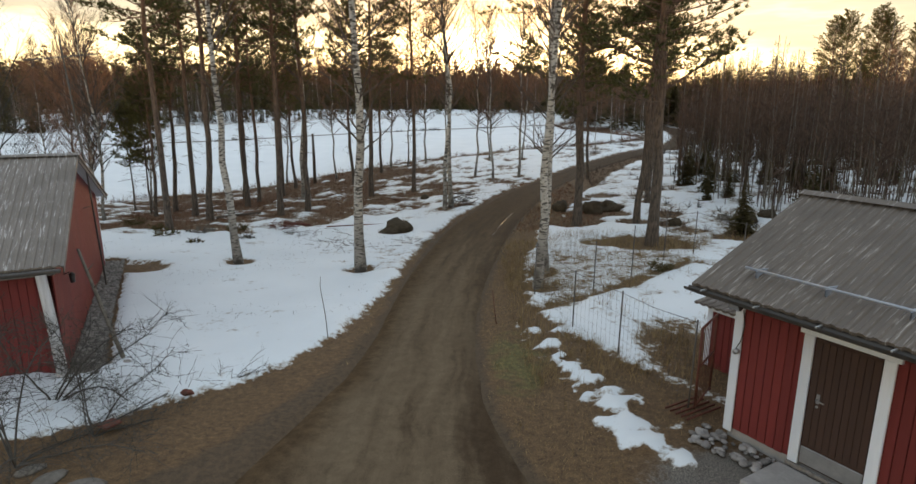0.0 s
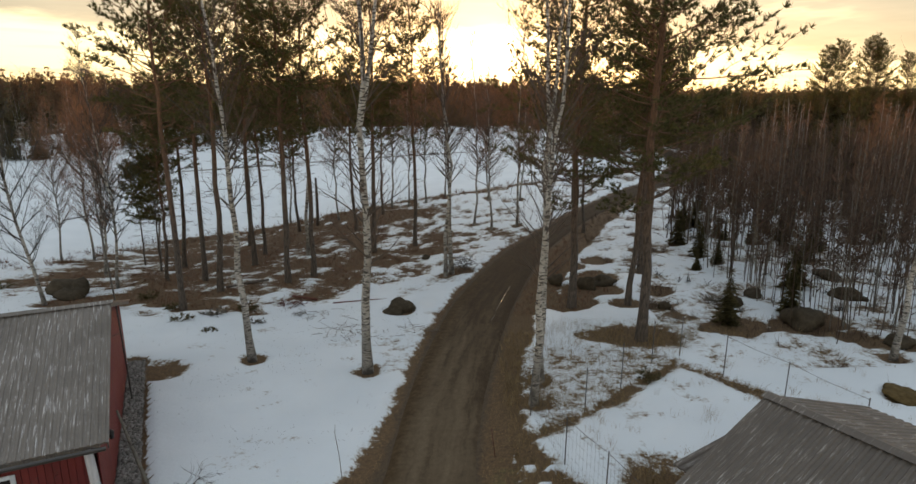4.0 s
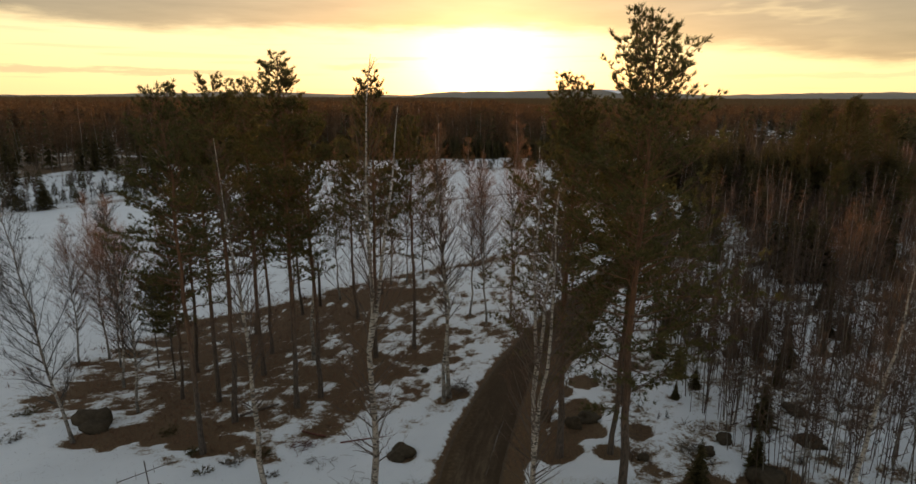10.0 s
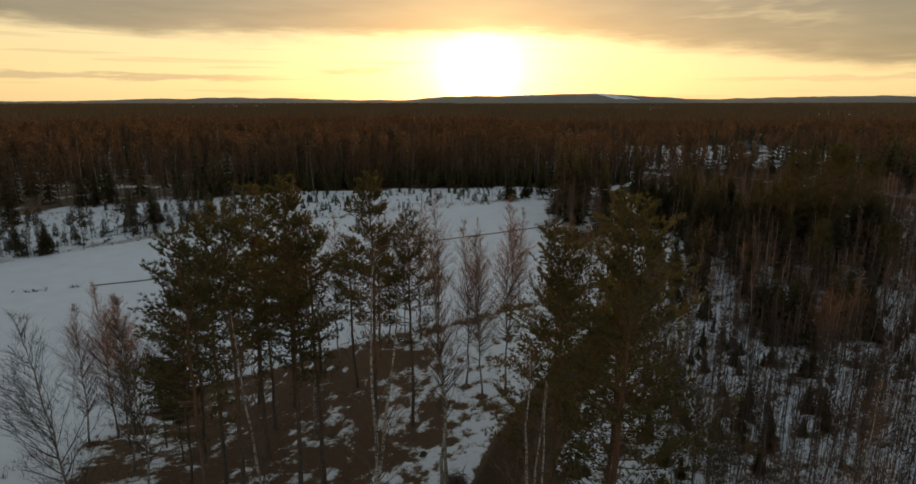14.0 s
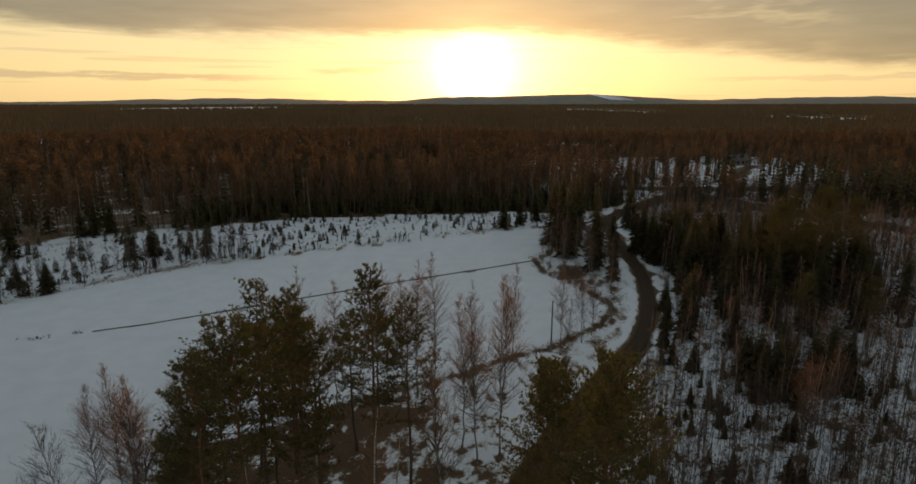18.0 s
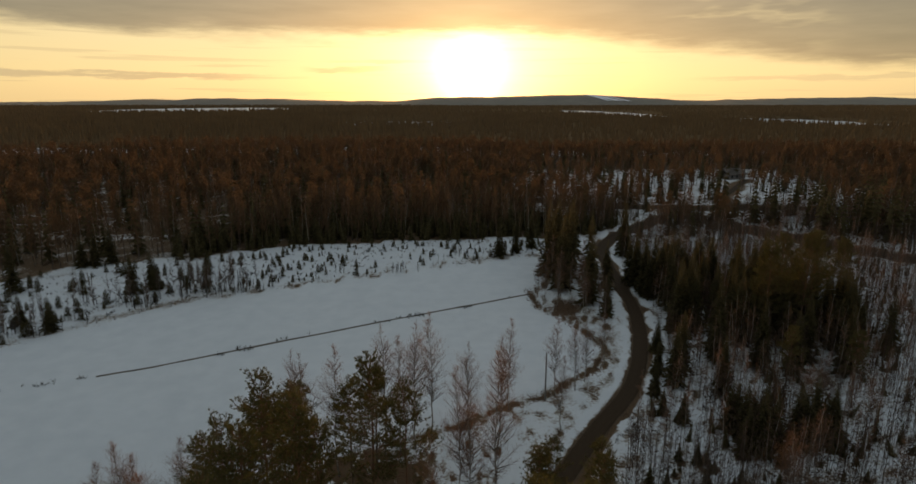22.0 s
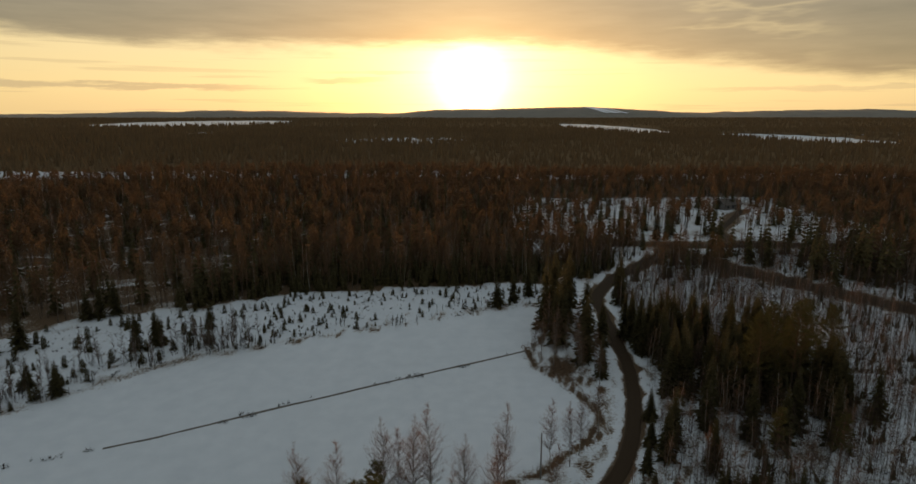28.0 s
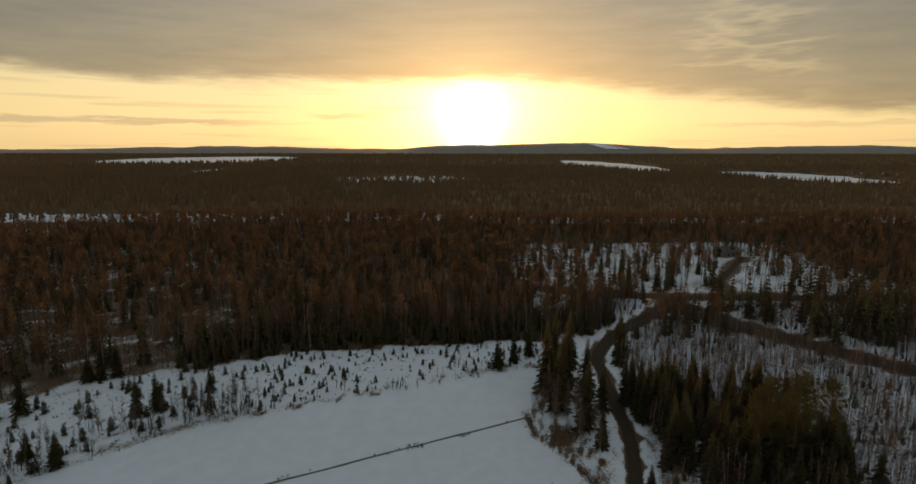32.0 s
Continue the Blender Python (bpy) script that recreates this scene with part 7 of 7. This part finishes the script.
tufts("dead_grass", spots_where(26000, 41, -9, 6, 6.5, 34, lambda x, y, b, v: (b > 0.55) & (v < 0.3) & (x > -2.5)), 4, 0.13, 0.006, M_STRAW, "short dead grass along the drive", "grass", 42, 0.8)
tufts("tall_dead_grass", spots_where(5000, 43, 1.5, 12, 11, 24, lambda x, y, b, v: (b > 0.45)), 6, 0.36, 0.006, M_STRAW, "tall pale dead grass along the fence", "grass", 44, 0.5)
tufts("field_stalks", spots_where(9000, 45, 2.5, 16, 12.5, 25, lambda x, y, b, v: (b < 0.47) & (above(x, y, [(2.2, 15.5), (5.0, 17.6), (8.2, 20.6), (10.6, 24)]) | (vnoise(x * 2.3, y * 2.3, 77) > 0.78))), 3, 0.32, 0.004, M_STRAW, "sparse dry stalks sticking out of the snow", "grass", 46, 0.4)
tufts("snow_litter", spots_where(9000, 57, -30, 2, 15, 50, lambda x, y, b, v: (b < 0.46) & (vnoise(x / 2.2, y / 2.2, 76) > 0.42)), 3, 0.13, 0.008, M_DARKTWIG, "dark twigs and litter scattered on the snow", "litter", 58, 1.6)
tufts("heather", spots_where(46000, 47, -32, 8, 26, 66, lambda x, y, b, v: (b > 0.48)), 4, 0.22, 0.014, M_HEATHER, "brown heather and dwarf shrubs on thawed ground", "heather", 48, 0.9)
tufts("bank_shrubs", spots_where(26000, 49, -36, 30, 36, 140, lambda x, y, b, v: (line_distance(x, y, BANK)[0] < 1.5) & (vnoise(x / 1.3, y / 1.3, 67) > 0.33) | (np.hypot(x - 24.5, (y - 108) * 0.75) < 4.5) & (b > 0.45)), 5, 0.55, 0.02, M_HEATHER, "low brown brush along the field's rim", "brush", 50, 0.7)
tufts("thicket_brush", spots_where(30000, 51, 9, 60, 18, 120, lambda x, y, b, v: (b > 0.47)), 6, 0.55, 0.014, M_TWIG, "low brown brush and tussocks in the thicket", "brush", 52, 0.8)
tufts("thicket_tussock", spots_where(62000, 55, 11, 100, 26, 170, lambda x, y, b, v: (vnoise(x * 1.5, y * 1.3, 73) > 0.86) & (x > np.interp(y, [26, 40, 60, 80, 90, 120, 150, 170], [10, 11, 20, 31, 36, 42, 46, 58])) & (x < 1.1 * y + 8)), 8, 0.6, 0.026, M_DARKTWIG, "dark tussocks and dwarf shrubs in snow", "brush", 56, 0.7)
tufts("strip_brush", spots_where(34000, 53, -100, 32, 74, 162, lambda x, y, b, v: (vnoise(x * 1.7, y * 1.3, 72) > 0.80) & above(x, y, NORTH) & ~above(x, y, WOOD_EDGE) | (line_distance(x, y, [(-68, 75.6), (-52, 82.6)])[0] < 0.5) & (vnoise(x * 0.8, y * 0.8, 74) > 0.5) | (line_distance(x, y, DITCH)[0] < 1.0) & (vnoise(x * 0.5, y * 0.5, 75) > 0.72)), 9, 0.6, 0.035, M_DARKTWIG, "dark brush between planted saplings", "brush", 54, 0.8)

# house up the lane
HOUSE = thing("far_house", "small dark wooden house at the end of a lane", "house", pose(150, 301, 0, 0, 0, 25))
box_part("wall", (-6, -4, 0), (6, 4, 3.0), M_GREYWOOD, HOUSE)
for dy in (-1, 1):
    sh = Shape()
    v = [(-6.6, dy * 4.7, 2.7), (6.6, dy * 4.7, 2.7), (6.6, 0, 5.2), (-6.6, 0, 5.2)]
    sh.add(v + [(x, y, z - 0.2) for x, y, z in v], [(0, 1, 2), (0, 2, 3), (4, 6, 5), (4, 7, 6), (0, 4, 5), (0, 5, 1), (1, 5, 6), (1, 6, 2), (3, 2, 6), (3, 6, 7), (0, 3, 7), (0, 7, 4)])
    part("roof", sh.mesh("roof", M_ROOF, False), HOUSE, "dark pitched roof")
for k in range(3):
    box_part("window", (-4.5 + k * 3.6, -4.06, 1.0), (-3.3 + k * 3.6, -4.0, 2.2), M_GLASS, HOUSE)

# flat slabs and loose stones before the shed beyond the bank
slab = rock_mesh("slab", 91, M_SLAB, 0.12, (1, 0.7, 0.16), 2)
for k, (x, y, a, sz) in enumerate([(-5.55, 7.75, 15, 0.34), (-6.15, 7.95, 70, 0.28), (-5.0, 7.55, 130, 0.24), (-6.6, 8.2, 40, 0.22)]):
    single("flat_stone", slab, pose(x, y, gz1(x, y) + 0.02, 0, 0, a) @ Matrix.Diagonal((sz, sz, sz, 1)), "flat pale stone slab set in the mud", "stone", "slabs in the mud")
for k, (x, y, sz) in enumerate([(-7.55, 11.55, 0.13), (-7.3, 11.75, 0.10), (-7.62, 12.0, 0.11), (-7.2, 12.15, 0.14), (-7.7, 11.25, 0.09), (-7.05, 11.5, 0.08), (-8.1, 10.6, 0.10), (-8.3, 10.3, 0.12)]):
    single("stone", stones[k % 4], pose(x, y, gz1(x, y) + 0.08, 0, 0, k * 53) @ Matrix.Diagonal((sz, sz, sz, 1)), "rough grey stone at the foot of a red shed", "stone")

# cobbles of the gravel strip along the gable
cob = Shape()
rng = np.random.default_rng(61)
V0 = np.array([(1, 0, 0), (-1, 0, 0), (0, 1, 0), (0, -1, 0), (0, 0, 0.8), (0.6, 0.6, 0.45), (-0.6, 0.6, 0.45), (0.6, -0.6, 0.45), (-0.6, -0.6, 0.45)], float)
F0 = [(0, 5, 7), (2, 6, 5), (1, 8, 6), (3, 7, 8), (4, 5, 6), (4, 6, 8), (4, 8, 7), (4, 7, 5), (0, 2, 5), (2, 1, 6), (1, 3, 8), (3, 0, 7)]
for _ in range(1900):
    u, v = rng.uniform(0.5, 11.0), rng.uniform(0.05, 0.60)
    p = GREY_ROOF.matrix_basis @ Vector((v, u + 0.2, 0))
    a, sz = rng.uniform(0, 6.28), rng.uniform(0.03, 0.085)
    c, s0 = math.cos(a), math.sin(a)
    w = V0 * rng.uniform(0.7, 1.2, 3) * sz
    cob.add(np.column_stack([w[:, 0] * c - w[:, 1] * s0 + p.x, w[:, 0] * s0 + w[:, 1] * c + p.y, w[:, 2] + gz1(p.x, p.y) + 0.01]), F0)
tagged(new("cobbles", cob.mesh("cobbles", M_COBBLE)), "grey cobbles along the foot of a red gable", "cobbles", kind="stuff")
